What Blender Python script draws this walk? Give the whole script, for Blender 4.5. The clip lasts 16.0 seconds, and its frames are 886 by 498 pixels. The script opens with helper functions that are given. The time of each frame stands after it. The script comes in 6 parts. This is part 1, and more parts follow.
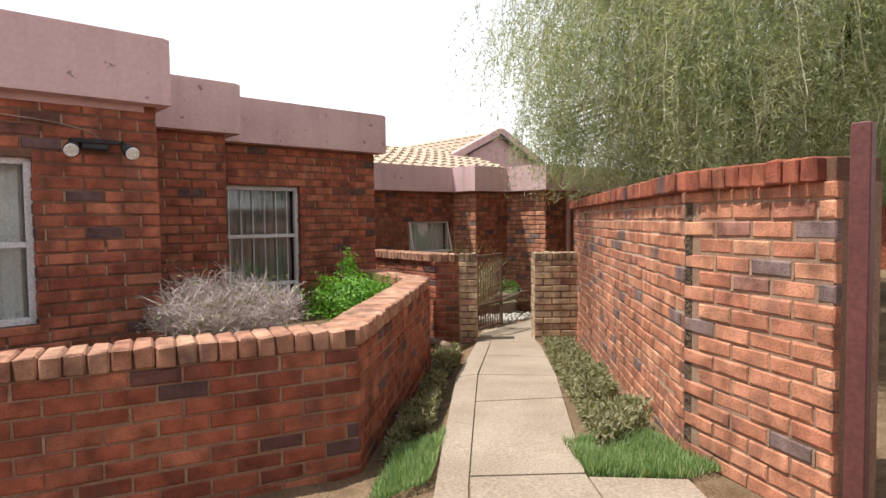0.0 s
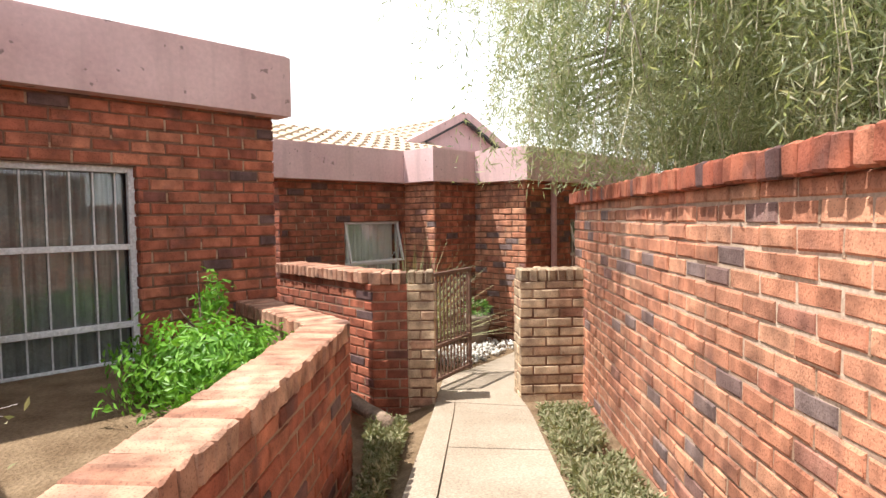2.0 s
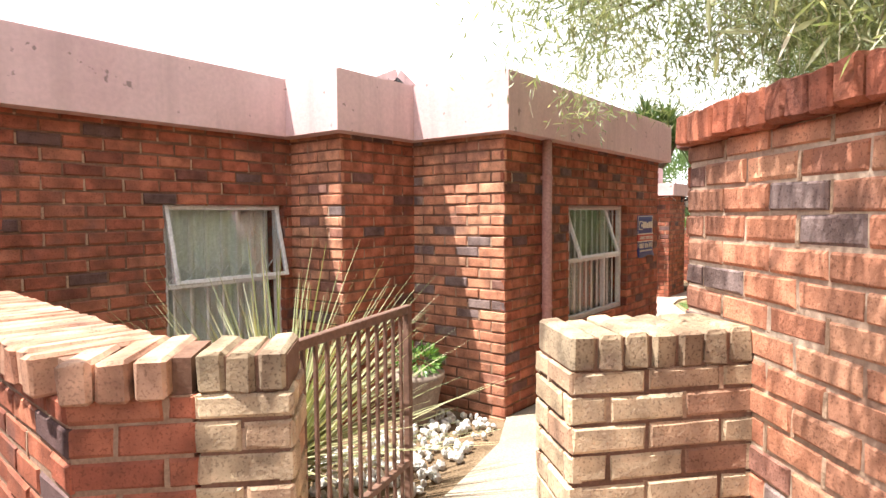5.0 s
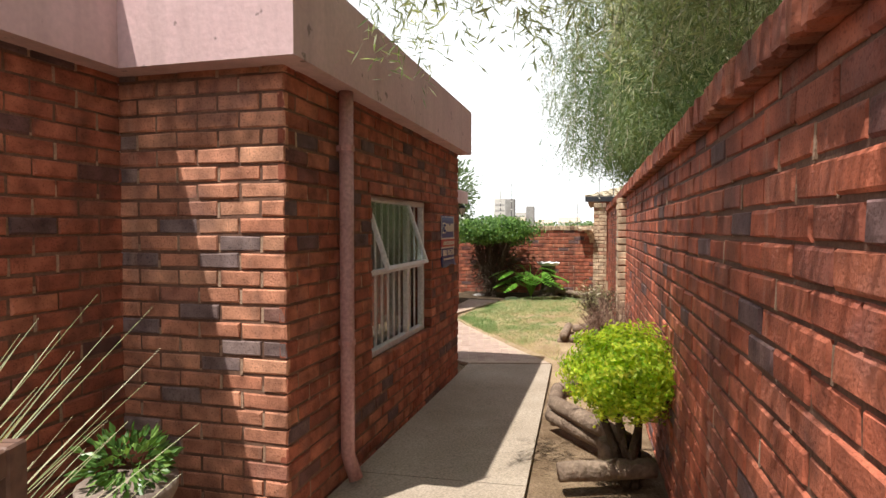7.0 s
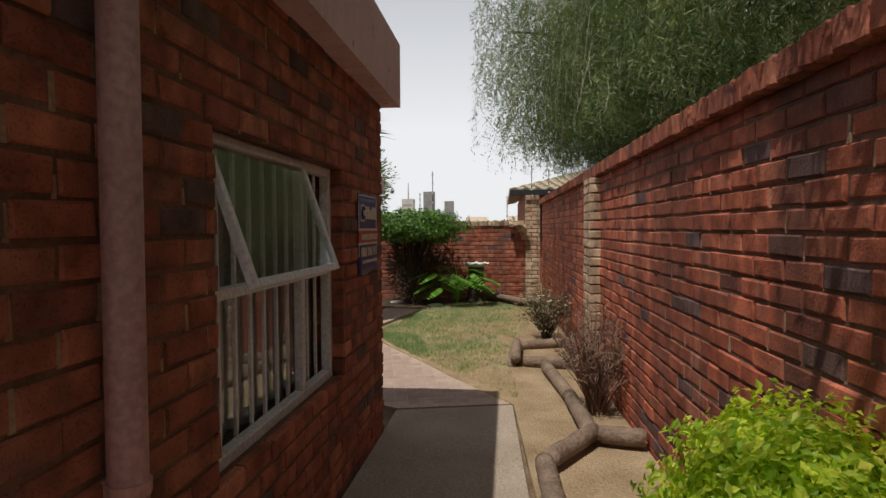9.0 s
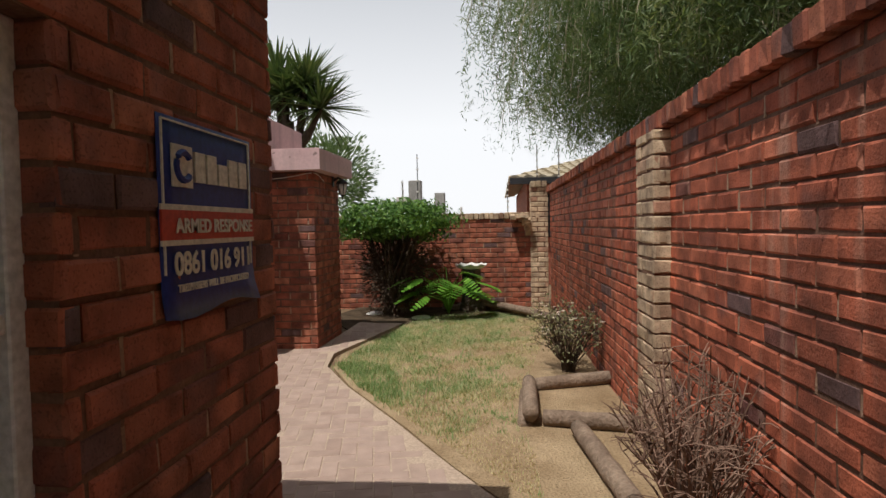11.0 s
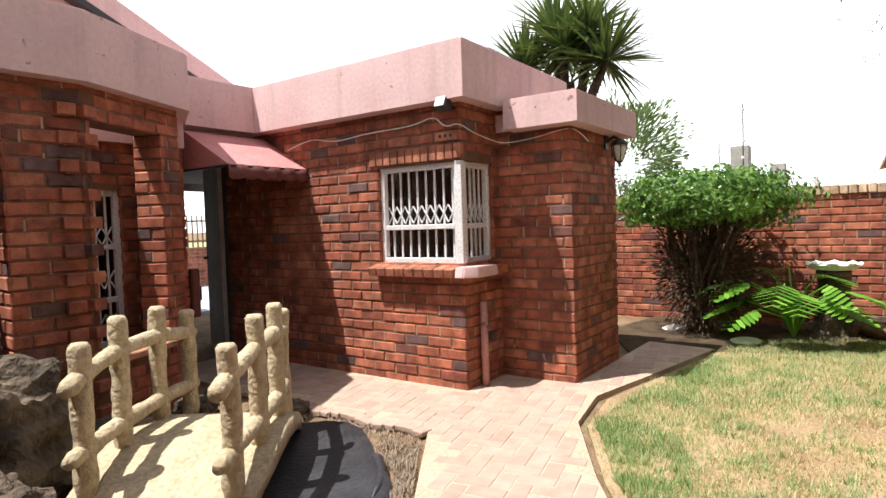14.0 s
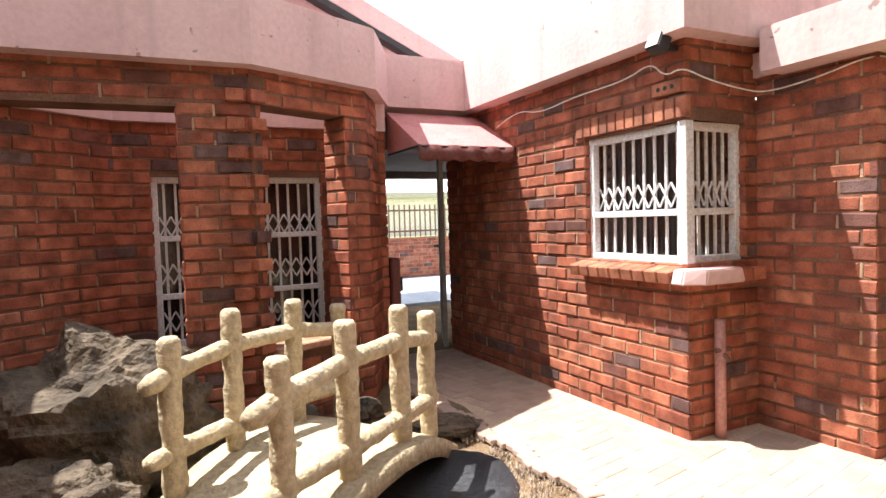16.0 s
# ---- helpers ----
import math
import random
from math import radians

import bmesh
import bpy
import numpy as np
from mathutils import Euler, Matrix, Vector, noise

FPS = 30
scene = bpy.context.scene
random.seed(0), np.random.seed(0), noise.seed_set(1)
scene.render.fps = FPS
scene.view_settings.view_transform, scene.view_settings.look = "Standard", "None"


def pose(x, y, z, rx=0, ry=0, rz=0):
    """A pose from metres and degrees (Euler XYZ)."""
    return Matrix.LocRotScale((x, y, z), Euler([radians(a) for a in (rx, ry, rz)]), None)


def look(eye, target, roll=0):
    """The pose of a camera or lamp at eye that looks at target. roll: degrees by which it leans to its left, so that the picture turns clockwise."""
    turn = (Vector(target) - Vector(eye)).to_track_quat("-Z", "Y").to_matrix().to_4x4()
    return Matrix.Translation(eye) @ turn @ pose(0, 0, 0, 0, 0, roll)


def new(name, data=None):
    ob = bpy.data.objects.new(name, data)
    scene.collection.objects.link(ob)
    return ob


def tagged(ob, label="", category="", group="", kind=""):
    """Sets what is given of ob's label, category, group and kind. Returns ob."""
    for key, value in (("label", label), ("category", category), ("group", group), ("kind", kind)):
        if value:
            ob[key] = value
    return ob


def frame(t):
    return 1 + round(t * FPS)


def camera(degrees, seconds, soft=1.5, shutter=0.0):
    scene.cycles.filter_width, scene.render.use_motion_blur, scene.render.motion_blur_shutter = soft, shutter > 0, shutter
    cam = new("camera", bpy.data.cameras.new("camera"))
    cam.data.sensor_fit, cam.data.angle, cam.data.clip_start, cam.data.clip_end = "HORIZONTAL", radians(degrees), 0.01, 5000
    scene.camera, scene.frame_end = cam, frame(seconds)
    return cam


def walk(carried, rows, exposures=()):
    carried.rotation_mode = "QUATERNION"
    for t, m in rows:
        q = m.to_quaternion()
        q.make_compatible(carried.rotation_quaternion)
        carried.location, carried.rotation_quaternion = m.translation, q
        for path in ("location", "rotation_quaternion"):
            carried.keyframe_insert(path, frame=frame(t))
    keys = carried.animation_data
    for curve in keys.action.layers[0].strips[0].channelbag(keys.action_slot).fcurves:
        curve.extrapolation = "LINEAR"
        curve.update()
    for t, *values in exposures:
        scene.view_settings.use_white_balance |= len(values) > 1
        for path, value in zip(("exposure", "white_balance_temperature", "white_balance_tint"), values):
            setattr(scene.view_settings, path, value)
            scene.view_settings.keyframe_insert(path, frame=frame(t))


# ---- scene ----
cam = camera(73.4, 16.0)
PATH = [
    (0, (0.041, 0.932, 1.795), (1.363, 2.429, 1.699), -0.7),
    (0.5, (0.469, 1.422, 1.799), (1.833, 2.881, 1.701), -0.7),
    (1, (0.939, 1.9, 1.803), (2.325, 3.338, 1.705), -0.7),
    (1.5, (1.454, 2.343, 1.804), (2.857, 3.765, 1.706), -0.8),
    (2, (1.933, 2.779, 1.815), (3.347, 4.189, 1.712), -0.7),
    (2.5, (2.434, 3.195, 1.783), (3.857, 4.597, 1.686), -0.7),
    (3, (2.897, 3.638, 1.754), (4.325, 5.034, 1.65), -0.8),
    (3.2, (3.084, 3.822, 1.752), (4.518, 5.212, 1.645), -0.9),
    (5.5, (4.925, 5.582, 1.639), (6.612, 6.65, 1.523), 0.1),
    (6, (5.252, 5.912, 1.583), (7.088, 6.702, 1.502), 0.3),
    (6.5, (5.623, 6.142, 1.579), (7.521, 6.767, 1.502), 0.1),
    (7, (5.983, 6.291, 1.557), (7.916, 6.8, 1.486), 0.0),
    (7.5, (6.45, 6.453, 1.537), (8.406, 6.861, 1.471), -0.1),
    (8, (6.934, 6.628, 1.513), (8.909, 6.936, 1.445), 0.1),
    (8.5, (7.409, 6.755, 1.486), (9.392, 7.004, 1.417), -0.2),
    (9, (7.91, 6.867, 1.461), (9.898, 7.071, 1.391), -0.3),
    (9.2, (8.127, 6.871, 1.451), (10.116, 7.062, 1.377), -0.1),
    (11.5, (10.502, 6.972, 1.374), (12.491, 7.172, 1.298), -1.4),
    (12, (10.917, 6.992, 1.345), (12.898, 7.254, 1.268), -1.3),
    (12.5, (11.316, 6.995, 1.336), (13.267, 7.427, 1.249), -1.6),
    (13, (11.617, 7.084, 1.35), (13.52, 7.694, 1.258), -1.5),
    (13.5, (11.974, 7.112, 1.326), (13.775, 7.977, 1.237), -1.8),
    (14, (12.242, 7.2, 1.32), (13.878, 8.347, 1.234), -1.9),
    (14.5, (12.534, 7.256, 1.308), (14.001, 8.613, 1.223), -1.9),
    (15, (12.827, 7.243, 1.31), (14.116, 8.769, 1.224), -1.9),
    (15.5, (13.123, 7.286, 1.291), (14.217, 8.958, 1.208), -1.9),
    (16, (13.423, 7.338, 1.285), (14.297, 9.134, 1.193), -1.8),
]

EXPOSURES = [(0, 0.25), (0.5, 0.39), (1.0, 0.59), (2.0, 0.89), (3.0, 1.28), (5.5, 1.57), (6.0, 1.42), (6.5, 0.92), (7.0, 0.52), (8.0, -0.13), (8.5, -0.41), (9.0, -0.58), (11.5, -0.25), (12.5, 0.14), (13.5, 0.53), (14.5, 1.02), (15.0, 1.09), (16.0, 1.50)]
walk(cam, [(t, look(eye, target, roll)) for t, eye, target, roll in PATH], EXPOSURES)

# ---------------------------------------------------------------- light
SUN_TO = Vector((-0.99, 0.665, 2.65)).normalized()
sun_data = bpy.data.lights.new("sun", "SUN")
sun_data.energy, sun_data.angle, sun_data.color = 5.0, radians(0.53), (1.0, 0.955, 0.885)
sun = new("sun", sun_data)
sun.matrix_world = look((0, 0, 30), Vector((0, 0, 30)) - SUN_TO)

world = bpy.data.worlds.new("world")
scene.world = world
world.use_nodes = True
wn, wl = world.node_tree.nodes, world.node_tree.links
wn.clear()
sky = wn.new("ShaderNodeTexSky")
sky.sky_type, sky.sun_disc = "NISHITA", False
sky.sun_elevation, sky.sun_rotation = math.asin(SUN_TO.z), math.atan2(SUN_TO.x, SUN_TO.y)
sky.air_density, sky.dust_density = 1.0, 1.2
cloud_co = wn.new("ShaderNodeTexCoord")
cloud_map = wn.new("ShaderNodeMapping")
cloud_map.inputs["Scale"].default_value = (1.2, 1.2, 3.5)
cloud = wn.new("ShaderNodeTexNoise")
cloud.inputs["Scale"].default_value, cloud.inputs["Detail"].default_value = 1.7, 6
ramp = wn.new("ShaderNodeValToRGB")
ramp.color_ramp.elements[0].position, ramp.color_ramp.elements[0].color = 0.42, (0.08, 0.08, 0.08, 1)
ramp.color_ramp.elements[1].position, ramp.color_ramp.elements[1].color = 0.62, (0.60, 0.60, 0.60, 1)
mixc = wn.new("ShaderNodeMix")
mixc.data_type = "RGBA"
mixc.inputs[7].default_value = (27.5, 27.9, 28.6, 1)
back = wn.new("ShaderNodeBackground")
back.inputs["Strength"].default_value = 0.050
wout = wn.new("ShaderNodeOutputWorld")
wl.new(cloud_co.outputs["Generated"], cloud_map.inputs["Vector"])
wl.new(cloud_map.outputs["Vector"], cloud.inputs["Vector"])
wl.new(cloud.outputs["Fac"], ramp.inputs["Fac"])
sep = wn.new("ShaderNodeSeparateXYZ")
haze = wn.new("ShaderNodeMapRange")
haze.inputs["From Min"].default_value, haze.inputs["From Max"].default_value = 0.16, 0.75
haze.inputs["To Min"].default_value, haze.inputs["To Max"].default_value = 0.90, 0.0
most = wn.new("ShaderNodeMath")
most.operation = "MAXIMUM"
wl.new(cloud_co.outputs["Generated"], sep.inputs["Vector"])
wl.new(sep.outputs["Z"], haze.inputs["Value"])
wl.new(haze.outputs["Result"], most.inputs[0])
wl.new(ramp.outputs["Color"], most.inputs[1])
wl.new(most.outputs[0], mixc.inputs[0])
wl.new(sky.outputs["Color"], mixc.inputs[6])
wl.new(mixc.outputs[2], back.inputs["Color"])
wl.new(back.outputs["Background"], wout.inputs["Surface"])


# ---------------------------------------------------------------- materials
def base_mat(name, rough=0.85, metal=0.0, spec=0.3):
    m = bpy.data.materials.new(name)
    m.use_nodes = True
    nt = m.node_tree
    b = nt.nodes["Principled BSDF"]
    b.inputs["Roughness"].default_value, b.inputs["Metallic"].default_value = rough, metal
    b.inputs["Specular IOR Level"].default_value = spec
    return m, nt, b


def noise_node(nt, scale, detail=4, rough=0.55, coords="Object"):
    tc = nt.nodes.new("ShaderNodeTexCoord")
    n = nt.nodes.new("ShaderNodeTexNoise")
    n.inputs["Scale"].default_value, n.inputs["Detail"].default_value, n.inputs["Roughness"].default_value = scale, detail, rough
    nt.links.new(tc.outputs[coords], n.inputs["Vector"])
    return n


def ramp_node(nt, source, stops):
    r = nt.nodes.new("ShaderNodeValToRGB")
    while len(r.color_ramp.elements) < len(stops):
        r.color_ramp.elements.new(0.5)
    for e, (p, c) in zip(r.color_ramp.elements, stops):
        e.position, e.color = p, (*c, 1)
    nt.links.new(source, r.inputs["Fac"])
    return r


def mix_node(nt, fac, a, b, mode="MIX"):
    m = nt.nodes.new("ShaderNodeMix")
    m.data_type, m.blend_type = "RGBA", mode
    for socket, v in ((m.inputs[0], fac), (m.inputs[6], a), (m.inputs[7], b)):
        if isinstance(v, (int, float)):
            socket.default_value = v
        elif isinstance(v, tuple):
            socket.default_value = (*v, 1)
        else:
            nt.links.new(v, socket)
    return m.outputs[2]


def bump(nt, b, source, strength, dist=0.01):
    n = nt.nodes.new("ShaderNodeBump")
    n.inputs["Strength"].default_value, n.inputs["Distance"].default_value = strength, dist
    nt.links.new(source, n.inputs["Height"])
    nt.links.new(n.outputs["Normal"], b.inputs["Normal"])


def piece_random(nt):
    """One number for each piece, whether it is an object of its own or an island of a joined mesh."""
    oi = nt.nodes.new("ShaderNodeObjectInfo")
    ge = nt.nodes.new("ShaderNodeNewGeometry")
    add = nt.nodes.new("ShaderNodeMath")
    add.operation = "ADD"
    nt.links.new(oi.outputs["Random"], add.inputs[0])
    nt.links.new(ge.outputs["Random Per Island"], add.inputs[1])
    fr = nt.nodes.new("ShaderNodeMath")
    fr.operation = "FRACT"
    nt.links.new(add.outputs[0], fr.inputs[0])
    return fr.outputs[0]


def world_noise(nt, scale, detail=3):
    ge = nt.nodes.new("ShaderNodeNewGeometry")
    n = nt.nodes.new("ShaderNodeTexNoise")
    n.inputs["Scale"].default_value, n.inputs["Detail"].default_value = scale, detail
    nt.links.new(ge.outputs["Position"], n.inputs["Vector"])
    return n.outputs["Fac"]


def streak_noise(nt, scale):
    """Noise drawn out downwards, for the runs that rain leaves on a wall."""
    ge = nt.nodes.new("ShaderNodeNewGeometry")
    mp = nt.nodes.new("ShaderNodeMapping")
    mp.inputs["Scale"].default_value = (scale, scale, scale * 0.08)
    n = nt.nodes.new("ShaderNodeTexNoise")
    n.inputs["Scale"].default_value, n.inputs["Detail"].default_value = 1.0, 4
    nt.links.new(ge.outputs["Position"], mp.inputs["Vector"])
    nt.links.new(mp.outputs["Vector"], n.inputs["Vector"])
    return n.outputs["Fac"]


def brick_mat(name, stops, grime, rough=0.8, pits=0.5, lime=0.0, flash=0.45, cloud_lo=0.52, cloud_hi=1.36):
    m, nt, b = base_mat(name, rough, 0, 0.25)
    col = ramp_node(nt, piece_random(nt), stops)
    col.color_ramp.interpolation = "LINEAR"
    cloudy = ramp_node(nt, world_noise(nt, 9, 4), [(0.3, (cloud_lo, cloud_lo - 0.02, cloud_lo - 0.02)), (0.7, (cloud_hi, cloud_hi - 0.02, cloud_hi - 0.04))])
    c = mix_node(nt, 1.0, col.outputs["Color"], cloudy.outputs["Color"], "MULTIPLY")
    if flash:
        smoke = ramp_node(nt, world_noise(nt, 4.3, 3), [(0.57, (0, 0, 0)), (0.70, (flash, flash, flash))])
        c = mix_node(nt, smoke.outputs["Color"], c, (0.14, 0.085, 0.082))
    runs = ramp_node(nt, streak_noise(nt, 5), [(0.45, (0, 0, 0)), (0.72, (1, 1, 1))])
    fac = nt.nodes.new("ShaderNodeMath")
    fac.operation = "MULTIPLY"
    fac.inputs[1].default_value = grime
    nt.links.new(runs.outputs["Color"], fac.inputs[0])
    c = mix_node(nt, fac.outputs[0], c, (0.11, 0.05, 0.035))
    if lime:
        pale = ramp_node(nt, streak_noise(nt, 8.3), [(0.60, (0, 0, 0)), (0.74, (lime, lime, lime))])
        c = mix_node(nt, pale.outputs["Color"], c, (0.56, 0.36, 0.27))
        soot = ramp_node(nt, streak_noise(nt, 2.1), [(0.50, (0, 0, 0)), (0.68, (0.5, 0.5, 0.5))])
        c = mix_node(nt, soot.outputs["Color"], c, (0.075, 0.04, 0.032))
    spots = ramp_node(nt, world_noise(nt, 130, 2), [(0.34, (0.35, 0.3, 0.3)), (0.44, (1, 1, 1))])
    c = mix_node(nt, pits, c, spots.outputs["Color"], "MULTIPLY")
    nt.links.new(c, b.inputs["Base Color"])
    bump(nt, b, world_noise(nt, 90, 5), 0.5, 0.006)
    return m


RED = brick_mat("red_brick", [(0.0, (0.28, 0.086, 0.052)), (0.22, (0.40, 0.135, 0.080)), (0.45, (0.32, 0.096, 0.058)), (0.68, (0.45, 0.175, 0.105)), (0.82, (0.36, 0.110, 0.064)),
                              (0.91, (0.22, 0.070, 0.047)), (0.955, (0.125, 0.075, 0.074)), (1.0, (0.15, 0.095, 0.092))], 0.5)
RED_STOPS = [(0.0, (0.28, 0.085, 0.050)), (0.3, (0.38, 0.125, 0.072)), (0.6, (0.31, 0.095, 0.056)), (0.85, (0.41, 0.15, 0.09)), (0.93, (0.22, 0.075, 0.050)), (0.96, (0.11, 0.075, 0.078)), (1.0, (0.15, 0.10, 0.098))]
STAINED = brick_mat("stained_red_brick", [(q, (col[0] * 1.32, col[1] * 1.18, col[2] * 1.14)) for q, col in RED_STOPS], 0.45, 0.8, 0.5, 0.5)
# Lit copy of the red brick: sunshine on these walls is in the colour.
SUNLIT_RED = brick_mat("sunlit_red_brick", [(0.0, (0.46, 0.19, 0.115)), (0.25, (0.57, 0.265, 0.165)), (0.5, (0.50, 0.215, 0.13)), (0.75, (0.62, 0.32, 0.20)), (0.88, (0.47, 0.19, 0.12)), (0.945, (0.20, 0.145, 0.14)), (1.0, (0.26, 0.19, 0.175))], 0.35, 0.85, 0.6, 0.25)
EDGE_RED = brick_mat("red_edge_brick", [(0.0, (0.34, 0.13, 0.08)), (0.5, (0.42, 0.18, 0.11)), (1.0, (0.30, 0.11, 0.07))], 0.4)
YELLOW = brick_mat("yellow_brick", [(0.0, (0.47, 0.35, 0.23)), (0.4, (0.58, 0.45, 0.31)), (0.8, (0.52, 0.39, 0.265)), (0.95, (0.45, 0.27, 0.18)), (1.0, (0.40, 0.22, 0.15))], 0.32, 0.85, 0.6, 0.0, 0.3)
# Moss and dirt on the caps; dappled tree shade is in the dark mottling too.
MOSSY_DAPPLED = brick_mat("mossy_dappled_yellow_brick", [(0.0, (0.36, 0.275, 0.18)), (0.5, (0.47, 0.37, 0.255)), (1.0, (0.40, 0.30, 0.20))], 0.5, 0.9, 0.7, 0.0, 0.75, 0.45, 1.2)
PALE_COPING = brick_mat("pale_coping_brick", [(0.0, (0.42, 0.22, 0.145)), (0.5, (0.50, 0.30, 0.21)), (1.0, (0.37, 0.17, 0.11))], 0.35)


def speckled(name, a, b_, scale=4, fine=60, rough=0.85, bump_s=0.3, spec=0.3, dist=0.01, streaks=None, grain=0.25, chips=None):
    m, nt, b = base_mat(name, rough, 0, spec)
    big = ramp_node(nt, world_noise(nt, scale, 5), [(0.3, a), (0.7, b_)])
    c = big.outputs["Color"]
    fineramp = ramp_node(nt, world_noise(nt, fine, 4), [(0.3, (1 - grain,) * 3), (0.7, (1 + grain * 0.6,) * 3)])
    c = mix_node(nt, 1.0, c, fineramp.outputs["Color"], "MULTIPLY")
    if streaks:
        r = ramp_node(nt, streak_noise(nt, 7), [(0.52, (0, 0, 0)), (0.75, (0.55, 0.55, 0.55))])
        c = mix_node(nt, r.outputs["Color"], c, streaks)
    if chips:
        r = ramp_node(nt, world_noise(nt, 11, 7), [(0.295, (0.8, 0.8, 0.8)), (0.325, (0, 0, 0))])
        c = mix_node(nt, r.outputs["Color"], c, chips)
    nt.links.new(c, b.inputs["Base Color"])
    bump(nt, b, world_noise(nt, fine, 6), bump_s, dist)
    return m


PERPEND = speckled("pale_joint_mortar", (0.26, 0.155, 0.10), (0.44, 0.30, 0.21), 3, 80, 0.95, 0.5)
MORTAR = speckled("mortar", (0.26, 0.15, 0.10), (0.36, 0.24, 0.17), 6, 80)
DARK_MORTAR = speckled("dark_mortar", (0.12, 0.06, 0.04), (0.22, 0.12, 0.08), 6, 80)
PINK = speckled("pink_plaster", (0.57, 0.385, 0.385), (0.66, 0.47, 0.465), 2.0, 30, 0.9, 0.35, 0.2, 0.006, (0.40, 0.29, 0.275), 0.08, (0.22, 0.16, 0.15))
CONCRETE = speckled("path_concrete", (0.31, 0.25, 0.19), (0.40, 0.33, 0.26), 2.2, 70, 0.9, 0.4, 0.2, 0.01, None, 0.3)
PAVER = brick_mat("paving_brick", [(0.0, (0.38, 0.285, 0.235)), (0.5, (0.42, 0.315, 0.265)), (1.0, (0.355, 0.26, 0.215))], 0.08, 0.9, 0.1, 0.0, 0.0, 0.86, 1.08)
SOIL = speckled("soil", (0.15, 0.098, 0.058), (0.27, 0.19, 0.12), 5, 50, 0.95, 0.8, 0.1, 0.03)
LAWN_SOIL = speckled("lawn_soil", (0.27, 0.185, 0.105), (0.46, 0.34, 0.21), 2.2, 60, 0.95, 0.8, 0.1, 0.03)
LOG = speckled("weathered_log", (0.16, 0.11, 0.08), (0.30, 0.22, 0.16), 6, 40, 0.9, 0.8, 0.2, 0.02)
BRIDGE = speckled("cast_concrete_branch", (0.42, 0.345, 0.23), (0.54, 0.45, 0.315), 5, 35, 0.9, 0.9, 0.2, 0.02)
ROCK = speckled("rock", (0.05, 0.04, 0.032), (0.18, 0.14, 0.105), 5, 22, 0.9, 1.0, 0.2, 0.05)
PEBBLE = speckled("pebble", (0.5, 0.48, 0.45), (0.68, 0.65, 0.60), 12, 60, 0.8, 0.2)
BARK = speckled("bark", (0.07, 0.05, 0.035), (0.15, 0.11, 0.08), 6, 30, 0.95, 1.0, 0.1, 0.04)
TWIG = speckled("dry_twig", (0.30, 0.23, 0.17), (0.45, 0.37, 0.30), 6, 40, 0.95, 0.3)
PALE_TWIG = speckled("pale_green_twig", (0.34, 0.31, 0.21), (0.52, 0.47, 0.35), 6, 40, 0.9, 0.2)
BROWN_TWIG = speckled("brown_twig", (0.17, 0.10, 0.07), (0.30, 0.19, 0.14), 6, 40, 0.95, 0.3)
GREY_TWIG = speckled("grey_twig", (0.48, 0.41, 0.38), (0.64, 0.56, 0.53), 6, 40, 0.95, 0.3)
TILE = speckled("roof_tile", (0.45, 0.35, 0.26), (0.56, 0.45, 0.35), 3, 40, 0.85, 0.3)
PALE_TILE = speckled("pale_roof_tile", (0.42, 0.35, 0.25), (0.52, 0.45, 0.33), 3, 40, 0.85, 0.3)
WHITE_STEEL = speckled("white_painted_steel", (0.64, 0.63, 0.64), (0.74, 0.73, 0.74), 8, 60, 0.5, 0.1, 0.4)
MAROON = speckled("maroon_paint", (0.12, 0.04, 0.038), (0.16, 0.055, 0.05), 5, 50, 0.6, 0.15, 0.4)
PINK_PIPE = speckled("pink_painted_pipe", (0.42, 0.20, 0.18), (0.48, 0.25, 0.22), 5, 50, 0.6, 0.15, 0.4)
GATE_PAINT = speckled("brown_gate_paint", (0.13, 0.07, 0.05), (0.20, 0.11, 0.08), 12, 60, 0.6, 0.2, 0.4)
BLACK = speckled("black_plastic", (0.02, 0.02, 0.022), (0.035, 0.035, 0.04), 8, 60, 0.5, 0.1, 0.4)
NET = speckled("grey_net_curtain", (0.20, 0.20, 0.19), (0.30, 0.30, 0.28), 5, 60, 0.9, 0.1)
CURTAIN = speckled("pale_curtain", (0.70, 0.70, 0.67), (0.80, 0.80, 0.77), 6, 60, 0.9, 0.1)
# Plaster coloured nearly black, which puts the dimness of the rooms into the paint.
ROOM_SHADE = speckled("room_shade_plaster", (0.10, 0.09, 0.09), (0.14, 0.13, 0.12), 2, 30, 0.9, 0.1)
CANVAS = speckled("pink_awning_canvas", (0.50, 0.20, 0.20), (0.58, 0.26, 0.26), 5, 90, 0.85, 0.2)
WHITE = speckled("white_stone", (0.68, 0.66, 0.62), (0.78, 0.76, 0.72), 6, 50, 0.8, 0.2)
POST_GREY = speckled("grey_concrete_post", (0.30, 0.29, 0.27), (0.40, 0.39, 0.37), 6, 60, 0.9, 0.2)
LINER = speckled("black_pond_liner", (0.02, 0.021, 0.025), (0.045, 0.047, 0.055), 4, 30, 0.45, 0.4, 0.5, 0.02)
BLUE = speckled("blue_sign_plastic", (0.012, 0.03, 0.17), (0.016, 0.038, 0.20), 4, 60, 0.45, 0.05, 0.4)
SIGN_RED = speckled("red_sign_band", (0.42, 0.05, 0.03), (0.48, 0.065, 0.035), 4, 60, 0.45, 0.05, 0.4)
SIGN_WHITE = speckled("sign_lettering", (0.60, 0.56, 0.47), (0.66, 0.62, 0.53), 8, 60, 0.5, 0.05, 0.4)
TERRACOTTA = speckled("grey_pot_clay", (0.20, 0.15, 0.12), (0.28, 0.22, 0.18), 8, 60, 0.9, 0.3)
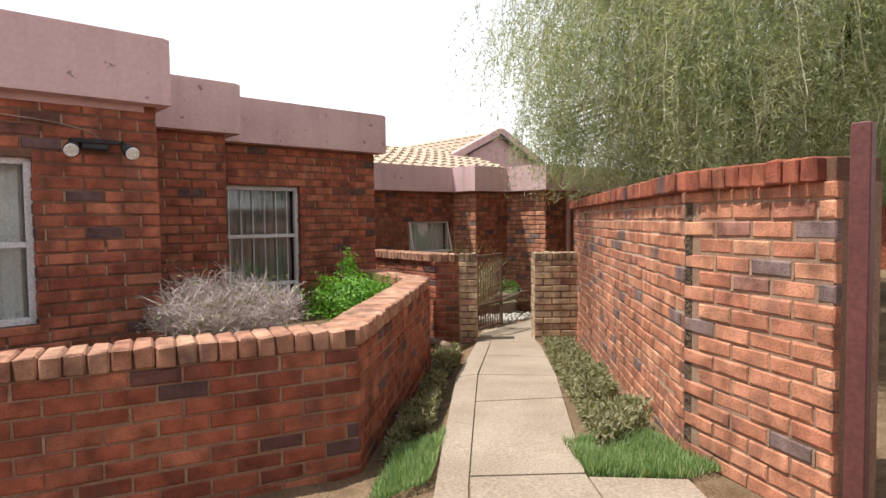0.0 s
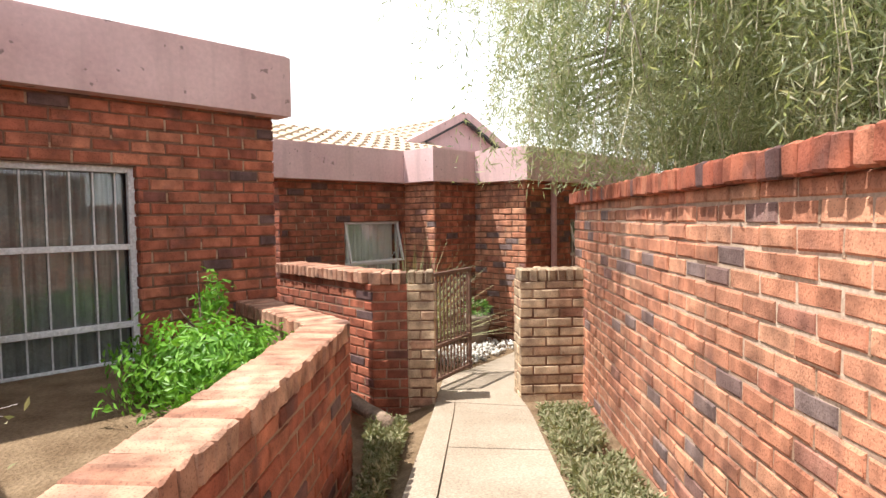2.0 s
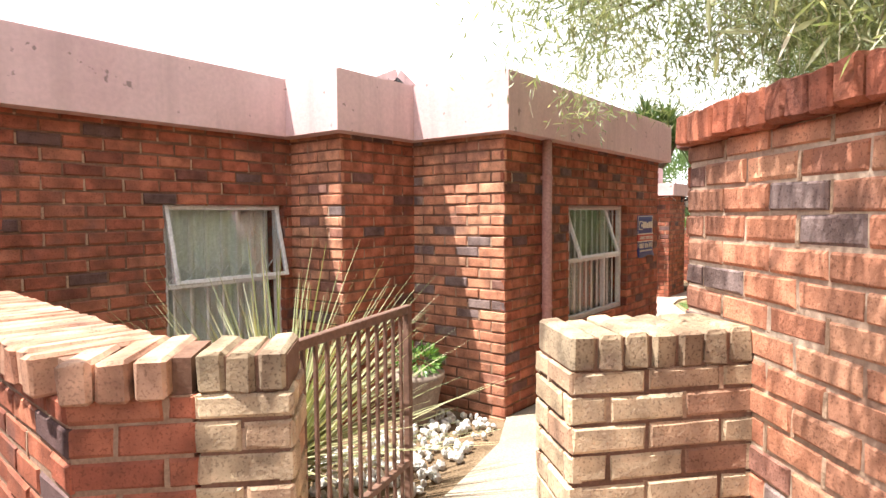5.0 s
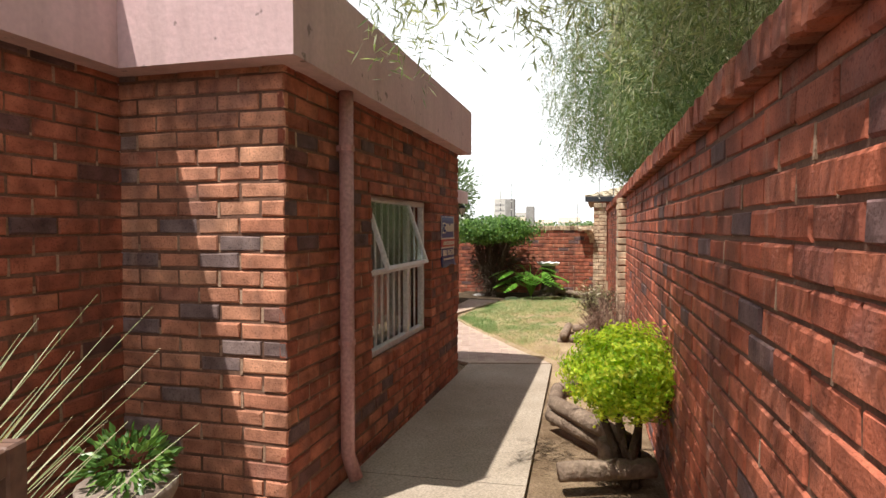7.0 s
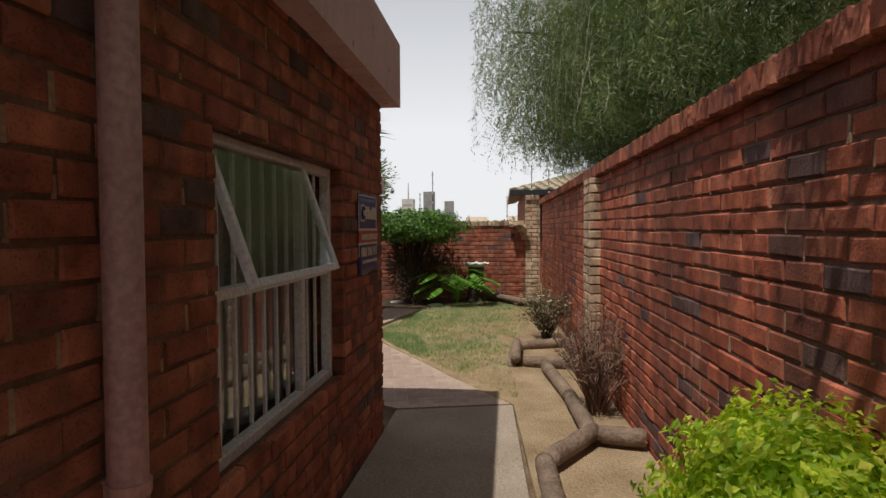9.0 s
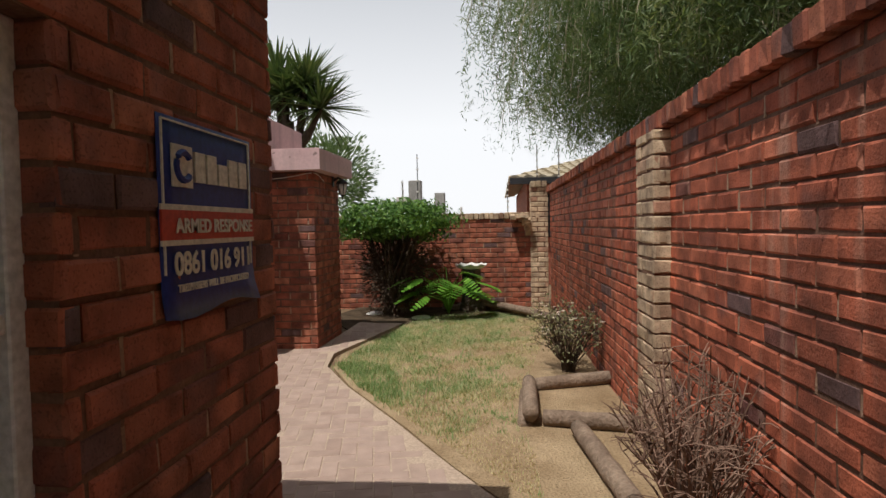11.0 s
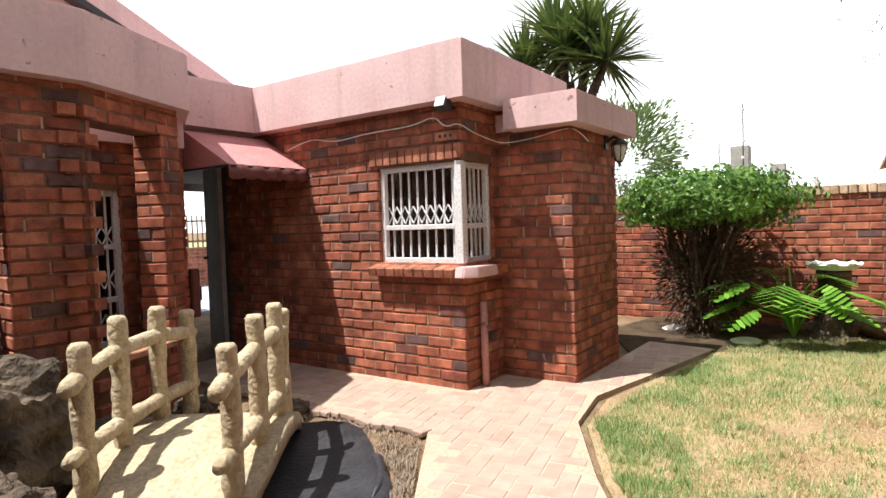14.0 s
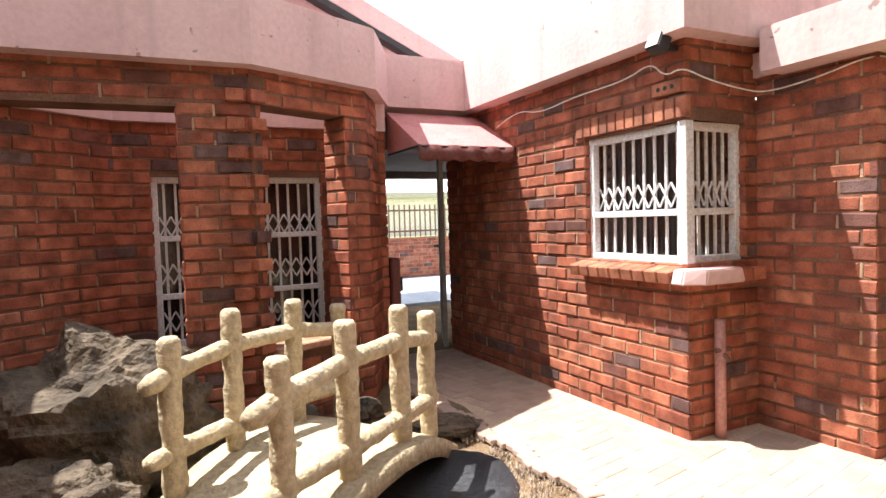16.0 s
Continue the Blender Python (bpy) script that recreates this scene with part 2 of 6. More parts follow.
FAR_WALL = speckled("far_plaster", (0.5, 0.48, 0.44), (0.6, 0.58, 0.54), 0.5, 5, 0.9, 0.1)
BLUE_TILE = speckled("pale_blue_yard_paving", (0.40, 0.47, 0.58), (0.50, 0.56, 0.66), 3, 40, 0.6, 0.1, 0.4)


def leaf_mat(name, stops, rough=0.55, trans=0.35, clump=0.0):
    m, nt, b = base_mat(name, rough, 0, 0.3)
    pick = piece_random(nt)
    if clump:
        wide = ramp_node(nt, world_noise(nt, 1.9, 3), [(0.33, (0, 0, 0)), (0.67, (1, 1, 1))])
        pick = mix_node(nt, clump, pick, wide.outputs["Color"])
    col = ramp_node(nt, pick, stops)
    nt.links.new(col.outputs["Color"], b.inputs["Base Color"])
    tr = nt.nodes.new("ShaderNodeBsdfTranslucent")
    bright = mix_node(nt, 1.0, col.outputs["Color"], (1.5, 1.6, 0.8), "MULTIPLY")
    nt.links.new(bright, tr.inputs["Color"])
    mx = nt.nodes.new("ShaderNodeMixShader")
    mx.inputs[0].default_value = trans
    out = nt.nodes["Material Output"]
    nt.links.new(b.outputs[0], mx.inputs[1])
    nt.links.new(tr.outputs[0], mx.inputs[2])
    nt.links.new(mx.outputs[0], out.inputs["Surface"])
    return m


PEPPER = leaf_mat("pepper_tree_leaf", [(0, (0.045, 0.085, 0.03)), (0.45, (0.105, 0.155, 0.06)), (0.8, (0.19, 0.24, 0.11)), (1, (0.36, 0.37, 0.24))], 0.5, 0.30, 0.55)
DRY_PEPPER = leaf_mat("dry_pepper_leaf", [(0, (0.10, 0.135, 0.07)), (0.4, (0.24, 0.27, 0.16)), (0.75, (0.42, 0.425, 0.30)), (1, (0.66, 0.62, 0.51))], 0.5, 0.38, 0.55)
DARK_LEAF = leaf_mat("dark_glossy_leaf", [(0, (0.04, 0.095, 0.022)), (0.6, (0.10, 0.20, 0.045)), (1, (0.20, 0.32, 0.08))], 0.32, 0.25)
LIME = leaf_mat("lime_leaf", [(0, (0.20, 0.34, 0.03)), (0.45, (0.48, 0.60, 0.06)), (1, (0.76, 0.73, 0.12))], 0.4, 0.5)
BRIGHT = leaf_mat("bright_green_leaf", [(0, (0.08, 0.20, 0.025)), (0.6, (0.15, 0.33, 0.04)), (1, (0.22, 0.42, 0.07))], 0.45, 0.3)
SWORD = leaf_mat("sword_leaf", [(0, (0.05, 0.085, 0.03)), (0.6, (0.09, 0.13, 0.05)), (1, (0.15, 0.18, 0.07))], 0.45, 0.15)
SPIKE = leaf_mat("dry_spike_leaf", [(0, (0.14, 0.16, 0.07)), (0.5, (0.28, 0.28, 0.14)), (1, (0.46, 0.42, 0.26))], 0.5, 0.2)
SAGE = leaf_mat("sage_leaf", [(0, (0.14, 0.15, 0.07)), (0.5, (0.24, 0.24, 0.13)), (1, (0.35, 0.31, 0.20))], 0.7, 0.2)
GRASS = leaf_mat("grass_blade", [(0, (0.18, 0.24, 0.10)), (0.4, (0.34, 0.36, 0.19)), (0.7, (0.50, 0.45, 0.28)), (1, (0.58, 0.51, 0.35))], 0.6, 0.3)
BRIGHT_GRASS = leaf_mat("green_grass_blade", [(0, (0.10, 0.19, 0.06)), (0.6, (0.21, 0.32, 0.13)), (1, (0.36, 0.40, 0.20))], 0.6, 0.3)
DRY_GRASS = leaf_mat("dry_grass_blade", [(0, (0.38, 0.30, 0.16)), (0.5, (0.54, 0.44, 0.26)), (0.85, (0.62, 0.53, 0.34)), (1, (0.32, 0.34, 0.14))], 0.7, 0.2)
FLOWER = leaf_mat("pale_pink_petal", [(0, (0.75, 0.6, 0.62)), (1, (0.8, 0.74, 0.74))], 0.6, 0.3)
FAR_LEAF = leaf_mat("far_tree_leaf", [(0, (0.10, 0.16, 0.07)), (1, (0.18, 0.24, 0.11))], 0.7, 0.2)


def glass_mat():
    """A thin pane: clear straight through, with a mirror film that grows towards grazing views."""
    m = bpy.data.materials.new("window_glass")
    m.use_nodes = True
    nt = m.node_tree
    clear = nt.nodes.new("ShaderNodeBsdfTransparent")
    clear.inputs["Color"].default_value = (0.93, 0.95, 0.945, 1)
    shine = nt.nodes.new("ShaderNodeBsdfGlossy")
    shine.inputs["Roughness"].default_value = 0.03
    lw = nt.nodes.new("ShaderNodeLayerWeight")
    lw.inputs["Blend"].default_value = 0.22
    fr = nt.nodes.new("ShaderNodeMath")
    fr.operation = "MULTIPLY_ADD"
    fr.inputs[1].default_value, fr.inputs[2].default_value = 0.55, 0.04
    nt.links.new(lw.outputs["Facing"], fr.inputs[0])
    mx = nt.nodes.new("ShaderNodeMixShader")
    nt.links.new(fr.outputs[0], mx.inputs[0])
    nt.links.new(clear.outputs[0], mx.inputs[1])
    nt.links.new(shine.outputs[0], mx.inputs[2])
    nt.links.new(mx.outputs[0], nt.nodes["Material Output"].inputs["Surface"])
    return m


GLASS = glass_mat()


# ---------------------------------------------------------------- building helpers
def mesh_object(name, verts, faces, material, parent=None, label="", kind=""):
    me = bpy.data.meshes.new(name)
    me.from_pydata(verts, [], faces)
    me.update()
    me.materials.append(material)
    ob = new(name, me)
    if parent:
        ob.parent = parent
    return tagged(ob, label, kind=kind)


def part(name, bm, material, parent=None, label="", smooth=False):
    me = bpy.data.meshes.new(name)
    bmesh.ops.recalc_face_normals(bm, faces=bm.faces)
    bm.to_mesh(me)
    bm.free()
    me.materials.append(material)
    if smooth:
        for p in me.polygons:
            p.use_smooth = True
    ob = new(name, me)
    if parent:
        ob.parent = parent
    return tagged(ob, label)


def thing(name, m, label, category, group="", kind=""):
    ob = new(name)
    ob.matrix_world = m
    return tagged(ob, label, category, group, kind)


def add_box(bm, lo, hi, m=None, bevel=0.0):
    c = [(a + b) / 2 for a, b in zip(lo, hi)]
    d = [b - a for a, b in zip(lo, hi)]
    mat = Matrix.Translation(c) @ Matrix.Diagonal((*d, 1))
    r = bmesh.ops.create_cube(bm, size=1, matrix=(m @ mat) if m else mat)
    if bevel:
        edges = list({e for v in r["verts"] for e in v.link_edges})
        bmesh.ops.bevel(bm, geom=edges, offset=bevel, segments=1, affect="EDGES")


def box_part(name, lo, hi, material, parent, label="", bevel=0.004):
    bm = bmesh.new()
    add_box(bm, lo, hi, None, bevel)
    return part(name, bm, material, parent, label)


def add_tube(bm, pts, radii, sides=8, wobble=0.0, rng=None, caps=True):
    """A tube along points, with a radius at each."""
    rings = []
    pts = [Vector(p) for p in pts]
    for i, p in enumerate(pts):
        t = (pts[min(i + 1, len(pts) - 1)] - pts[max(i - 1, 0)]).normalized()
        side = t.cross(Vector((0.13, 0.21, 1)) if abs(t.z) < 0.9 else Vector((1, 0.1, 0))).normalized()
        up = side.cross(t)
        ring = []
        for k in range(sides):
            a = 2 * math.pi * k / sides
            r = radii[i] * (1 + (rng.uniform(-wobble, wobble) if rng else 0))
            ring.append(bm.verts.new(p + side * math.cos(a) * r + up * math.sin(a) * r))
        rings.append(ring)
    for a, b in zip(rings, rings[1:]):
        for k in range(sides):
            bm.faces.new((a[k], a[(k + 1) % sides], b[(k + 1) % sides], b[k]))
    if caps:
        bm.faces.new(rings[0][::-1])
        bm.faces.new(rings[-1])


def facing(p0, p1, z=0.0):
    """The frame of a wall whose foot runs from p0 to p1, left to right as seen from outside: x along, y inwards, z up."""
    d = Vector((p1[0] - p0[0], p1[1] - p0[1], 0)).normalized()
    inward = Vector((0, 0, 1)).cross(d)
    m = Matrix((d, inward, Vector((0, 0, 1)))).transposed().to_4x4()
    m.translation = (p0[0], p0[1], z)
    return m


LEVELS = [(-50, 0.55), (4.0, 0.55), (5.7, 0.52), (12.0, 0.20), (14.5, 0.12), (16.5, 0.07), (19.3, 0.015), (21.0, 0.0), (80, 0.0)]


def ground_z(x, y):
    """Height of the ground: it falls along the walk, and drops a little from the path's edge to the planter."""
    u = x + y
    aside = -0.682 * (x - 1.82) + 0.731 * (y - 3.02)
    drop = 0.13 * min(1.0, max(0.0, (aside - 0.03) / 0.35)) * min(1.0, max(0.0, (6.0 - x) / 0.4)) * min(1.0, max(0.0, (10.0 - y) / 0.5))
    for (a, za), (b, zb) in zip(LEVELS, LEVELS[1:]):
        if u <= b:
            return za + (zb - za) * max(0.0, (u - a)) / (b - a) - drop
    return 0.0


COURSE, BRICK_L, JOINT = 0.085, 0.222, 0.012
BRICK_H = COURSE - JOINT


def brick_shape(x0, x1, z0, z1, proud, depth=0.03, c=0.005):
    v = [(x0, depth, z0), (x1, depth, z0), (x1, depth, z1), (x0, depth, z1),
         (x0, -proud + c, z0), (x1, -proud + c, z0), (x1, -proud + c, z1), (x0, -proud + c, z1),
         (x0 + c, -proud, z0 + c), (x1 - c, -proud, z0 + c), (x1 - c, -proud, z1 - c), (x0 + c, -proud, z1 - c)]
    f = [(8, 9, 10, 11), (4, 5, 9, 8), (5, 6, 10, 9), (6, 7, 11, 10), (7, 4, 8, 11), (0, 1, 5, 4), (1, 2, 6, 5), (2, 3, 7, 6), (3, 0, 4, 7)]
    return v, f


def worn(v, rng, edge=0.0035, face=0.0015):
    """Knocks the front corners of a brick out of true."""
    out = list(v[:4])
    for k in range(4, 12):
        x, y, z = v[k]
        e = edge if k < 8 else edge * 1.4
        out.append((x + rng.uniform(-e, e), y + rng.uniform(-face, face), z + rng.uniform(-e, e) * 0.8))
    return out


def shared_brick(name, w, h, material, depth=0.03, seed=0):
    v, f = brick_shape(0, w, 0, h, 0.007, depth, 0.007)
    v = worn(v, random.Random(seed))
    me = bpy.data.meshes.new(name)
    me.from_pydata(v, [], f)
    me.materials.append(material)
    return me


BRICK_MESH = {m.name: [shared_brick("brick", BRICK_L, BRICK_H, m, 0.03, k) for k in range(8)] for m in (RED, YELLOW, STAINED, SUNLIT_RED)}


def piece(name, me, m, parent):
    ob = new(name, me)
    ob.parent = parent
    ob.matrix_parent_inverse = parent.matrix_world.inverted()
    ob.matrix_basis = m
    return ob


LATE = []  # brickwork is laid last


def lay_bricks(body, m, length, z0, z1, openings=(), material=RED, single=(0, 0), shift=0.0, limit=280, tooth=0.0):
    """Stretcher bond on the outer face of a wall; those between the two marks of single are objects of their own."""
    rng = random.Random(int(length * 1000 + z1 * 77 + m.translation.x * 13))
    verts, faces, made = [], [], 0
    plug_v, plug_f = [], []
    k0, k1 = math.floor(z0 / COURSE), math.ceil(z1 / COURSE)
    for k in range(k0, k1):
        a, b = max(k * COURSE, z0), min(k * COURSE + BRICK_H, z1)
        if b - a < 0.02:
            continue
        spans = [(tooth if k % 2 and tooth else -0.006, length + 0.006)]
        for s0, s1, h0, h1 in openings:
            if a < h1 - 0.01 and b > h0 + 0.01:
                spans = [q for lo, hi in spans for q in ((lo, min(hi, s0)), (max(lo, s1), hi)) if q[1] - q[0] > 0.02]
        step = BRICK_L + JOINT
        s = -step + shift + (step / 2 if k % 2 else 0)
        while s < length:
            for lo, hi in spans:
                x0, x1 = max(s, lo), min(s + BRICK_L, hi)
                if 0 < hi - x1 < 0.055:
                    x1 = hi
                if x1 - x0 < 0.016:
                    continue
                proud = rng.uniform(0.003, 0.012)
                if x1 + JOINT < hi - 0.02 and rng.random() < 0.72:
                    y_out = rng.uniform(-0.006, 0.004)
                    lo_z, hi_z = a - rng.uniform(0.0, 0.010), b - rng.uniform(-0.004, 0.012)
                    n = len(plug_v)
                    w0, w1 = x1 - 0.001, x1 + JOINT + 0.001
                    plug_v += [(w0, 0.02, lo_z), (w1, 0.02, lo_z), (w1, 0.02, hi_z), (w0, 0.02, hi_z), (w0, y_out, lo_z), (w1, y_out, lo_z), (w1, y_out + 0.002, hi_z), (w0, y_out + 0.002, hi_z)]
                    plug_f += [tuple(q + n for q in f) for f in ((4, 5, 6, 7), (0, 1, 5, 4), (2, 3, 7, 6), (1, 2, 6, 5), (3, 0, 4, 7))]
                full = abs(x1 - x0 - BRICK_L) < 0.001 and b - a > BRICK_H - 0.001
                if full and single[0] <= x0 <= single[1] and made < limit:
                    made += 1
                    tilt = pose(0, 0, 0, 0, rng.uniform(-0.5, 0.5), rng.uniform(-0.6, 0.6))
                    piece("brick", BRICK_MESH[material.name][rng.randrange(8)], m @ Matrix.Translation((x0, 0.007 - proud, a)) @ tilt, body)
                else:
                    j = [rng.uniform(-0.002, 0.002) for _ in range(2)]
                    v, f = brick_shape(x0, x1, a + j[0], b + j[1], proud, 0.03, 0.007)
                    v = worn(v, rng)
                    n = len(verts)
                    verts.extend(v)
                    faces.extend([tuple(i + n for i in q) for q in f])
            s += step
    if plug_v:
        mesh_object("mortar_joints", [m @ Vector(v) for v in plug_v], plug_f, PERPEND, body, "pale mortar left proud in the upright joints", "stuff")
    if verts:
        ob = mesh_object("brickwork", [m @ Vector(v) for v in verts], faces, material, body, kind="stuff")
        ob["label"] = "red-brown facing bricks in stretcher bond" if material is RED else "cream-yellow facing bricks"


def solid_wall(name, p0, p1, z0, z1, thick, openings=(), material=None, label="", back=0.0):
    """A wall with thickness and openings right through it."""
    m = facing(p0, p1)
    length = (Vector(p1) - Vector(p0)).length
    xs = sorted({0.0, length, *[min(max(v, 0), length) for o in openings for v in o[:2]]})
    zs = sorted({z0, z1, *[min(max(v, z0), z1) for o in openings for v in o[2:]]})
    full = {}
    for i in range(len(xs) - 1):
        for j in range(len(zs) - 1):
            cx, cz = (xs[i] + xs[i + 1]) / 2, (zs[j] + zs[j + 1]) / 2
            full[i, j] = not any(o[0] < cx < o[1] and o[2] < cz < o[3] for o in openings)
    bm = bmesh.new()
    cache = {}

    def vert(x, y, z):
        key = (round(x, 4), round(y, 4), round(z, 4))
        if key not in cache:
            cache[key] = bm.verts.new(m @ Vector(key))
        return cache[key]

    for (i, j), filled in full.items():
        if not filled:
            continue
        x0, x1, a, b = max(xs[i], 0.004), min(xs[i + 1], length - 0.004), zs[j], zs[j + 1]
        quads = [((x0, 0, a), (x1, 0, a), (x1, 0, b), (x0, 0, b)), ((x0, thick, a), (x0, thick, b), (x1, thick, b), (x1, thick, a))]
        if not full.get((i - 1, j)):
            quads.append(((x0, 0, a), (x0, 0, b), (x0, thick, b), (x0, thick, a)))
        if not full.get((i + 1, j)):
            quads.append(((x1, 0, a), (x1, thick, a), (x1, thick, b), (x1, 0, b)))
        if not full.get((i, j - 1)):
            quads.append(((x0, 0, a), (x0, thick, a), (x1, thick, a), (x1, 0, a)))
        if not full.get((i, j + 1)):
            quads.append(((x0, 0, b), (x1, 0, b), (x1, thick, b), (x0, thick, b)))
        for q in quads:
            bm.faces.new([vert(*v) for v in q])
    ob = part(name, bm, material or MORTAR, None, label)
    return tagged(ob, kind="structure"), m, length


def brick_wall(name, p0, p1, z0, z1, thick=0.22, openings=(), bricks=RED, mortar=None, single=None, label="", shift=0.0, limit=280, tooth=0.0):
    ob, m, length = solid_wall(name, p0, p1, z0, z1, thick, openings, mortar or MORTAR, label)
    LATE.append((ob, m, length, z0, z1, openings, bricks, single if single else (0, 0), shift, limit if single else 0, tooth))
    for s0, s1, h0, h1 in openings:
        for s, a, b in ((s0, 0.0, thick), (s1, thick, 0.0)):
            if 0.02 < s < length - 0.02:
                q0, q1 = m @ Vector((s, a, 0)), m @ Vector((s, b, 0))
                LATE.append((ob, facing(q0, q1), thick, h0, h1, (), bricks, (0, 0), 0.0, 0, 0.0))
    return ob, m, length


def coping(body, m, length, z, width, material, over=0.03, pitch=0.085, height=0.106, jitter=0.004, name="coping_brick"):
    """Bricks on edge across the top of a wall, each a piece of its own."""
    bm_key = (material.name, round(width, 3), round(height, 3), round(pitch, 3))
    if bm_key not in COPING:
        COPING[bm_key] = []
        for k in range(4):
            bm = bmesh.new()
            add_box(bm, (0, -over, 0), (pitch - 0.010, width + over, height), None, 0.010)
            shake = random.Random(k + 5)
            for v in bm.verts:
                v.co += Vector((shake.uniform(-0.003, 0.003), shake.uniform(-0.005, 0.005), shake.uniform(-0.003, 0.003)))
            me = bpy.data.meshes.new(name)
            bmesh.ops.recalc_face_normals(bm, faces=bm.faces)
            bm.to_mesh(me)
            bm.free()
            me.materials.append(material)
            COPING[bm_key].append(me)
    rng = random.Random(int(length * 991))
    for i in range(int(length / pitch)):
        t = pose(i * pitch + rng.uniform(-0.002, 0.002), rng.uniform(-jitter, jitter) * 1.5, z + rng.uniform(-jitter, jitter) * 0.9, rng.uniform(-1, 1), rng.uniform(-1, 1), rng.uniform(-1.2, 1.2))
        piece(name, COPING[bm_key][rng.randrange(4)], m @ t, body)
    bm = bmesh.new()
    add_box(bm, (0.006, 0.006, z - 0.002), (length - 0.006, width - 0.006, z + height - 0.012), m)
    part("coping_bed", bm, DARK_MORTAR, body, "recessed mortar between the coping bricks")


COPING = {}


def fascia(name, pts, z0, z1, depth, label):
    """A plastered parapet band along a run of corners (left to right as seen from outside)."""
    bm = bmesh.new()
    pts = [Vector((x, y, 0)) for x, y in pts]
    inner = []
    for i, p in enumerate(pts):
        ns = []
        for a, b in ((i - 1, i), (i, i + 1)):
            if 0 <= a and b < len(pts):
                d = (pts[b] - pts[a]).normalized()
                ns.append(Vector((0, 0, 1)).cross(d))
        n = sum(ns, Vector()).normalized()
        inner.append(p + n * depth / max(0.35, n.dot(ns[0])))
    rows = [[bm.verts.new(Vector((p.x, p.y, z))) for p in run] for run, z in ((pts, z0), (pts, z1), (inner, z1), (inner, z0))]
    for a, b in zip(rows, rows[1:] + rows[:1]):
        for i in range(len(pts) - 1):
            bm.faces.new((a[i], a[i + 1], b[i + 1], b[i]))
    bm.faces.new([r[0] for r in rows])
    bm.faces.new([r[-1] for r in rows][::-1])
    bmesh.ops.recalc_face_normals(bm, faces=bm.faces)
    edges = [e for e in bm.edges if e.calc_length() > 0.05 and all(abs(v.co.z - z1) < 1e-4 for v in e.verts)]
    bmesh.ops.bevel(bm, geom=edges, offset=0.012, segments=2, affect="EDGES")
    ob = part(name, bm, PINK, None, label)
    return tagged(ob, kind="structure")


def slab(name, pts, z0, z1, material, label, kind="structure"):
    bm = bmesh.new()
    f = bm.faces.new([bm.verts.new((x, y, z0)) for x, y in pts])
    ext = bmesh.ops.extrude_face_region(bm, geom=[f])
    bmesh.ops.translate(bm, verts=[v for v in ext["geom"] if isinstance(v, bmesh.types.BMVert)], vec=(0, 0, z1 - z0))
    return tagged(part(name, bm, material, None, label), kind=kind)


def ground_patch(name, pts, rise, material, label, skirt=0.10, fine=0.0):
    """A sheet laid on the ground within an outline, following its levels."""
    bm = bmesh.new()
    bm.faces.new([bm.verts.new((x, y, 0)) for x, y in pts])
    for u, _ in LEVELS[1:-1]:
        bmesh.ops.bisect_plane(bm, geom=bm.verts[:] + bm.edges[:] + bm.faces[:], plane_co=(u / 2, u / 2, 0), plane_no=(1, 1, 0))
    for v in bm.verts:
        v.co.z = ground_z(v.co.x, v.co.y) + rise
    if skirt:
        edges = [e for e in bm.edges if e.is_boundary]
        ext = bmesh.ops.extrude_edge_only(bm, edges=edges)
        for v in ext["geom"]:
            if isinstance(v, bmesh.types.BMVert):
                v.co.z -= skirt
    return tagged(part(name, bm, material, None, label), kind="structure")


def inside(x, y, pts):
    hit = False
    for (x0, y0), (x1, y1) in zip(pts, pts[1:] + pts[:1]):
        if (y0 > y) != (y1 > y) and x < (x1 - x0) * (y - y0) / (y1 - y0) + x0:
            hit = not hit
    return hit


# ---------------------------------------------------------------- ground
gx = [-600, -150, -40, -15, *[-8 + 0.5 * i for i in range(69)], 40, 150, 600]
gy = [-600, -150, -40, -15, *[-6 + 0.5 * i for i in range(61)], 40, 150, 600]
gverts = [(x, y, ground_z(x, y) - 0.02 + (0.02 * noise.noise((x * 1.3, y * 1.3, 0)) if abs(x) < 30 and abs(y) < 30 else 0)) for y in gy for x in gx]
gfaces = [(j * len(gx) + i, j * len(gx) + i + 1, (j + 1) * len(gx) + i + 1, (j + 1) * len(gx) + i) for j in range(len(gy) - 1) for i in range(len(gx) - 1)]
ground = mesh_object("ground", gverts, gfaces, SOIL, None, "dry brown bare soil of the garden", "structure")

ENTRY = [(0.2, 1.4), (1.4, 0.7), (2.75, 2.25), (2.42, 2.60), (4.28, 4.22), (5.66, 5.52), (6.08, 5.96), (6.3, 6.2), (7.6, 6.62), (12.71, 6.80), (12.52, 7.72), (8.52, 7.72), (8.0, 7.45), (7.2, 7.25),
         (6.2, 7.05), (5.5, 6.45), (5.28, 6.25), (3.6, 4.82), (1.82, 3.02)]
path_concrete = ground_patch("path", ENTRY, 0.002, speckled("sandy_path_bed", (0.20, 0.15, 0.10), (0.28, 0.21, 0.15), 4, 60), "pale buff concrete garden path with open joints", 0.06)
EDGE_L = [(0.2, 1.4), (1.82, 3.02), (3.6, 4.82), (5.28, 6.25), (5.5, 6.45)]
EDGE_R = [(1.15, 1.05), (2.42, 2.60), (4.28, 4.22), (5.66, 5.52), (5.9, 5.76)]


def between(t, f):
    """A point t (0 to 4) along the path and f (0 to 1) across it."""
    i = min(3, int(t))
    a, b = (Vector(run[i]).lerp(Vector(run[i + 1]), t - i) for run in (EDGE_L, EDGE_R))
    q = a.lerp(b, f)
    return (q.x, q.y)


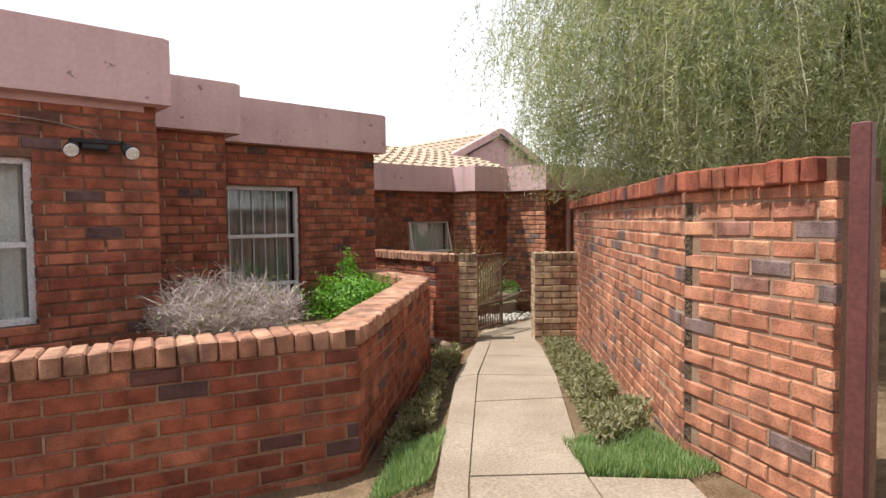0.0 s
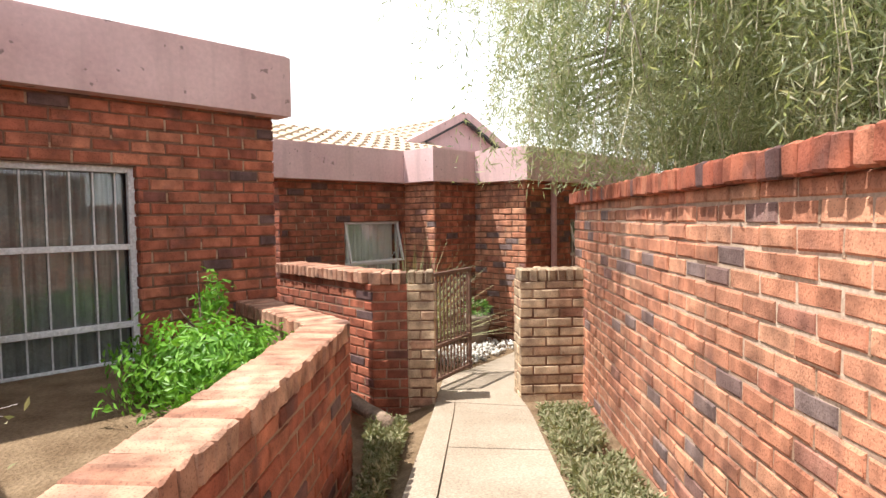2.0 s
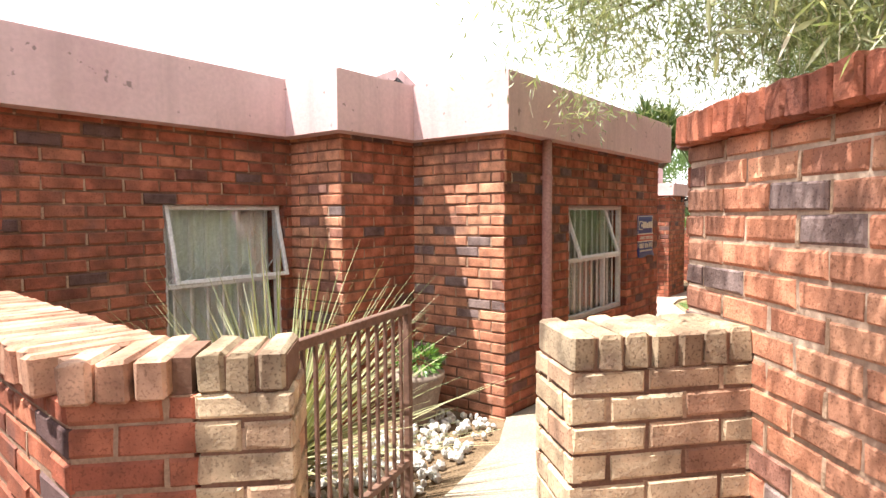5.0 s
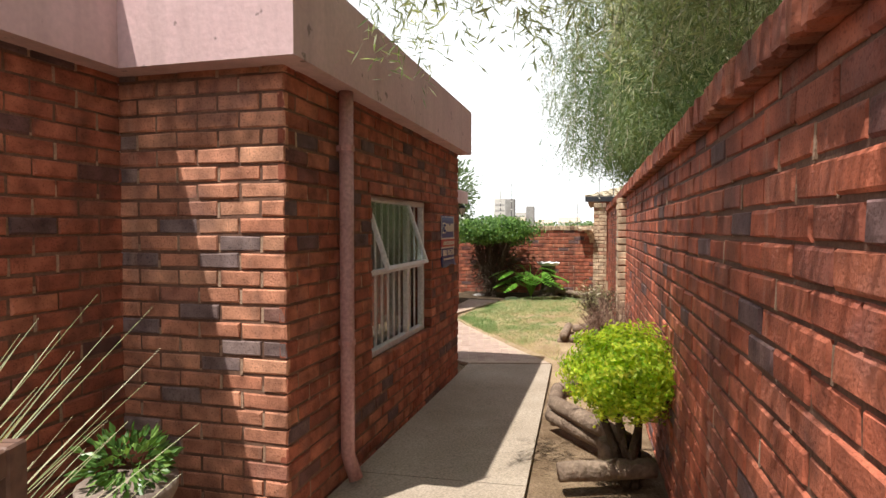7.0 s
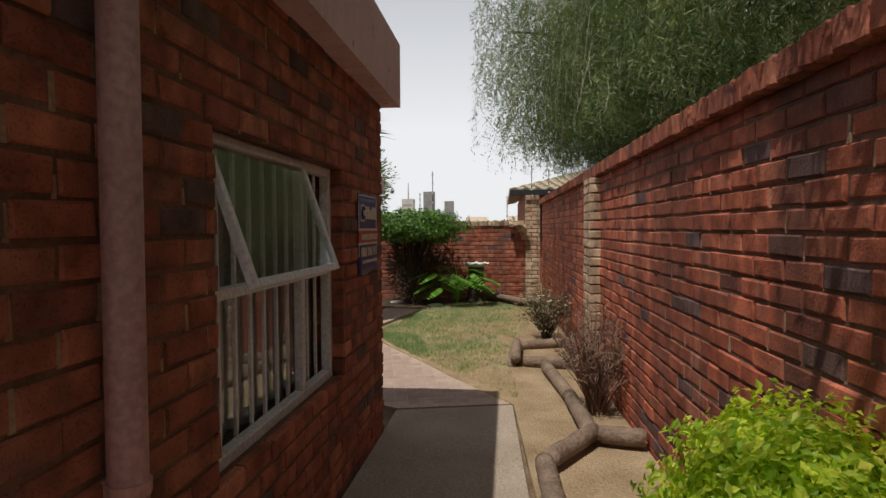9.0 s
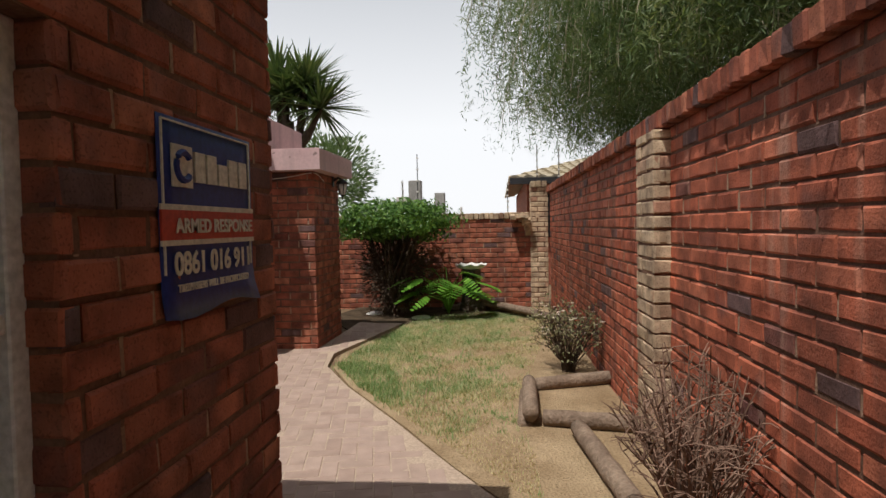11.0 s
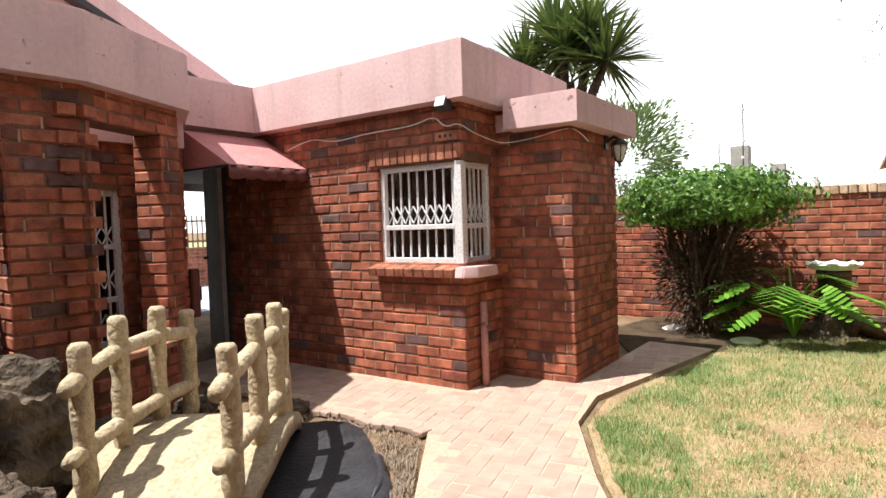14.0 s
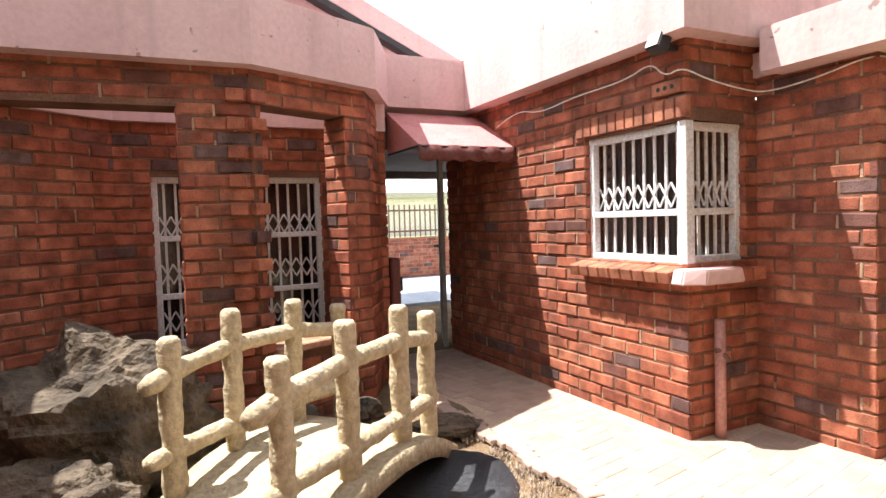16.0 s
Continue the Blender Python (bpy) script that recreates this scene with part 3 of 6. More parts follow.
def path_slab(pts):
    ob = ground_patch("path_slab", pts, 0.014, CONCRETE, "", 0.014)
    ob.parent = path_concrete
    del ob["kind"]


slab_rng = random.Random(17)
cuts = [0.0]
while cuts[-1] < 3.7:
    cuts.append(cuts[-1] + slab_rng.uniform(0.30, 0.62))
cuts[-1] = 4.0
skews = [0.0] + [slab_rng.uniform(-0.035, 0.035) for _ in cuts[2:]] + [0.0]
gap = 0.0035
for k, (a, b) in enumerate(zip(cuts, cuts[1:])):
    sa, sb = skews[k], skews[k + 1]
    knots = [q for q in (1.0, 2.0, 3.0) if a + 0.05 < q < b - 0.05]
    path_slab([between(a + gap - sa, 0.225), between(a + gap + sa, 1.0), *[between(q, 1.0) for q in knots], between(b - gap + sb, 1.0), between(b - gap - sb, 0.225), *[between(q, 0.225) for q in reversed(knots)]])
for a, b in ((0.0, 0.9), (0.9, 2.05), (2.05, 3.1), (3.1, 4.0)):
    knots = [q for q in (1.0, 2.0, 3.0) if a + 0.05 < q < b - 0.05]
    path_slab([between(a + gap, 0.0), between(a + gap, 0.212), *[between(q, 0.212) for q in knots], between(b - gap, 0.212), between(b - gap, 0.0), *[between(q, 0.0) for q in reversed(knots)]])
path_slab([(1.4, 0.7), (2.75, 2.25), (2.43, 2.59), (1.17, 1.04)])
path_slab([(5.91, 5.77), (6.08, 5.96), (6.3, 6.2), (7.6, 6.62), (9.3, 6.68), (9.3, 7.72), (8.52, 7.72), (8.0, 7.45), (7.2, 7.25), (6.2, 7.05), (5.51, 6.46)])
path_slab([(9.31, 6.68), (12.71, 6.80), (12.52, 7.72), (9.31, 7.72)])
COURT = [(12.55, 7.72), (12.73, 6.82), (13.4, 7.25), (14.09, 7.66), (15.06, 8.28), (15.8, 8.68), (16.4, 8.78), (17.1, 8.62), (18.4, 8.35), (18.5, 9.0), (16.64, 9.04), (16.64, 9.69), (16.06, 9.69), (16.06, 12.6), (15.2, 12.6),
         (15.2, 11.4), (15.28, 10.9), (15.15, 10.0), (15.21, 9.44), (13.88, 8.6), (12.9, 8.3)]
court_bed = ground_patch("paving_bed", COURT, 0.019, speckled("jointing_sand", (0.40, 0.30, 0.23), (0.48, 0.37, 0.28), 4, 60), "sandy joints under the brick paving")
LAWN = [(12.9, 6.75), (13.6, 7.2), (14.2, 7.6), (15.1, 8.2), (15.9, 8.6), (17.0, 8.5), (18.4, 8.25), (19.0, 7.9), (19.5, 7.2), (18.7, 6.2), (17.5, 6.4), (15.5, 6.7), (14.6, 6.85), (13.6, 6.75)]
lawn_bed = ground_patch("lawn_soil", [(12.75, 6.79), (13.4, 7.22), (14.09, 7.62), (15.06, 8.24), (15.8, 8.62), (16.4, 8.70), (17.1, 8.55), (18.4, 8.3), (18.6, 9.0), (20.15, 9.0), (20.1, 6.12), (11.0, 5.95), (11.0, 6.7)], 0.006, LAWN_SOIL, "patchy sun-bleached lawn soil", 0.03)

# Damp soil, darkened further to hold the shadow of the bush.
ground_patch("bed_soil", [(17.9, 9.0), (18.3, 8.45), (18.5, 7.8), (18.75, 7.1), (19.3, 6.7), (20.15, 6.9), (20.15, 9.4), (19.0, 9.6)], 0.013, speckled("shadowed_damp_soil", (0.055, 0.04, 0.027), (0.12, 0.085, 0.055), 5, 50, 0.95, 0.9, 0.1, 0.03), "dark damp soil and leaf litter with the bush's shadow in its colour", 0.02)

# ---------------------------------------------------------------- boundary walls
TOP = 1.93
RW1 = ((6.80, 5.86), (3.17, 2.48))
rw1, m1, l1 = brick_wall("wall_garden", *RW1, 0.0, TOP, 0.22, bricks=SUNLIT_RED, mortar=speckled("pale_mortar", (0.24, 0.13, 0.09), (0.60, 0.46, 0.35), 1.6, 60), single=(0.6, 4.9), limit=300, label="tall red brick garden wall with a brick-on-edge coping")
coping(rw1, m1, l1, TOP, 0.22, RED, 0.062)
rw0, m0, l0 = brick_wall("wall_garden_end", (3.13, 2.46), (2.74, 1.66), 0.2, TOP + 0.0, 0.24, bricks=SUNLIT_RED, single=(0.0, 1.0), label="end pier of the red brick garden wall with toothed joint", tooth=0.10)
coping(rw0, m0, l0, TOP, 0.24, RED, 0.055)
# Dark core and strip: the shade of the toothed notches, put in as colour.
bm = bmesh.new()
add_box(bm, (-0.10, 0.06, 0.2), (0.05, 0.22, TOP - 0.01), m0)
part("toothed_core", bm, DARK_MORTAR, rw0, "dark mortar core giving the toothed notches their shade")
bm = bmesh.new()
add_box(bm, (0.0, -0.003, 0.25), (0.055, 0.012, TOP - 0.01), m0)
part("notch_shade", bm, BARK, rw0, "dark strip standing in for shade in the toothed notches")
RW2 = ((20.2, 6.09), (6.80, 5.86))
rw2, m2, l2 = brick_wall("wall_boundary", *RW2, -0.1, TOP, 0.22, bricks=STAINED, mortar=DARK_MORTAR, single=(5.5, 12.6), label="weathered red brick boundary wall with a brick-on-edge coping", limit=300)
coping(rw2, m2, l2, TOP, 0.22, RED, 0.05)
bw, mb, lb = brick_wall("wall_back", (20.2, 14.0), (20.2, 6.2), -0.1, 1.50, 0.22, mortar=DARK_MORTAR, single=(4.5, 7.8), label="red brick wall at the end of the lawn with yellow coping")
coping(bw, mb, lb, 1.50, 0.22, YELLOW, 0.03)


def pier(name, p0, p1, z0, z1, depth, label, cap=True, over=0.0, material=YELLOW):
    """A free-standing square pier with bricks on its four faces."""
    ob, m, w = solid_wall(name, p0, p1, z0, z1, depth, (), DARK_MORTAR, label)
    q0, q1 = m @ Vector((0, depth, 0)), m @ Vector((w, depth, 0))
    a, b = m @ Vector((0, 0, 0)), m @ Vector((w, 0, 0))
    for s, e, sh in ((a, b, 0.0), (q0, a, 0.11), (b, q1, 0.11), (q1, q0, 0.0)):
        LATE.append((ob, facing(s, e), (e - s).length, z0, z1, (), material, (0, 9), sh, 60, 0.0))
    if cap:
        coping(ob, m, w, z1, depth, MOSSY_DAPPLED, over + 0.01, w / max(1, round(w / 0.085)))
    return ob


pier("gate_pier", (5.35, 6.63), (5.51, 6.465), -0.1, 1.25, 0.22, "yellow brick gate pier with a brick-on-edge top")
pier("gate_pier", (6.09, 5.97), (6.52, 5.585), -0.1, 1.25, 0.28, "broad yellow brick gate pier built against the garden wall")
pier("wall_pier", (13.90, 6.075), (13.52, 6.07), -0.1, TOP - 0.01, 0.10, "rough-faced cream brick pier on the boundary wall", False)
pier("wall_pier", (20.17, 6.42), (20.17, 6.14), -0.1, 2.02, 0.25, "cream brick corner pier with corbelled top", True, 0.03)
bm = bmesh.new()
for i in range(6):
    a = radians(8 + 15 * i)
    add_box(bm, (-0.05, -0.03, -0.035), (0.05, 0.25, 0.035), Matrix.Translation((20.2, 6.46 + 0.30 - 0.30 * math.sin(a), 1.25 + 0.34 * math.cos(a) - 0.04)) @ pose(0, 0, 0, -8 + 12 * i, 0, 90), 0.006)
part("arched_coping", bm, YELLOW, bw, "quarter arch of yellow coping bricks")

lw2, ml2, ll2 = brick_wall("wall_gate_side", (5.24, 8.6), (5.13, 6.84), -0.1, 1.25, 0.22, single=(0, 1.8), label="red brick screen wall beside the gate", mortar=MORTAR)
coping(lw2, ml2, ll2, 1.25, 0.22, PALE_COPING, 0.05)
lw1, ml1, ll1 = brick_wall("wall_gate_front", (5.13, 6.84), (5.345, 6.635), -0.1, 1.25, 0.22, single=(0, 1.8), label="short red brick wall beside the gate pier")
coping(lw1, ml1, ll1, 1.25, 0.22, PALE_COPING, 0.04)

# added plain walls, out of view: they close the street side and cut its sky light
brick_wall("wall_street", (6.0, -4.2), (-7.0, -1.4), 0.2, 2.9, 0.22, label="added unseen brick wall blocking low sky light on the street side", mortar=DARK_MORTAR)
brick_wall("wall_street_side", (-6.0, -1.6), (-6.0, 5.6), 0.2, 2.4, 0.22, label="added unseen brick wall blocking low sky light beyond the front garden", mortar=DARK_MORTAR)

# planter
PL = 1.10
pa, mpa, lpa = brick_wall("planter_wall_front", (-3.5, 5.25), (1.85, 3.71), 0.2, PL, 0.22, single=(3.9, 5.6), label="low red brick planter wall with brick-on-edge coping")
coping(pa, mpa, lpa, PL, 0.22, PALE_COPING, 0.02, 0.095)
pb, mpb, lpb = brick_wall("planter_wall_side", (1.85, 3.71), (4.03, 5.68), 0.0, PL, 0.22, single=(0, 3), label="low red brick planter wall along the path")
coping(pb, mpb, lpb, PL, 0.22, PALE_COPING, 0.02, 0.095)
pc, mpc, lpc = brick_wall("planter_wall_end", (4.03, 5.68), (4.27, 7.16), 0.0, PL, 0.22, single=(0, 2), label="low red brick planter wall running up to the house")
coping(pc, mpc, lpc, PL, 0.22, PALE_COPING, 0.02, 0.095)
slab("planter_soil", [(-3.4, 5.4), (1.82, 3.98), (3.82, 5.82), (4.05, 7.15), (2.35, 7.15), (2.25, 6.6), (1.4, 6.6), (1.36, 5.6), (-3.4, 5.6)], 0.2, 0.86, SOIL, "dark soil of the raised planter")

# ---------------------------------------------------------------- house walls
HZ = 2.70
brick_wall("wall_house_1", (-4.0, 5.62), (1.38, 5.62), 0.2, HZ, 0.22, [(3.35, 4.62, 1.14, 2.24)], single=(4.3, 5.4), label="red brick house wall", mortar=DARK_MORTAR)
brick_wall("wall_house_2", (1.38, 5.62), (1.38, 6.62), 0.2, HZ, 0.22, label="red brick return", mortar=DARK_MORTAR)
brick_wall("wall_house_3", (1.38, 6.62), (2.28, 6.62), 0.2, HZ, 0.22, label="red brick house wall", single=(0, 1), mortar=DARK_MORTAR)
brick_wall("wall_house_4", (2.28, 6.62), (2.28, 7.18), 0.2, HZ, 0.22, label="red brick return", mortar=DARK_MORTAR)
brick_wall("wall_house_5", (2.28, 7.18), (4.40, 7.18), 0.0, HZ, 0.22, [(0.18, 1.09, 0.81, 2.20)], single=(1.0, 2.2), label="red brick house wall with a tall barred window", mortar=DARK_MORTAR)
brick_wall("wall_house_6", (3.60, 7.40), (3.60, 12.0), 0.0, HZ, 0.22, label="red brick side wall", mortar=DARK_MORTAR)
brick_wall("wall_wing_1", (5.65, 12.0), (5.65, 9.28), -0.1, 2.36, 0.22, label="red brick side wall of the wing", mortar=DARK_MORTAR)
brick_wall("wall_wing_2", (5.65, 9.28), (7.68, 9.28), -0.1, 2.36, 0.22, [(0.95, 1.95, 0.45, 1.79)], single=(0, 2), label="red brick wall with a pale-curtained window", mortar=DARK_MORTAR)
brick_wall("wall_wing_3", (7.68, 9.28), (7.68, 8.67), -0.1, 2.36, 0.22, bricks=SUNLIT_RED, single=(0, 2), label="red brick return", mortar=DARK_MORTAR)
brick_wall("wall_wing_4", (7.68, 8.67), (8.52, 8.67), -0.1, 2.36, 0.22, single=(0, 2), label="red brick wall of the wing", mortar=DARK_MORTAR)
brick_wall("wall_wing_5", (8.52, 8.67), (8.52, 7.735), -0.1, 2.36, 0.22, bricks=SUNLIT_RED, single=(0, 2), label="sunlit red brick return", mortar=DARK_MORTAR)
brick_wall("wall_wing_6", (8.52, 7.735), (12.05, 7.735), -0.1, 2.36, 0.22, [(1.10, 2.52, 0.66, 1.78)], single=(0, 3.6), label="shaded red brick wall along the path", mortar=DARK_MORTAR)
brick_wall("wall_wing_7", (12.05, 7.735), (12.05, 11.9), -0.1, 2.36, 0.22, single=(2, 4.2), label="red brick wall of the courtyard", mortar=DARK_MORTAR)
KZ = 2.30
brick_wall("wall_kitchen_1", (16.065, 12.62), (16.065, 9.69), -0.1, KZ, 0.22, [(2.09, 2.97, 1.0, 1.80)], single=(0.4, 2.95), label="sunlit red brick kitchen wall", limit=300, mortar=DARK_MORTAR)
brick_wall("wall_kitchen_2", (16.065, 9.69), (16.64, 9.69), -0.1, KZ, 0.22, [(-0.1, 0.47, 1.0, 1.80)], single=(0, 1), label="red brick kitchen return", mortar=DARK_MORTAR)
brick_wall("wall_kitchen_3", (16.64, 9.69), (16.64, 9.04), -0.1, KZ, 0.22, single=(0, 1), label="red brick return", mortar=DARK_MORTAR)
brick_wall("wall_kitchen_4", (16.64, 9.04), (17.65, 9.04), -0.1, 2.08, 0.22, single=(0, 2), label="shaded red brick wall of the kitchen", mortar=DARK_MORTAR)
brick_wall("wall_kitchen_5", (17.65, 9.04), (17.65, 13.0), -0.1, 2.08, 0.22, label="red brick side wall of the kitchen")

# courtyard colonnade
C0, C1, C2, C3 = (12.27, 11.22), (13.98, 11.10), (14.84, 11.47), (15.15, 12.02)
brick_wall("wall_colonnade_1", C0, C1, -0.1, 2.26, 0.22, [(0.0, 1.31, 0.30, 2.0)], single=(0, 2), label="red brick colonnade with a tall opening", mortar=DARK_MORTAR, limit=150)
brick_wall("wall_colonnade_2", C1, C2, -0.1, 2.26, 0.22, [(0.07, 0.74, 0.48, 2.04)], single=(0, 2), label="angled red brick colonnade with a tall opening", mortar=DARK_MORTAR, limit=150, tooth=0.09)
brick_wall("wall_colonnade_3", C2, C3, -0.1, 2.26, 0.22, single=(0, 2), label="angled red brick return beside the passage", mortar=DARK_MORTAR)
brick_wall("wall_verandah_side", (12.06, 11.05), (13.20, 11.92), -0.1, 2.26, 0.2, label="slanting red brick wall behind the colonnade", mortar=DARK_MORTAR)
brick_wall("wall_verandah", (13.20, 11.92), (15.15, 11.92), -0.1, 2.26, 0.2, [(0.22, 0.77, 0.45, 1.66), (0.85, 1.42, 0.45, 1.66)], label="red brick wall behind the colonnade", mortar=DARK_MORTAR)
fascia("fascia_verandah", [(12.10, 11.01), (13.22, 11.86), (15.14, 11.86)], 2.025, 2.42, 0.2, "pink plastered band above the verandah windows")

bm = bmesh.new()
add_box(bm, (0.075, -0.07, 0.482), (0.735, 0.20, 0.53), facing(C1, C2), 0.008)
tagged(part("sill_colonnade", bm, PALE_COPING, None, "pale brick sill in the colonnade opening"), kind="structure")

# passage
solid_wall("wall_passage_left", (15.15, 12.02), (15.15, 15.6), -0.1, 2.36, 0.2, (), ROOM_SHADE, "plastered passage wall coloured dark for its shade")
solid_wall("wall_passage_far", (15.0, 15.6), (19.5, 15.6), -0.1, 2.36, 0.2, [(1.30, 3.30, -0.1, 1.95)], ROOM_SHADE, "passage end coloured dark for its shade, with an open doorway")
slab("ceiling_passage", [(15.0, 12.6), (17.6, 12.6), (17.6, 15.7), (15.0, 15.7)], 2.05, 2.2, ROOM_SHADE, "passage ceiling coloured dark for its shade")

# fascias and roofs
fascia("fascia_house", [(-4.0, 5.47), (1.45, 5.47), (1.45, 6.50), (2.40, 6.50), (2.40, 7.04), (4.50, 7.04), (4.50, 7.27)], 2.645, 3.12, 0.2, "dusty pink plastered parapet band")
fascia("fascia_wing", [(5.50, 12.0), (5.50, 9.13), (7.53, 9.13), (7.53, 8.53), (8.37, 8.53), (8.37, 7.60), (12.13, 7.60), (12.13, 11.02)], 2.322, 2.775, 0.45, "dusty pink plastered parapet band with peeling paint")
fascia("fascia_courtyard", [(12.15, 11.08), (13.99, 10.98), (14.90, 11.38), (15.20, 11.93), (15.905, 11.92), (15.905, 9.55), (17.80, 9.55), (17.80, 15.6)], 2.24, 2.67, 0.24, "pink plastered parapet band round the courtyard")
fascia("fascia_kitchen_low", [(16.44, 9.52), (16.44, 8.90), (17.80, 8.88), (17.80, 9.53)], 2.047, 2.285, 0.30, "lower pink plastered band over the kitchen projection")
slab("roof_house", [(-4, 5.6), (1.3, 5.6), (1.3, 6.65), (2.25, 6.65), (2.25, 7.2), (3.7, 7.2), (3.7, 12), (-4, 12)], 2.6, 2.95, PINK, "flat roof of the house")
slab("roof_wing", [(5.8, 9.4), (7.8, 9.4), (7.8, 8.8), (8.7, 8.8), (8.7, 7.95), (11.85, 7.95), (11.85, 13.4), (5.8, 13.4)], 2.3, 2.6, PINK, "flat roof of the wing")
slab("roof_kitchen", [(12.0, 12.08), (15.0, 12.08), (15.3, 12.12), (16.1, 12.1), (16.1, 9.75), (17.5, 9.8), (17.5, 15.6), (12.0, 15.6)], 2.28, 2.5, PINK, "flat roof of the kitchen")
slab("roof_kitchen_low", [(16.6, 9.1), (17.6, 9.1), (17.6, 9.8), (16.6, 9.8)], 2.06, 2.2, PINK, "flat roof of the kitchen projection")
solid_wall("wall_house_back", (3.6, 12.0), (-4.0, 12.0), 0, 2.7, 0.2, (), ROOM_SHADE, "plain back wall")
solid_wall("wall_house_left", (-4.0, 12.0), (-4.0, 5.62), 0, 2.7, 0.2, (), ROOM_SHADE, "plain end wall")
solid_wall("wall_wing_back", (12.05, 13.3), (5.65, 13.3), -0.1, 2.4, 0.2, (), ROOM_SHADE, "plain back wall")

solid_wall("wall_court_back", (15.15, 15.6), (12.05, 15.6), -0.1, 2.4, 0.2, (), ROOM_SHADE, "plain back wall of the courtyard rooms")
solid_wall("wall_court_left", (12.05, 11.9), (12.05, 15.6), -0.1, 2.4, 0.2, (), ROOM_SHADE, "plain inner wall of the courtyard rooms")


# ---------------------------------------------------------------- windows
def window(name, label, p0, p1, z0, z1, back, rails=(), mullions=(), bars=0, lattice=(), sash=None, curtain=None, sill=True, glass=True, frame_w=0.045, waves=7, bar_w=0.009):
    """A steel window in an opening: x along, y inwards, z up from its lower left corner."""
    m = facing(p0, p1, z0)
    w, h = (Vector(p1) - Vector(p0)).length, z1 - z0
    win = thing(name, m @ Matrix.Translation((0, back, 0)), label, "window", kind="structure")
    bm = bmesh.new()
    fw = frame_w
    for lo, hi in (((0, 0, 0), (fw, 0.05, h)), ((w - fw, 0, 0), (w, 0.05, h)), ((fw, 0, 0), (w - fw, 0.05, fw)), ((fw, 0, h - fw), (w - fw, 0.05, h))):
        add_box(bm, lo, hi, None, 0.004)
    for r in rails:
        add_box(bm, (fw, 0.003, r * h - 0.02), (w - fw, 0.047, r * h + 0.02), None, 0.004)
    for q in mullions:
        add_box(bm, (q * w - 0.02, 0.004, fw), (q * w + 0.02, 0.046, h - fw), None, 0.004)
    part("window_frame", bm, WHITE_STEEL, win, "white painted steel frame")
    if glass:
        cuts = [0.0, *rails, 1.0]
        cols = [0.0, *mullions, 1.0]
        for i in range(len(cuts) - 1):
            for j in range(len(cols) - 1):
                if sash and i == sash[0] and j == 0:
                    continue
                bm = bmesh.new()
                add_box(bm, (cols[j] * w + 0.02, 0.078, cuts[i] * h + 0.018), (cols[j + 1] * w - 0.02, 0.082, cuts[i + 1] * h - 0.018))
                part("pane", bm, GLASS, win).visible_shadow = False
    for i in range(bars):
        x = fw + (w - 2 * fw) * (i + 0.5) / bars
        bm = bmesh.new()
        add_box(bm, (x - bar_w, 0.052, 0.02), (x + bar_w, 0.066, h - 0.02), None, 0.002)
        part("burglar_bar", bm, WHITE_STEEL, win)
    for zz in lattice:
        n = max(3, bars)
        step = (w - 2 * fw) / n
        bm = bmesh.new()
        for i in range(n):
            x = fw + step * i
            for a, b in (((x, zz - 0.07), (x + step, zz + 0.07)), ((x, zz + 0.07), (x + step, zz - 0.07))):
                add_tube(bm, [(a[0], 0.048, a[1]), (b[0], 0.048, b[1])], [0.007, 0.007], 4)
        part("lattice", bm, WHITE_STEEL, win, "white crossed security slats")
    if sash:
        i, ang = sash
        ws = mullions[0] * w if mullions else w
        cuts = [0.0, *rails, 1.0]
        a, b = cuts[i] * h, cuts[i + 1] * h
        t = Matrix.Translation((0, -0.012, b - 0.01)) @ pose(0, 0, 0, -ang, 0, 0)
        bm = bmesh.new()
        hh = b - a - 0.02
        for lo, hi in (((0.03, 0, -hh), (0.06, 0.03, 0)), ((ws - 0.06, 0, -hh), (ws - 0.03, 0.03, 0)), ((0.06, 0, -0.03), (ws - 0.06, 0.03, 0)), ((0.06, 0, -hh), (ws - 0.06, 0.03, -hh + 0.03))):
            add_box(bm, lo, hi, t, 0.003)
        leaf = part("sash", bm, WHITE_STEEL, win, "top-hung white sash standing open")
        bm = bmesh.new()
        add_box(bm, (0.06, 0.012, -hh + 0.03), (ws - 0.06, 0.016, -0.03), t)
        part("pane", bm, GLASS, leaf).visible_shadow = False
    if sill:
        box_part("window_sill", (-0.05, -0.06, -0.06), (w + 0.05, 0.06, -0.002), MAROON if back > 0.05 else RED, win, "brick sill", 0.006)
    if curtain:
        n = 60
        verts, faces = [], []
        for k in range(n + 1):
            x = 0.03 + (w - 0.06) * k / n
            y = 0.125 + 0.022 * math.sin(k * 2 * math.pi * waves / n) + 0.008 * math.sin(k * 1.7)
            verts += [(x, y, 0.02), (x, y, h - 0.02)]
        for k in range(n):
            faces.append((2 * k, 2 * k + 2, 2 * k + 3, 2 * k + 1))
        c = mesh_object("curtain", [win.matrix_world @ Vector(v) for v in verts], faces, curtain, None)
        sol = c.modifiers.new("thick", "SOLIDIFY")
        sol.thickness = 0.004
        tagged(c, "pale gathered curtain hanging behind window glass", "curtain")
    return win


window("window_1", "white sash window with drawn pale curtains", (-0.65, 5.62), (0.62, 5.62), 1.14, 2.24, 0.05, (0.48,), (), 0, (), None, CURTAIN, True)
window("window_2", "tall white steel window with burglar bars and lace curtain", (2.46, 7.18), (3.37, 7.18), 0.81, 2.20, 0.06, (0.21, 0.60), (), 6, (), None, NET, bar_w=0.005)
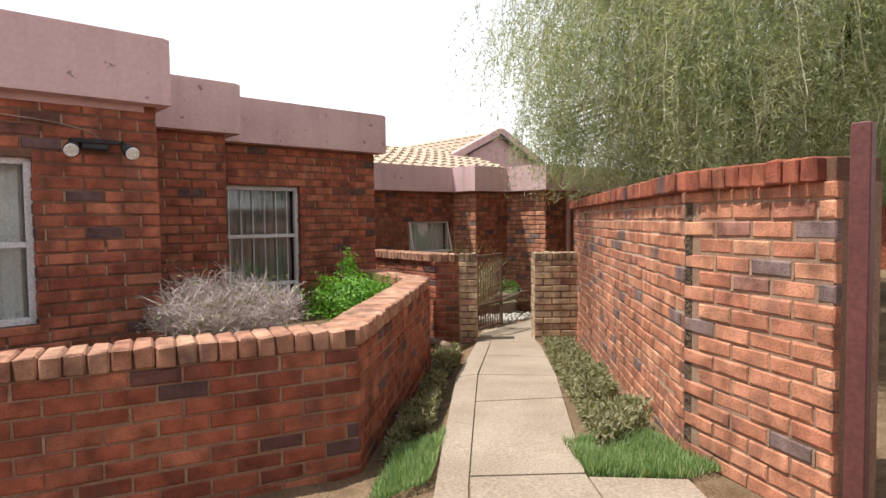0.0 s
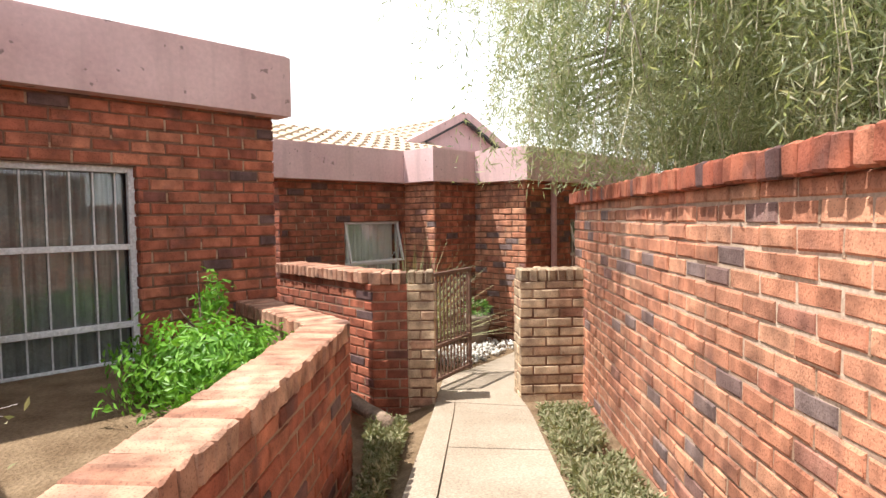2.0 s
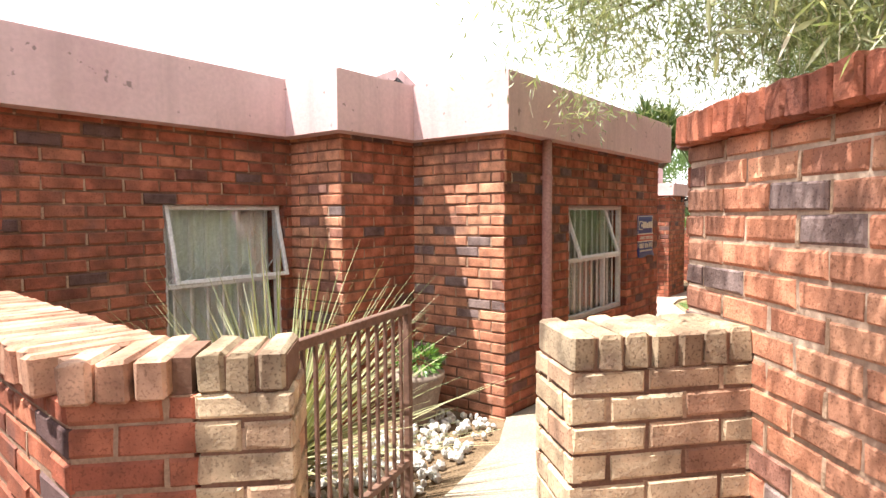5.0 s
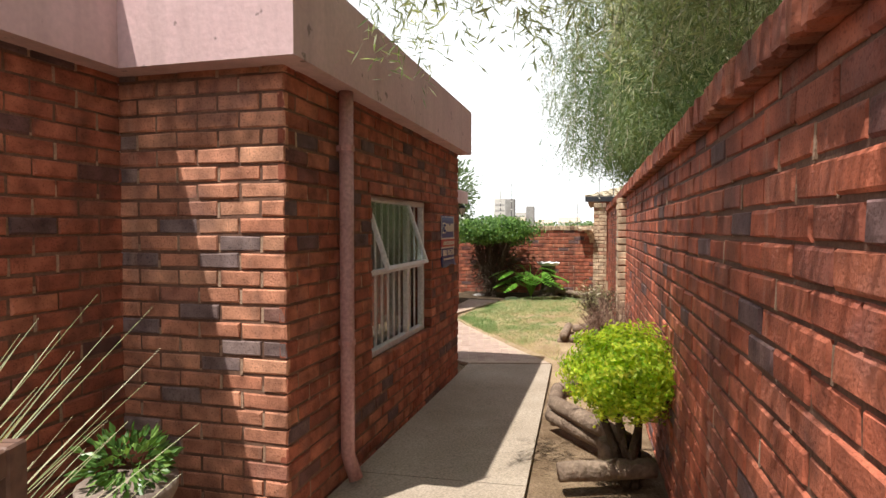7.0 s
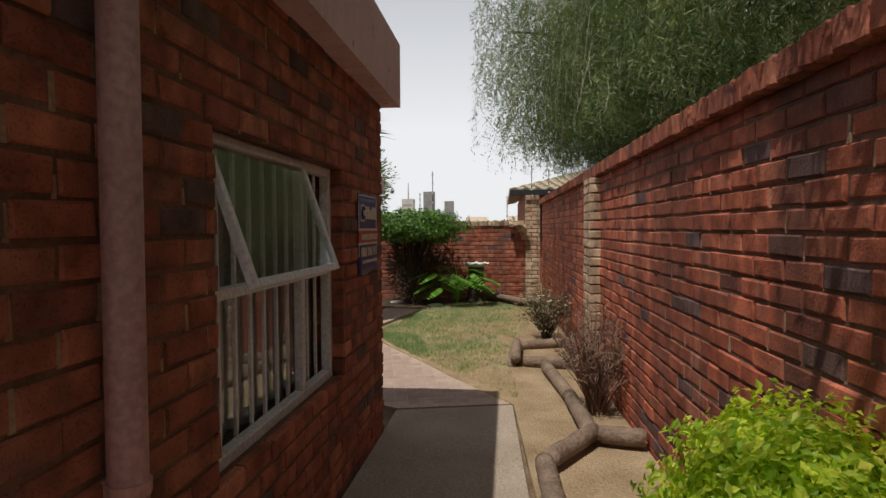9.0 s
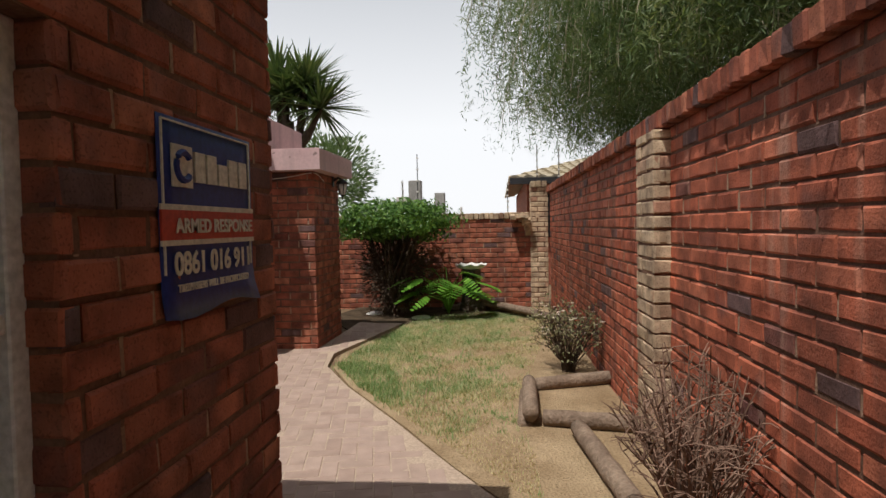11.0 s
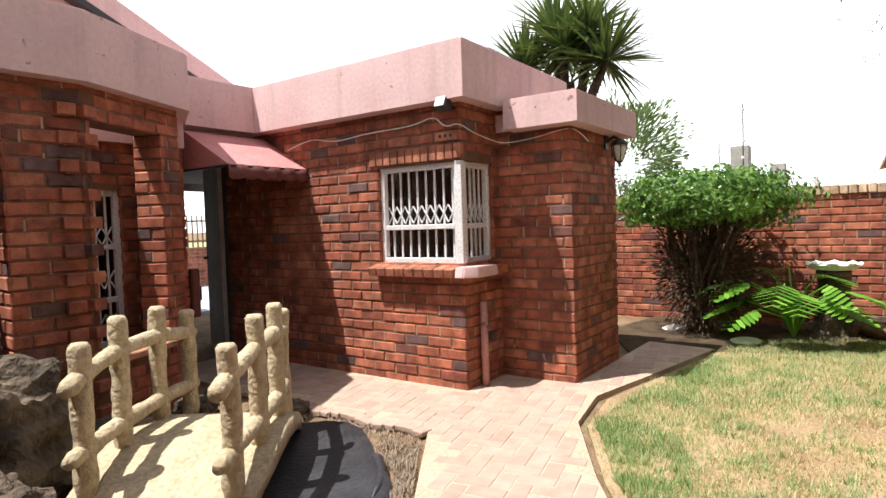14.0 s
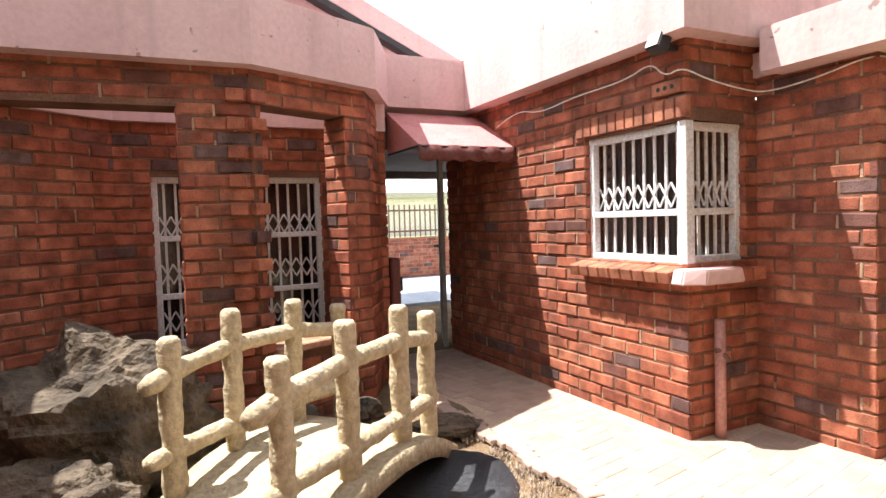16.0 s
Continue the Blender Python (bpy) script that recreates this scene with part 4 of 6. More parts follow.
window("window_3", "white steel window with open top sash and pale curtain", (6.60, 9.28), (7.60, 9.28), 0.45, 1.79, 0.05, (0.56,), (), 7, (0.82,), (1, 14), CURTAIN)
window("window_4", "wide white steel window with open top sash and bars", (9.62, 7.735), (11.04, 7.735), 0.66, 1.78, 0.06, (0.52,), (0.69,), 10, (), (1, 19), NET)
window("window_5", "white steel corner window with security slats", (16.065, 10.53), (16.065, 9.74), 1.0, 1.80, 0.03, (0.37,), (), 8, (0.40,), None, None, False)
window("window_6", "white steel corner window return with security slats", (16.11, 9.69), (16.54, 9.69), 1.0, 1.80, 0.03, (0.37,), (), 5, (0.40,), None, None, False)
window("window_7", "tall white window with concertina security slats", (13.42, 11.92), (13.97, 11.92), 0.45, 1.66, 0.03, (0.30, 0.64), (), 6, (0.18, 0.52, 0.86), None, None, False)
window("window_8", "tall white window with concertina security slats", (14.05, 11.92), (14.62, 11.92), 0.45, 1.66, 0.03, (0.30, 0.64), (), 6, (0.18, 0.52, 0.86), None, None, False)
corner = tagged(box_part("window_corner_post", (16.062, 9.688, 1.0), (16.125, 9.751, 1.80), WHITE_STEEL, None, "white steel corner post of the kitchen window"), category="post", kind="structure")

# kitchen window ledge of sloping bricks, with a plastered corner block
ledge = tagged(new("window_ledge"), "sloping red brick ledge below the corner window", "ledge", kind="structure")
for i in range(9):
    bm = bmesh.new()
    add_box(bm, (-0.10, 0, -0.035), (0.10, 0.088, 0.035), Matrix.Translation((16.045, 10.58 - 0.097 * i - 0.09, 0.955)) @ pose(0, 0, 0, 0, -12, 0), 0.006)
    part("ledge_brick", bm, EDGE_RED, ledge)
bm = bmesh.new()
f = bm.faces.new([bm.verts.new(v) for v in ((15.95, 9.71, 0.90), (15.95, 9.63, 0.90), (16.05, 9.55, 0.90), (16.36, 9.55, 0.90), (16.36, 9.70, 0.90), (16.06, 9.71, 0.90))])
ext = bmesh.ops.extrude_face_region(bm, geom=[f])
for v in ext["geom"]:
    if isinstance(v, bmesh.types.BMVert):
        v.co.z += 0.085
        v.co.x += (16.15 - v.co.x) * 0.12
bmesh.ops.bevel(bm, geom=bm.edges[:], offset=0.008, segments=2, affect="EDGES")
part("corner_block", bm, PINK, ledge, "pale plastered corner block")
bm = bmesh.new()
for i in range(2):
    add_box(bm, (0, 0, 0), (0.1, 0.06, 0.07), Matrix.Translation((16.37 + 0.105 * i, 9.58, 0.90)), 0.005)
part("ledge_brick", bm, RED, ledge)
# soldier course over the kitchen window
lintel = tagged(new("window_lintel"), "brick-on-end course over the kitchen window", "lintel", kind="structure")
for i in range(12):
    bm = bmesh.new()
    add_box(bm, (16.042, 10.60 - 0.078 * i - 0.068, 1.815), (16.09, 10.60 - 0.078 * i, 1.93), None, 0.004)
    part("lintel_brick", bm, EDGE_RED, lintel)


# ---------------------------------------------------------------- fittings on the walls
def downpipe(label, x, y, z0, z1, r, material, kick):
    p = thing("downpipe", pose(x, y, z0), label, "pipe")
    bm = bmesh.new()
    add_tube(bm, [(kick[0], kick[1], 0.0), (0, 0, 0.14), (0, 0, z1 - z0)], [r, r, r], 10)
    part("pipe", bm, material, p, "", True)
    for h in (0.35, 0.85):
        bm = bmesh.new()
        zz = h * (z1 - z0)
        add_tube(bm, [(0, 0, zz), (0, 0, zz + 0.03)], [r + 0.006] * 2, 10)
        add_box(bm, (-0.015, 0, zz), (0.015, 0.06, zz + 0.03))
        part("bracket", bm, material, p)
    return p


downpipe("pink painted steel downpipe on the brick wall", 9.10, 7.675, 0.12, 2.32, 0.042, PINK_PIPE, (0, -0.05))
downpipe("maroon painted downpipe beside the brick corner", 5.42, 9.6, 0.15, 2.32, 0.036, MAROON, (0, -0.03))
stub = thing("water_pipe", pose(16.25, 9.635, 0.0), "short painted standpipe with a brass tap", "pipe")
bm = bmesh.new()
add_tube(bm, [(0, 0, 0), (0, 0, 0.69)], [0.03, 0.03], 10)
part("pipe", bm, PINK_PIPE, stub, "", True)
bm = bmesh.new()
add_tube(bm, [(-0.05, -0.01, 0.52), (0.07, -0.01, 0.52)], [0.014] * 2, 8)
add_tube(bm, [(0.0, -0.02, 0.50), (0.0, -0.06, 0.47)], [0.012] * 2, 8)
part("tap", bm, GATE_PAINT, stub, "small weathered tap")

sign = thing("security_sign", facing((11.345, 7.735), (11.865, 7.735), 1.19) @ Matrix.Translation((0, -0.016, 0)), "blue and red security company sign on the brick wall", "sign")


SZ = 0.86  # height of the sign's rows


def sign_panel(name, lo, hi, y, material, label=""):
    bm = bmesh.new()
    add_box(bm, (lo[0], y, lo[1] * SZ), (hi[0], 0.004, hi[1] * SZ), None, 0.001)
    return part(name, bm, material, sign, label)


bm = bmesh.new()
grid = [[bm.verts.new((0.51 * c / 8, 0.006 - 0.022 * max(0.0, 1 - r / 2) ** 2 * (0.4 + 0.6 * c / 8), 0.56 * SZ * r / 10 - 0.012 * max(0, 1 - r) * math.sin(c * 0.9))) for c in range(9)] for r in range(11)]
for a, b in zip(grid, grid[1:]):
    for c in range(8):
        bm.faces.new((a[c], a[c + 1], b[c + 1], b[c]))
board = part("board", bm, BLUE, sign, "blue board curling at its foot", True)
board.modifiers.new("thick", "SOLIDIFY").thickness = 0.003
sign_panel("red_band", (0, 0.215), (0.51, 0.30), -0.003, SIGN_RED, "red band")
for z in (0.200, 0.30):
    sign_panel("white_line", (0, z), (0.51, z + 0.016), -0.003, SIGN_WHITE)
for x in (0.012, 0.488):
    sign_panel("white_line", (x, 0.12), (x + 0.005, 0.545), -0.002, SIGN_WHITE)
sign_panel("white_line", (0.012, 0.545), (0.493, 0.55), -0.002, SIGN_WHITE)
bm = bmesh.new()
add_box(bm, (0.05, -0.004, 0.365 * SZ), (0.145, 0.0, 0.485 * SZ))
emblem = part("emblem", bm, SIGN_WHITE, sign, "pale square emblem with a ring")
bm = bmesh.new()
ring = [(0.0975 + 0.034 * math.cos(radians(a)), -0.006, 0.425 * SZ + 0.034 * math.sin(radians(a))) for a in range(40, 330, 20)]
add_tube(bm, ring, [0.009] * len(ring), 6)
part("emblem_ring", bm, BLUE, emblem, "blue ring")


def lettering(text, x, z, size, material, parent, y=-0.005, stretch=1.0):
    cu = bpy.data.curves.new("lettering", "FONT")
    cu.body, cu.size, cu.extrude, cu.align_x, cu.offset = text, size, 0.0015, "LEFT", 0.0022 * size / 0.1
    cu.materials.append(material)
    ob = new("lettering", cu)
    ob.parent = parent
    ob.matrix_basis = Matrix.Translation((x, y, z * SZ)) @ pose(0, 0, 0, 90, 0, 0) @ Matrix.Diagonal((stretch, 1, 1, 1))
    return ob


for i in range(5):
    sign_panel("name_bar", (0.160 + 0.064 * i, 0.385), (0.212 + 0.064 * i, 0.475 if i in (0, 1, 3, 4) else 0.452), -0.004, SIGN_WHITE)
lettering("ARMED RESPONSE", 0.055, 0.236, 0.050, SIGN_WHITE, sign, -0.006, 1.06)
lettering("0861 016 911", 0.045, 0.118, 0.078, SIGN_WHITE, sign, -0.005, 1.0)
lettering("TRESPASSERS WILL BE PROSECUTED", 0.045, 0.070, 0.026, SIGN_WHITE, sign, -0.012, 0.94)

# twin spotlight on the first house wall
spot = thing("twin_spotlight", facing((0.72, 5.62), (1.30, 5.62), 2.30), "black twin spotlight fitting on the brick wall", "wall lamp")
bm = bmesh.new()
add_box(bm, (0.16, -0.07, 0.0), (0.34, 0.0, 0.07), None, 0.015)
add_tube(bm, [(0.10, -0.07, 0.06), (0.40, -0.07, 0.06)], [0.016] * 2, 8)
part("base", bm, BLACK, spot)
for x in (0.12, 0.42):
    bm = bmesh.new()
    add_tube(bm, [(x, -0.05, 0.06), (x + (x - 0.27) * 0.06, -0.09, 0.03), (x + (x - 0.27) * 0.2, -0.19, -0.02)], [0.02, 0.032, 0.05], 12)
    lamp = part("lamp_head", bm, BLACK, spot, "", True)
    bm = bmesh.new()
    e = (x + (x - 0.27) * 0.2, -0.19, -0.02)
    add_tube(bm, [e, (e[0], e[1] - 0.012, e[2] - 0.006)], [0.047, 0.040], 12)
    part("lens", bm, WHITE, lamp, "pale frosted lens")

flood = thing("floodlight", pose(15.93, 9.74, 2.20), "small black floodlight under the parapet", "wall lamp")
bm = bmesh.new()
add_box(bm, (-0.05, -0.05, -0.045), (0.03, 0.05, 0.05), pose(0, 0, 0, 0, 25, 0), 0.008)
part("housing", bm, BLACK, flood)
box_part("bracket", (0.02, -0.015, -0.02), (0.13, 0.015, 0.01), BLACK, flood)
bm = bmesh.new()
add_box(bm, (-0.054, -0.042, -0.036), (-0.0495, 0.042, 0.042), pose(0, 0, 0, 0, 25, 0))
part("lens", bm, WHITE, flood, "grey glass front")

carriage = thing("wall_lantern", pose(17.42, 8.96, 1.90, 0, 0, -90), "black wall lantern with clear glass under the parapet", "wall lamp")
bm = bmesh.new()
add_box(bm, (-0.08, -0.035, 0.02), (-0.065, 0.035, 0.16), None, 0.004)
add_tube(bm, [(-0.07, 0, 0.09), (0.0, 0, 0.13), (0.045, 0, 0.10)], [0.014] * 3, 6)
part("arm", bm, BLACK, carriage)
bm = bmesh.new()
add_tube(bm, [(0.045, 0, 0.11), (0.045, 0, 0.085), (0.045, 0, 0.05)], [0.02, 0.06, 0.078], 10)
part("lantern_cap", bm, BLACK, carriage, "", True)
bm = bmesh.new()
add_tube(bm, [(0.045, 0, 0.05), (0.045, 0, 0.0), (0.045, 0, -0.085)], [0.06, 0.055, 0.028], 10)
part("lantern_glass", bm, CURTAIN, carriage, "pale frosted glass", True)
for k in range(6):
    a = 2 * math.pi * k / 6
    bm = bmesh.new()
    add_tube(bm, [(0.045 + math.cos(a) * 0.066, math.sin(a) * 0.066, 0.05), (0.045 + math.cos(a) * 0.060, math.sin(a) * 0.060, 0.0), (0.045 + math.cos(a) * 0.03, math.sin(a) * 0.03, -0.09)], [0.005] * 3, 5)
    part("lantern_rib", bm, BLACK, carriage)
bm = bmesh.new()
add_tube(bm, [(0.045, 0, -0.085), (0.045, 0, -0.105), (0.045, 0, -0.14)], [0.032, 0.014, 0.004], 8)
part("finial", bm, BLACK, carriage)


def cable(name, pts, r, material, label, category="cable"):
    cu = bpy.data.curves.new(name, "CURVE")
    cu.dimensions, cu.bevel_depth, cu.bevel_resolution = "3D", r, 1
    sp = cu.splines.new("NURBS")
    sp.points.add(len(pts) - 1)
    for q, p in zip(sp.points, pts):
        q.co = (*p, 1)
    sp.use_endpoint_u, sp.order_u = True, 3
    cu.materials.append(material)
    return tagged(new(name, cu), label, category)


cable("cable", [(16.03, 11.6, 2.05), (16.03, 11.3, 2.14), (16.03, 11.0, 2.06), (16.03, 10.6, 2.10), (16.03, 10.1, 2.10), (16.03, 9.9, 2.16), (16.03, 9.8, 2.05), (16.03, 9.68, 2.08), (16.2, 9.66, 2.02), (16.45, 9.64, 1.98),
                (16.60, 9.6, 1.96), (16.60, 9.3, 1.98), (16.60, 9.05, 2.03), (16.75, 9.01, 2.02), (16.95, 9.01, 1.95)], 0.0045, WHITE, "thin pale cable sagging along the brick wall")
cable("cable", [(-1.0, 5.6, 2.58), (0.2, 5.6, 2.52), (1.0, 5.6, 2.46), (1.02, 5.6, 2.36)], 0.004, TWIG, "thin brown cable stapled under the parapet")

# awning over the passage
awn = thing("awning", pose(15.2, 12.0, 1.80), "faded pink canvas awning over the passage door", "awning")
bm = bmesh.new()
vs = [bm.verts.new(v) for v in ((0.0, -0.02, 0.40), (0.85, -0.02, 0.40), (0.86, -0.62, 0.06), (0.02, -0.62, 0.06))]
bm.faces.new(vs[:4])
bm.faces.new((vs[0], vs[3], bm.verts.new((0.0, -0.02, 0.06))))
bm.faces.new((vs[1], bm.verts.new((0.85, -0.02, 0.06)), vs[2]))
canvas = part("canvas", bm, CANVAS, awn, "pink canvas cover")
sol = canvas.modifiers.new("thick", "SOLIDIFY")
sol.thickness = 0.006
bm = bmesh.new()
folds = [[bm.verts.new((0.02 + 0.84 * k / 24, -0.625 + 0.012 * math.sin(k * 1.3), z - (0.018 * abs(math.sin(k * math.pi / 4)) if low else 0))) for k in range(25)] for low, z in ((False, 0.062), (True, -0.045))]
for k in range(24):
    bm.faces.new((folds[0][k], folds[0][k + 1], folds[1][k + 1], folds[1][k]))
valance = part("valance", bm, MAROON, awn, "dark maroon drooping valance", True)
valance.modifiers.new("thick", "SOLIDIFY").thickness = 0.006
bm = bmesh.new()
for a, b in (((0.02, -0.61, 0.05), (0.86, -0.61, 0.05)), ((0.02, -0.61, 0.05), (0.02, 0.0, 0.05)), ((0.86, -0.61, 0.05), (0.86, 0.0, 0.05)), ((0.02, 0.0, 0.39), (0.85, 0.0, 0.39))):
    add_tube(bm, [a, b], [0.012] * 2, 6)
part("awning_frame", bm, BLACK, awn)
door = thing("passage_door", pose(16.04, 12.66, 0.02, 0, 0, -24), "grey painted door standing open in the passage", "door", kind="structure")
box_part("door_leaf", (-0.045, 0, 0), (0.0, 0.85, 2.0), POST_GREY, door, "grey door leaf")
box_part("handle", (-0.10, 0.72, 0.98), (-0.045, 0.76, 1.01), BLACK, door)
solid_wall("wall_passage_head", (15.15, 12.62), (16.06, 12.62), 1.98, 2.36, 0.2, (), MAROON, "maroon painted beam over the passage door")

lock = thing("gate_lock_box", pose(15.17, 11.99, 0.58), "maroon steel lock box on the passage jamb", "lock")
box_part("case", (-0.01, -0.11, 0.0), (0.07, 0.0, 0.42), MAROON, lock, "", 0.012)
box_part("keeper", (0.07, -0.08, 0.14), (0.10, -0.03, 0.26), BLACK, lock)
vent = thing("air_brick", pose(16.03, 9.80, 1.955), "red air brick with three round holes", "air brick")
box_part("block", (0.0, -0.10, 0.0), (0.05, 0.10, 0.07), EDGE_RED, vent)
# Solid black discs give the darkness inside the holes by colour.
for k in range(3):
    bm = bmesh.new()
    add_tube(bm, [(-0.003, -0.05 + 0.05 * k, 0.035), (0.01, -0.05 + 0.05 * k, 0.035)], [0.013] * 2, 10)
    part("hole_shade_disc", bm, BLACK, vent)

# garden gate, standing open
gate = thing("garden_gate", facing((5.72, 6.74), (6.60, 6.98), 0.22), "rusty brown steel garden gate standing open", "gate")
GW, GH = 0.86, 1.08
for name, lo, hi in (("stile", (0, 0, 0), (0.035, 0.03, GH)), ("stile", (GW - 0.035, 0, 0), (GW, 0.03, GH)), ("rail", (0.035, 0, GH - 0.035), (GW - 0.035, 0.03, GH)), ("rail", (0.035, 0, 0.03), (GW - 0.035, 0.03, 0.065)), ("rail", (0.035, 0, 0.36), (GW - 0.035, 0.03, 0.39))):
    box_part(name, lo, hi, GATE_PAINT, gate, "", 0.003)
for i in range(11):
    x = 0.035 + (GW - 0.07) * (i + 0.7) / 11.4
    box_part("bar", (x - 0.007, 0.008, 0.05), (x + 0.007, 0.022, GH - 0.02), GATE_PAINT, gate, "", 0.002)
box_part("hinge", (-0.06, 0.0, 0.85), (0.0, 0.03, 0.89), GATE_PAINT, gate)
box_part("hinge", (-0.06, 0.0, 0.18), (0.0, 0.03, 0.22), GATE_PAINT, gate)

# maroon gate posts beside the street end of the wall
for x, y, h in ((2.70, 1.565, 2.14),):
    post = thing("gate_post", pose(x, y, 0.45), "maroon painted steel gate post at the end of the wall", "post", "gate posts")
    box_part("shaft", (-0.034, -0.034, 0), (0.034, 0.034, h - 0.45), MAROON, post)
    box_part("base_plate", (-0.06, -0.06, 0), (0.06, 0.06, 0.015), MAROON, post)


# ---------------------------------------------------------------- courtyard pond, bridge and rocks
def rock(name, x, y, z, size, seed, label, material=ROCK, squash=(1, 1, 1), sub=4, rough=0.5):
    bm = bmesh.new()
    bmesh.ops.create_icosphere(bm, subdivisions=sub, radius=1)
    off = Vector((seed * 3.1, seed * 1.7, seed * 5.3))
    for v in bm.verts:
        p = v.co.copy()
        bed = Vector((p.x * 0.9, p.y * 0.9, p.z * 3.2 + 0.5 * noise.noise(p * 1.5 + off))) + off
        n = noise.fractal(p * 1.2 + off, 1.0, 2.1, 5) * rough * 0.45 - abs(noise.noise(bed)) * rough * 0.75
        n += 0.10 * noise.noise(bed * 2.4) - 0.05 * abs(noise.noise(bed * 5.0)) + 0.03 * noise.noise(p * 14 + off)
        v.co = p * (1 + n)
        v.co = Vector((v.co.x * squash[0], v.co.y * squash[1], v.co.z * squash[2])) * size
    ob = part(name, bm, material, None, label)
    ob.matrix_world = pose(x, y, z)
    return tagged(ob, category="rock")


rock("boulder", 13.17, 10.62, 0.30, 0.46, 1, "large craggy grey-brown boulder by the pond", squash=(1.1, 0.9, 1.15), sub=5)
rock("boulder", 12.95, 10.15, 0.10, 0.34, 2, "craggy grey boulder at the foot of the pond", squash=(1.2, 0.9, 0.8), sub=5)
rock("boulder", 13.15, 9.85, 0.02, 0.25, 3, "dark craggy boulder beside the bridge", squash=(1.2, 1, 0.7), sub=5)
rock("boulder", 14.05, 11.0, 0.05, 0.20, 4, "small rough boulder behind the bridge", squash=(1.3, 0.9, 0.9))
rock("boulder", 14.55, 10.95, 0.05, 0.16, 5, "small dark boulder behind the bridge")
rock("boulder", 14.98, 10.55, 0.03, 0.16, 6, "flat stone at the pond's edge", squash=(1.5, 1.1, 0.5))
rock("boulder", 13.95, 9.02, 0.0, 0.13, 7, "pale stone at the pond's edge", squash=(1.3, 1, 0.7))
rock("boulder", 12.75, 9.55, 0.05, 0.22, 8, "dark craggy stone beside the bridge", squash=(1.2, 1, 0.9))

bm = bmesh.new()
pond_pts = []
for i in range(36):
    a = 2 * math.pi * i / 36
    r = 1 + 0.10 * math.sin(3 * a + 1) + 0.06 * math.sin(5 * a)
    pond_pts.append((13.85 + 1.05 * r * math.cos(a) * 0.95, 9.75 + 0.82 * r * math.sin(a)))
inner = bm.verts.new((13.85, 9.75, -0.01))
outer = [bm.verts.new((x, y, 0.055)) for x, y in pond_pts]
mid = [bm.verts.new((13.85 + (x - 13.85) * 0.86, 9.75 + (y - 9.75) * 0.86, 0.0)) for x, y in pond_pts]
low = [bm.verts.new((13.85 + (x - 13.85) * 1.06, 9.75 + (y - 9.75) * 1.06, -0.05)) for x, y in pond_pts]
for i in range(36):
    j = (i + 1) % 36
    bm.faces.new((outer[i], outer[j], mid[j], mid[i]))
    bm.faces.new((mid[i], mid[j], inner))
    bm.faces.new((low[i], low[j], outer[j], outer[i]))
pond = tagged(part("pond", bm, LINER, None, "shallow pond with a crumpled black liner", True), category="pond")
bm = bmesh.new()
for a0, a1, r in ((5.2, 6.0, 0.92),):
    add_tube(bm, [(13.85 + 1.0 * r * math.cos(a0 + (a1 - a0) * q / 6), 9.75 + 0.82 * r * math.sin(a0 + (a1 - a0) * q / 6), 0.035 + 0.012 * math.sin(q * 2.1)) for q in range(7)], [0.006, 0.02, 0.028, 0.024, 0.03, 0.02, 0.006], 7)
part("liner_fold", bm, LINER, pond, "crumpled fold of black liner", True)

bridge = thing("garden_bridge", pose(0, 0, 0), "small arched garden bridge of cast concrete branches", "bridge")
LEFT = [(13.46, 10.06, 0.17), (13.73, 10.26, 0.24), (14.07, 10.50, 0.25), (14.36, 10.68, 0.20)]
RIGHT = [(13.79, 9.45, 0.20), (14.10, 9.66, 0.26), (14.44, 9.93, 0.24), (14.69, 10.17, 0.19)]
LEFT_TOP, RIGHT_TOP = (0.84, 0.91, 0.90, 0.83), (0.83, 0.90, 0.90, 0.82)
rng = random.Random(4)


def along(run, t):
    """A point at t in 0..1 (a little beyond is fine) along four posts."""
    q = t * 3
    i = min(2, max(0, int(math.floor(q))))
    a, b = Vector(run[i]), Vector(run[i + 1])
    return a + (b - a) * (q - i)


bm = bmesh.new()
rows_ = []
for k in range(25):
    t = -0.30 + 1.5 * k / 24
    L, R = along(LEFT, t), along(RIGHT, t)
    side = (R - L).normalized()
    z = 0.27 - 0.55 * (t - 0.5) ** 2 * 0.85
    z = max(z, 0.03)
    L2, R2 = L - side * 0.09, R + side * 0.09
    row = []
    for q in range(9):
        p = L2 + (R2 - L2) * q / 8
        row.append(bm.verts.new((p.x, p.y, z + 0.010 * noise.noise(p * 7))))
    row.append(bm.verts.new((R2.x + 0.015 * noise.noise(R2 * 9), R2.y, z - 0.10)))
    row.insert(0, bm.verts.new((L2.x + 0.015 * noise.noise(L2 * 9), L2.y, z - 0.10)))
    rows_.append(row)
for a, b in zip(rows_, rows_[1:]):
    for q in range(len(a) - 1):
        bm.faces.new((a[q], a[q + 1], b[q + 1], b[q]))
    bm.faces.new((a[-1], a[0], b[0], b[-1]))
bm.faces.new(rows_[0])
bm.faces.new(rows_[-1][::-1])
part("deck", bm, BRIDGE, bridge, "arched buff concrete deck", True)


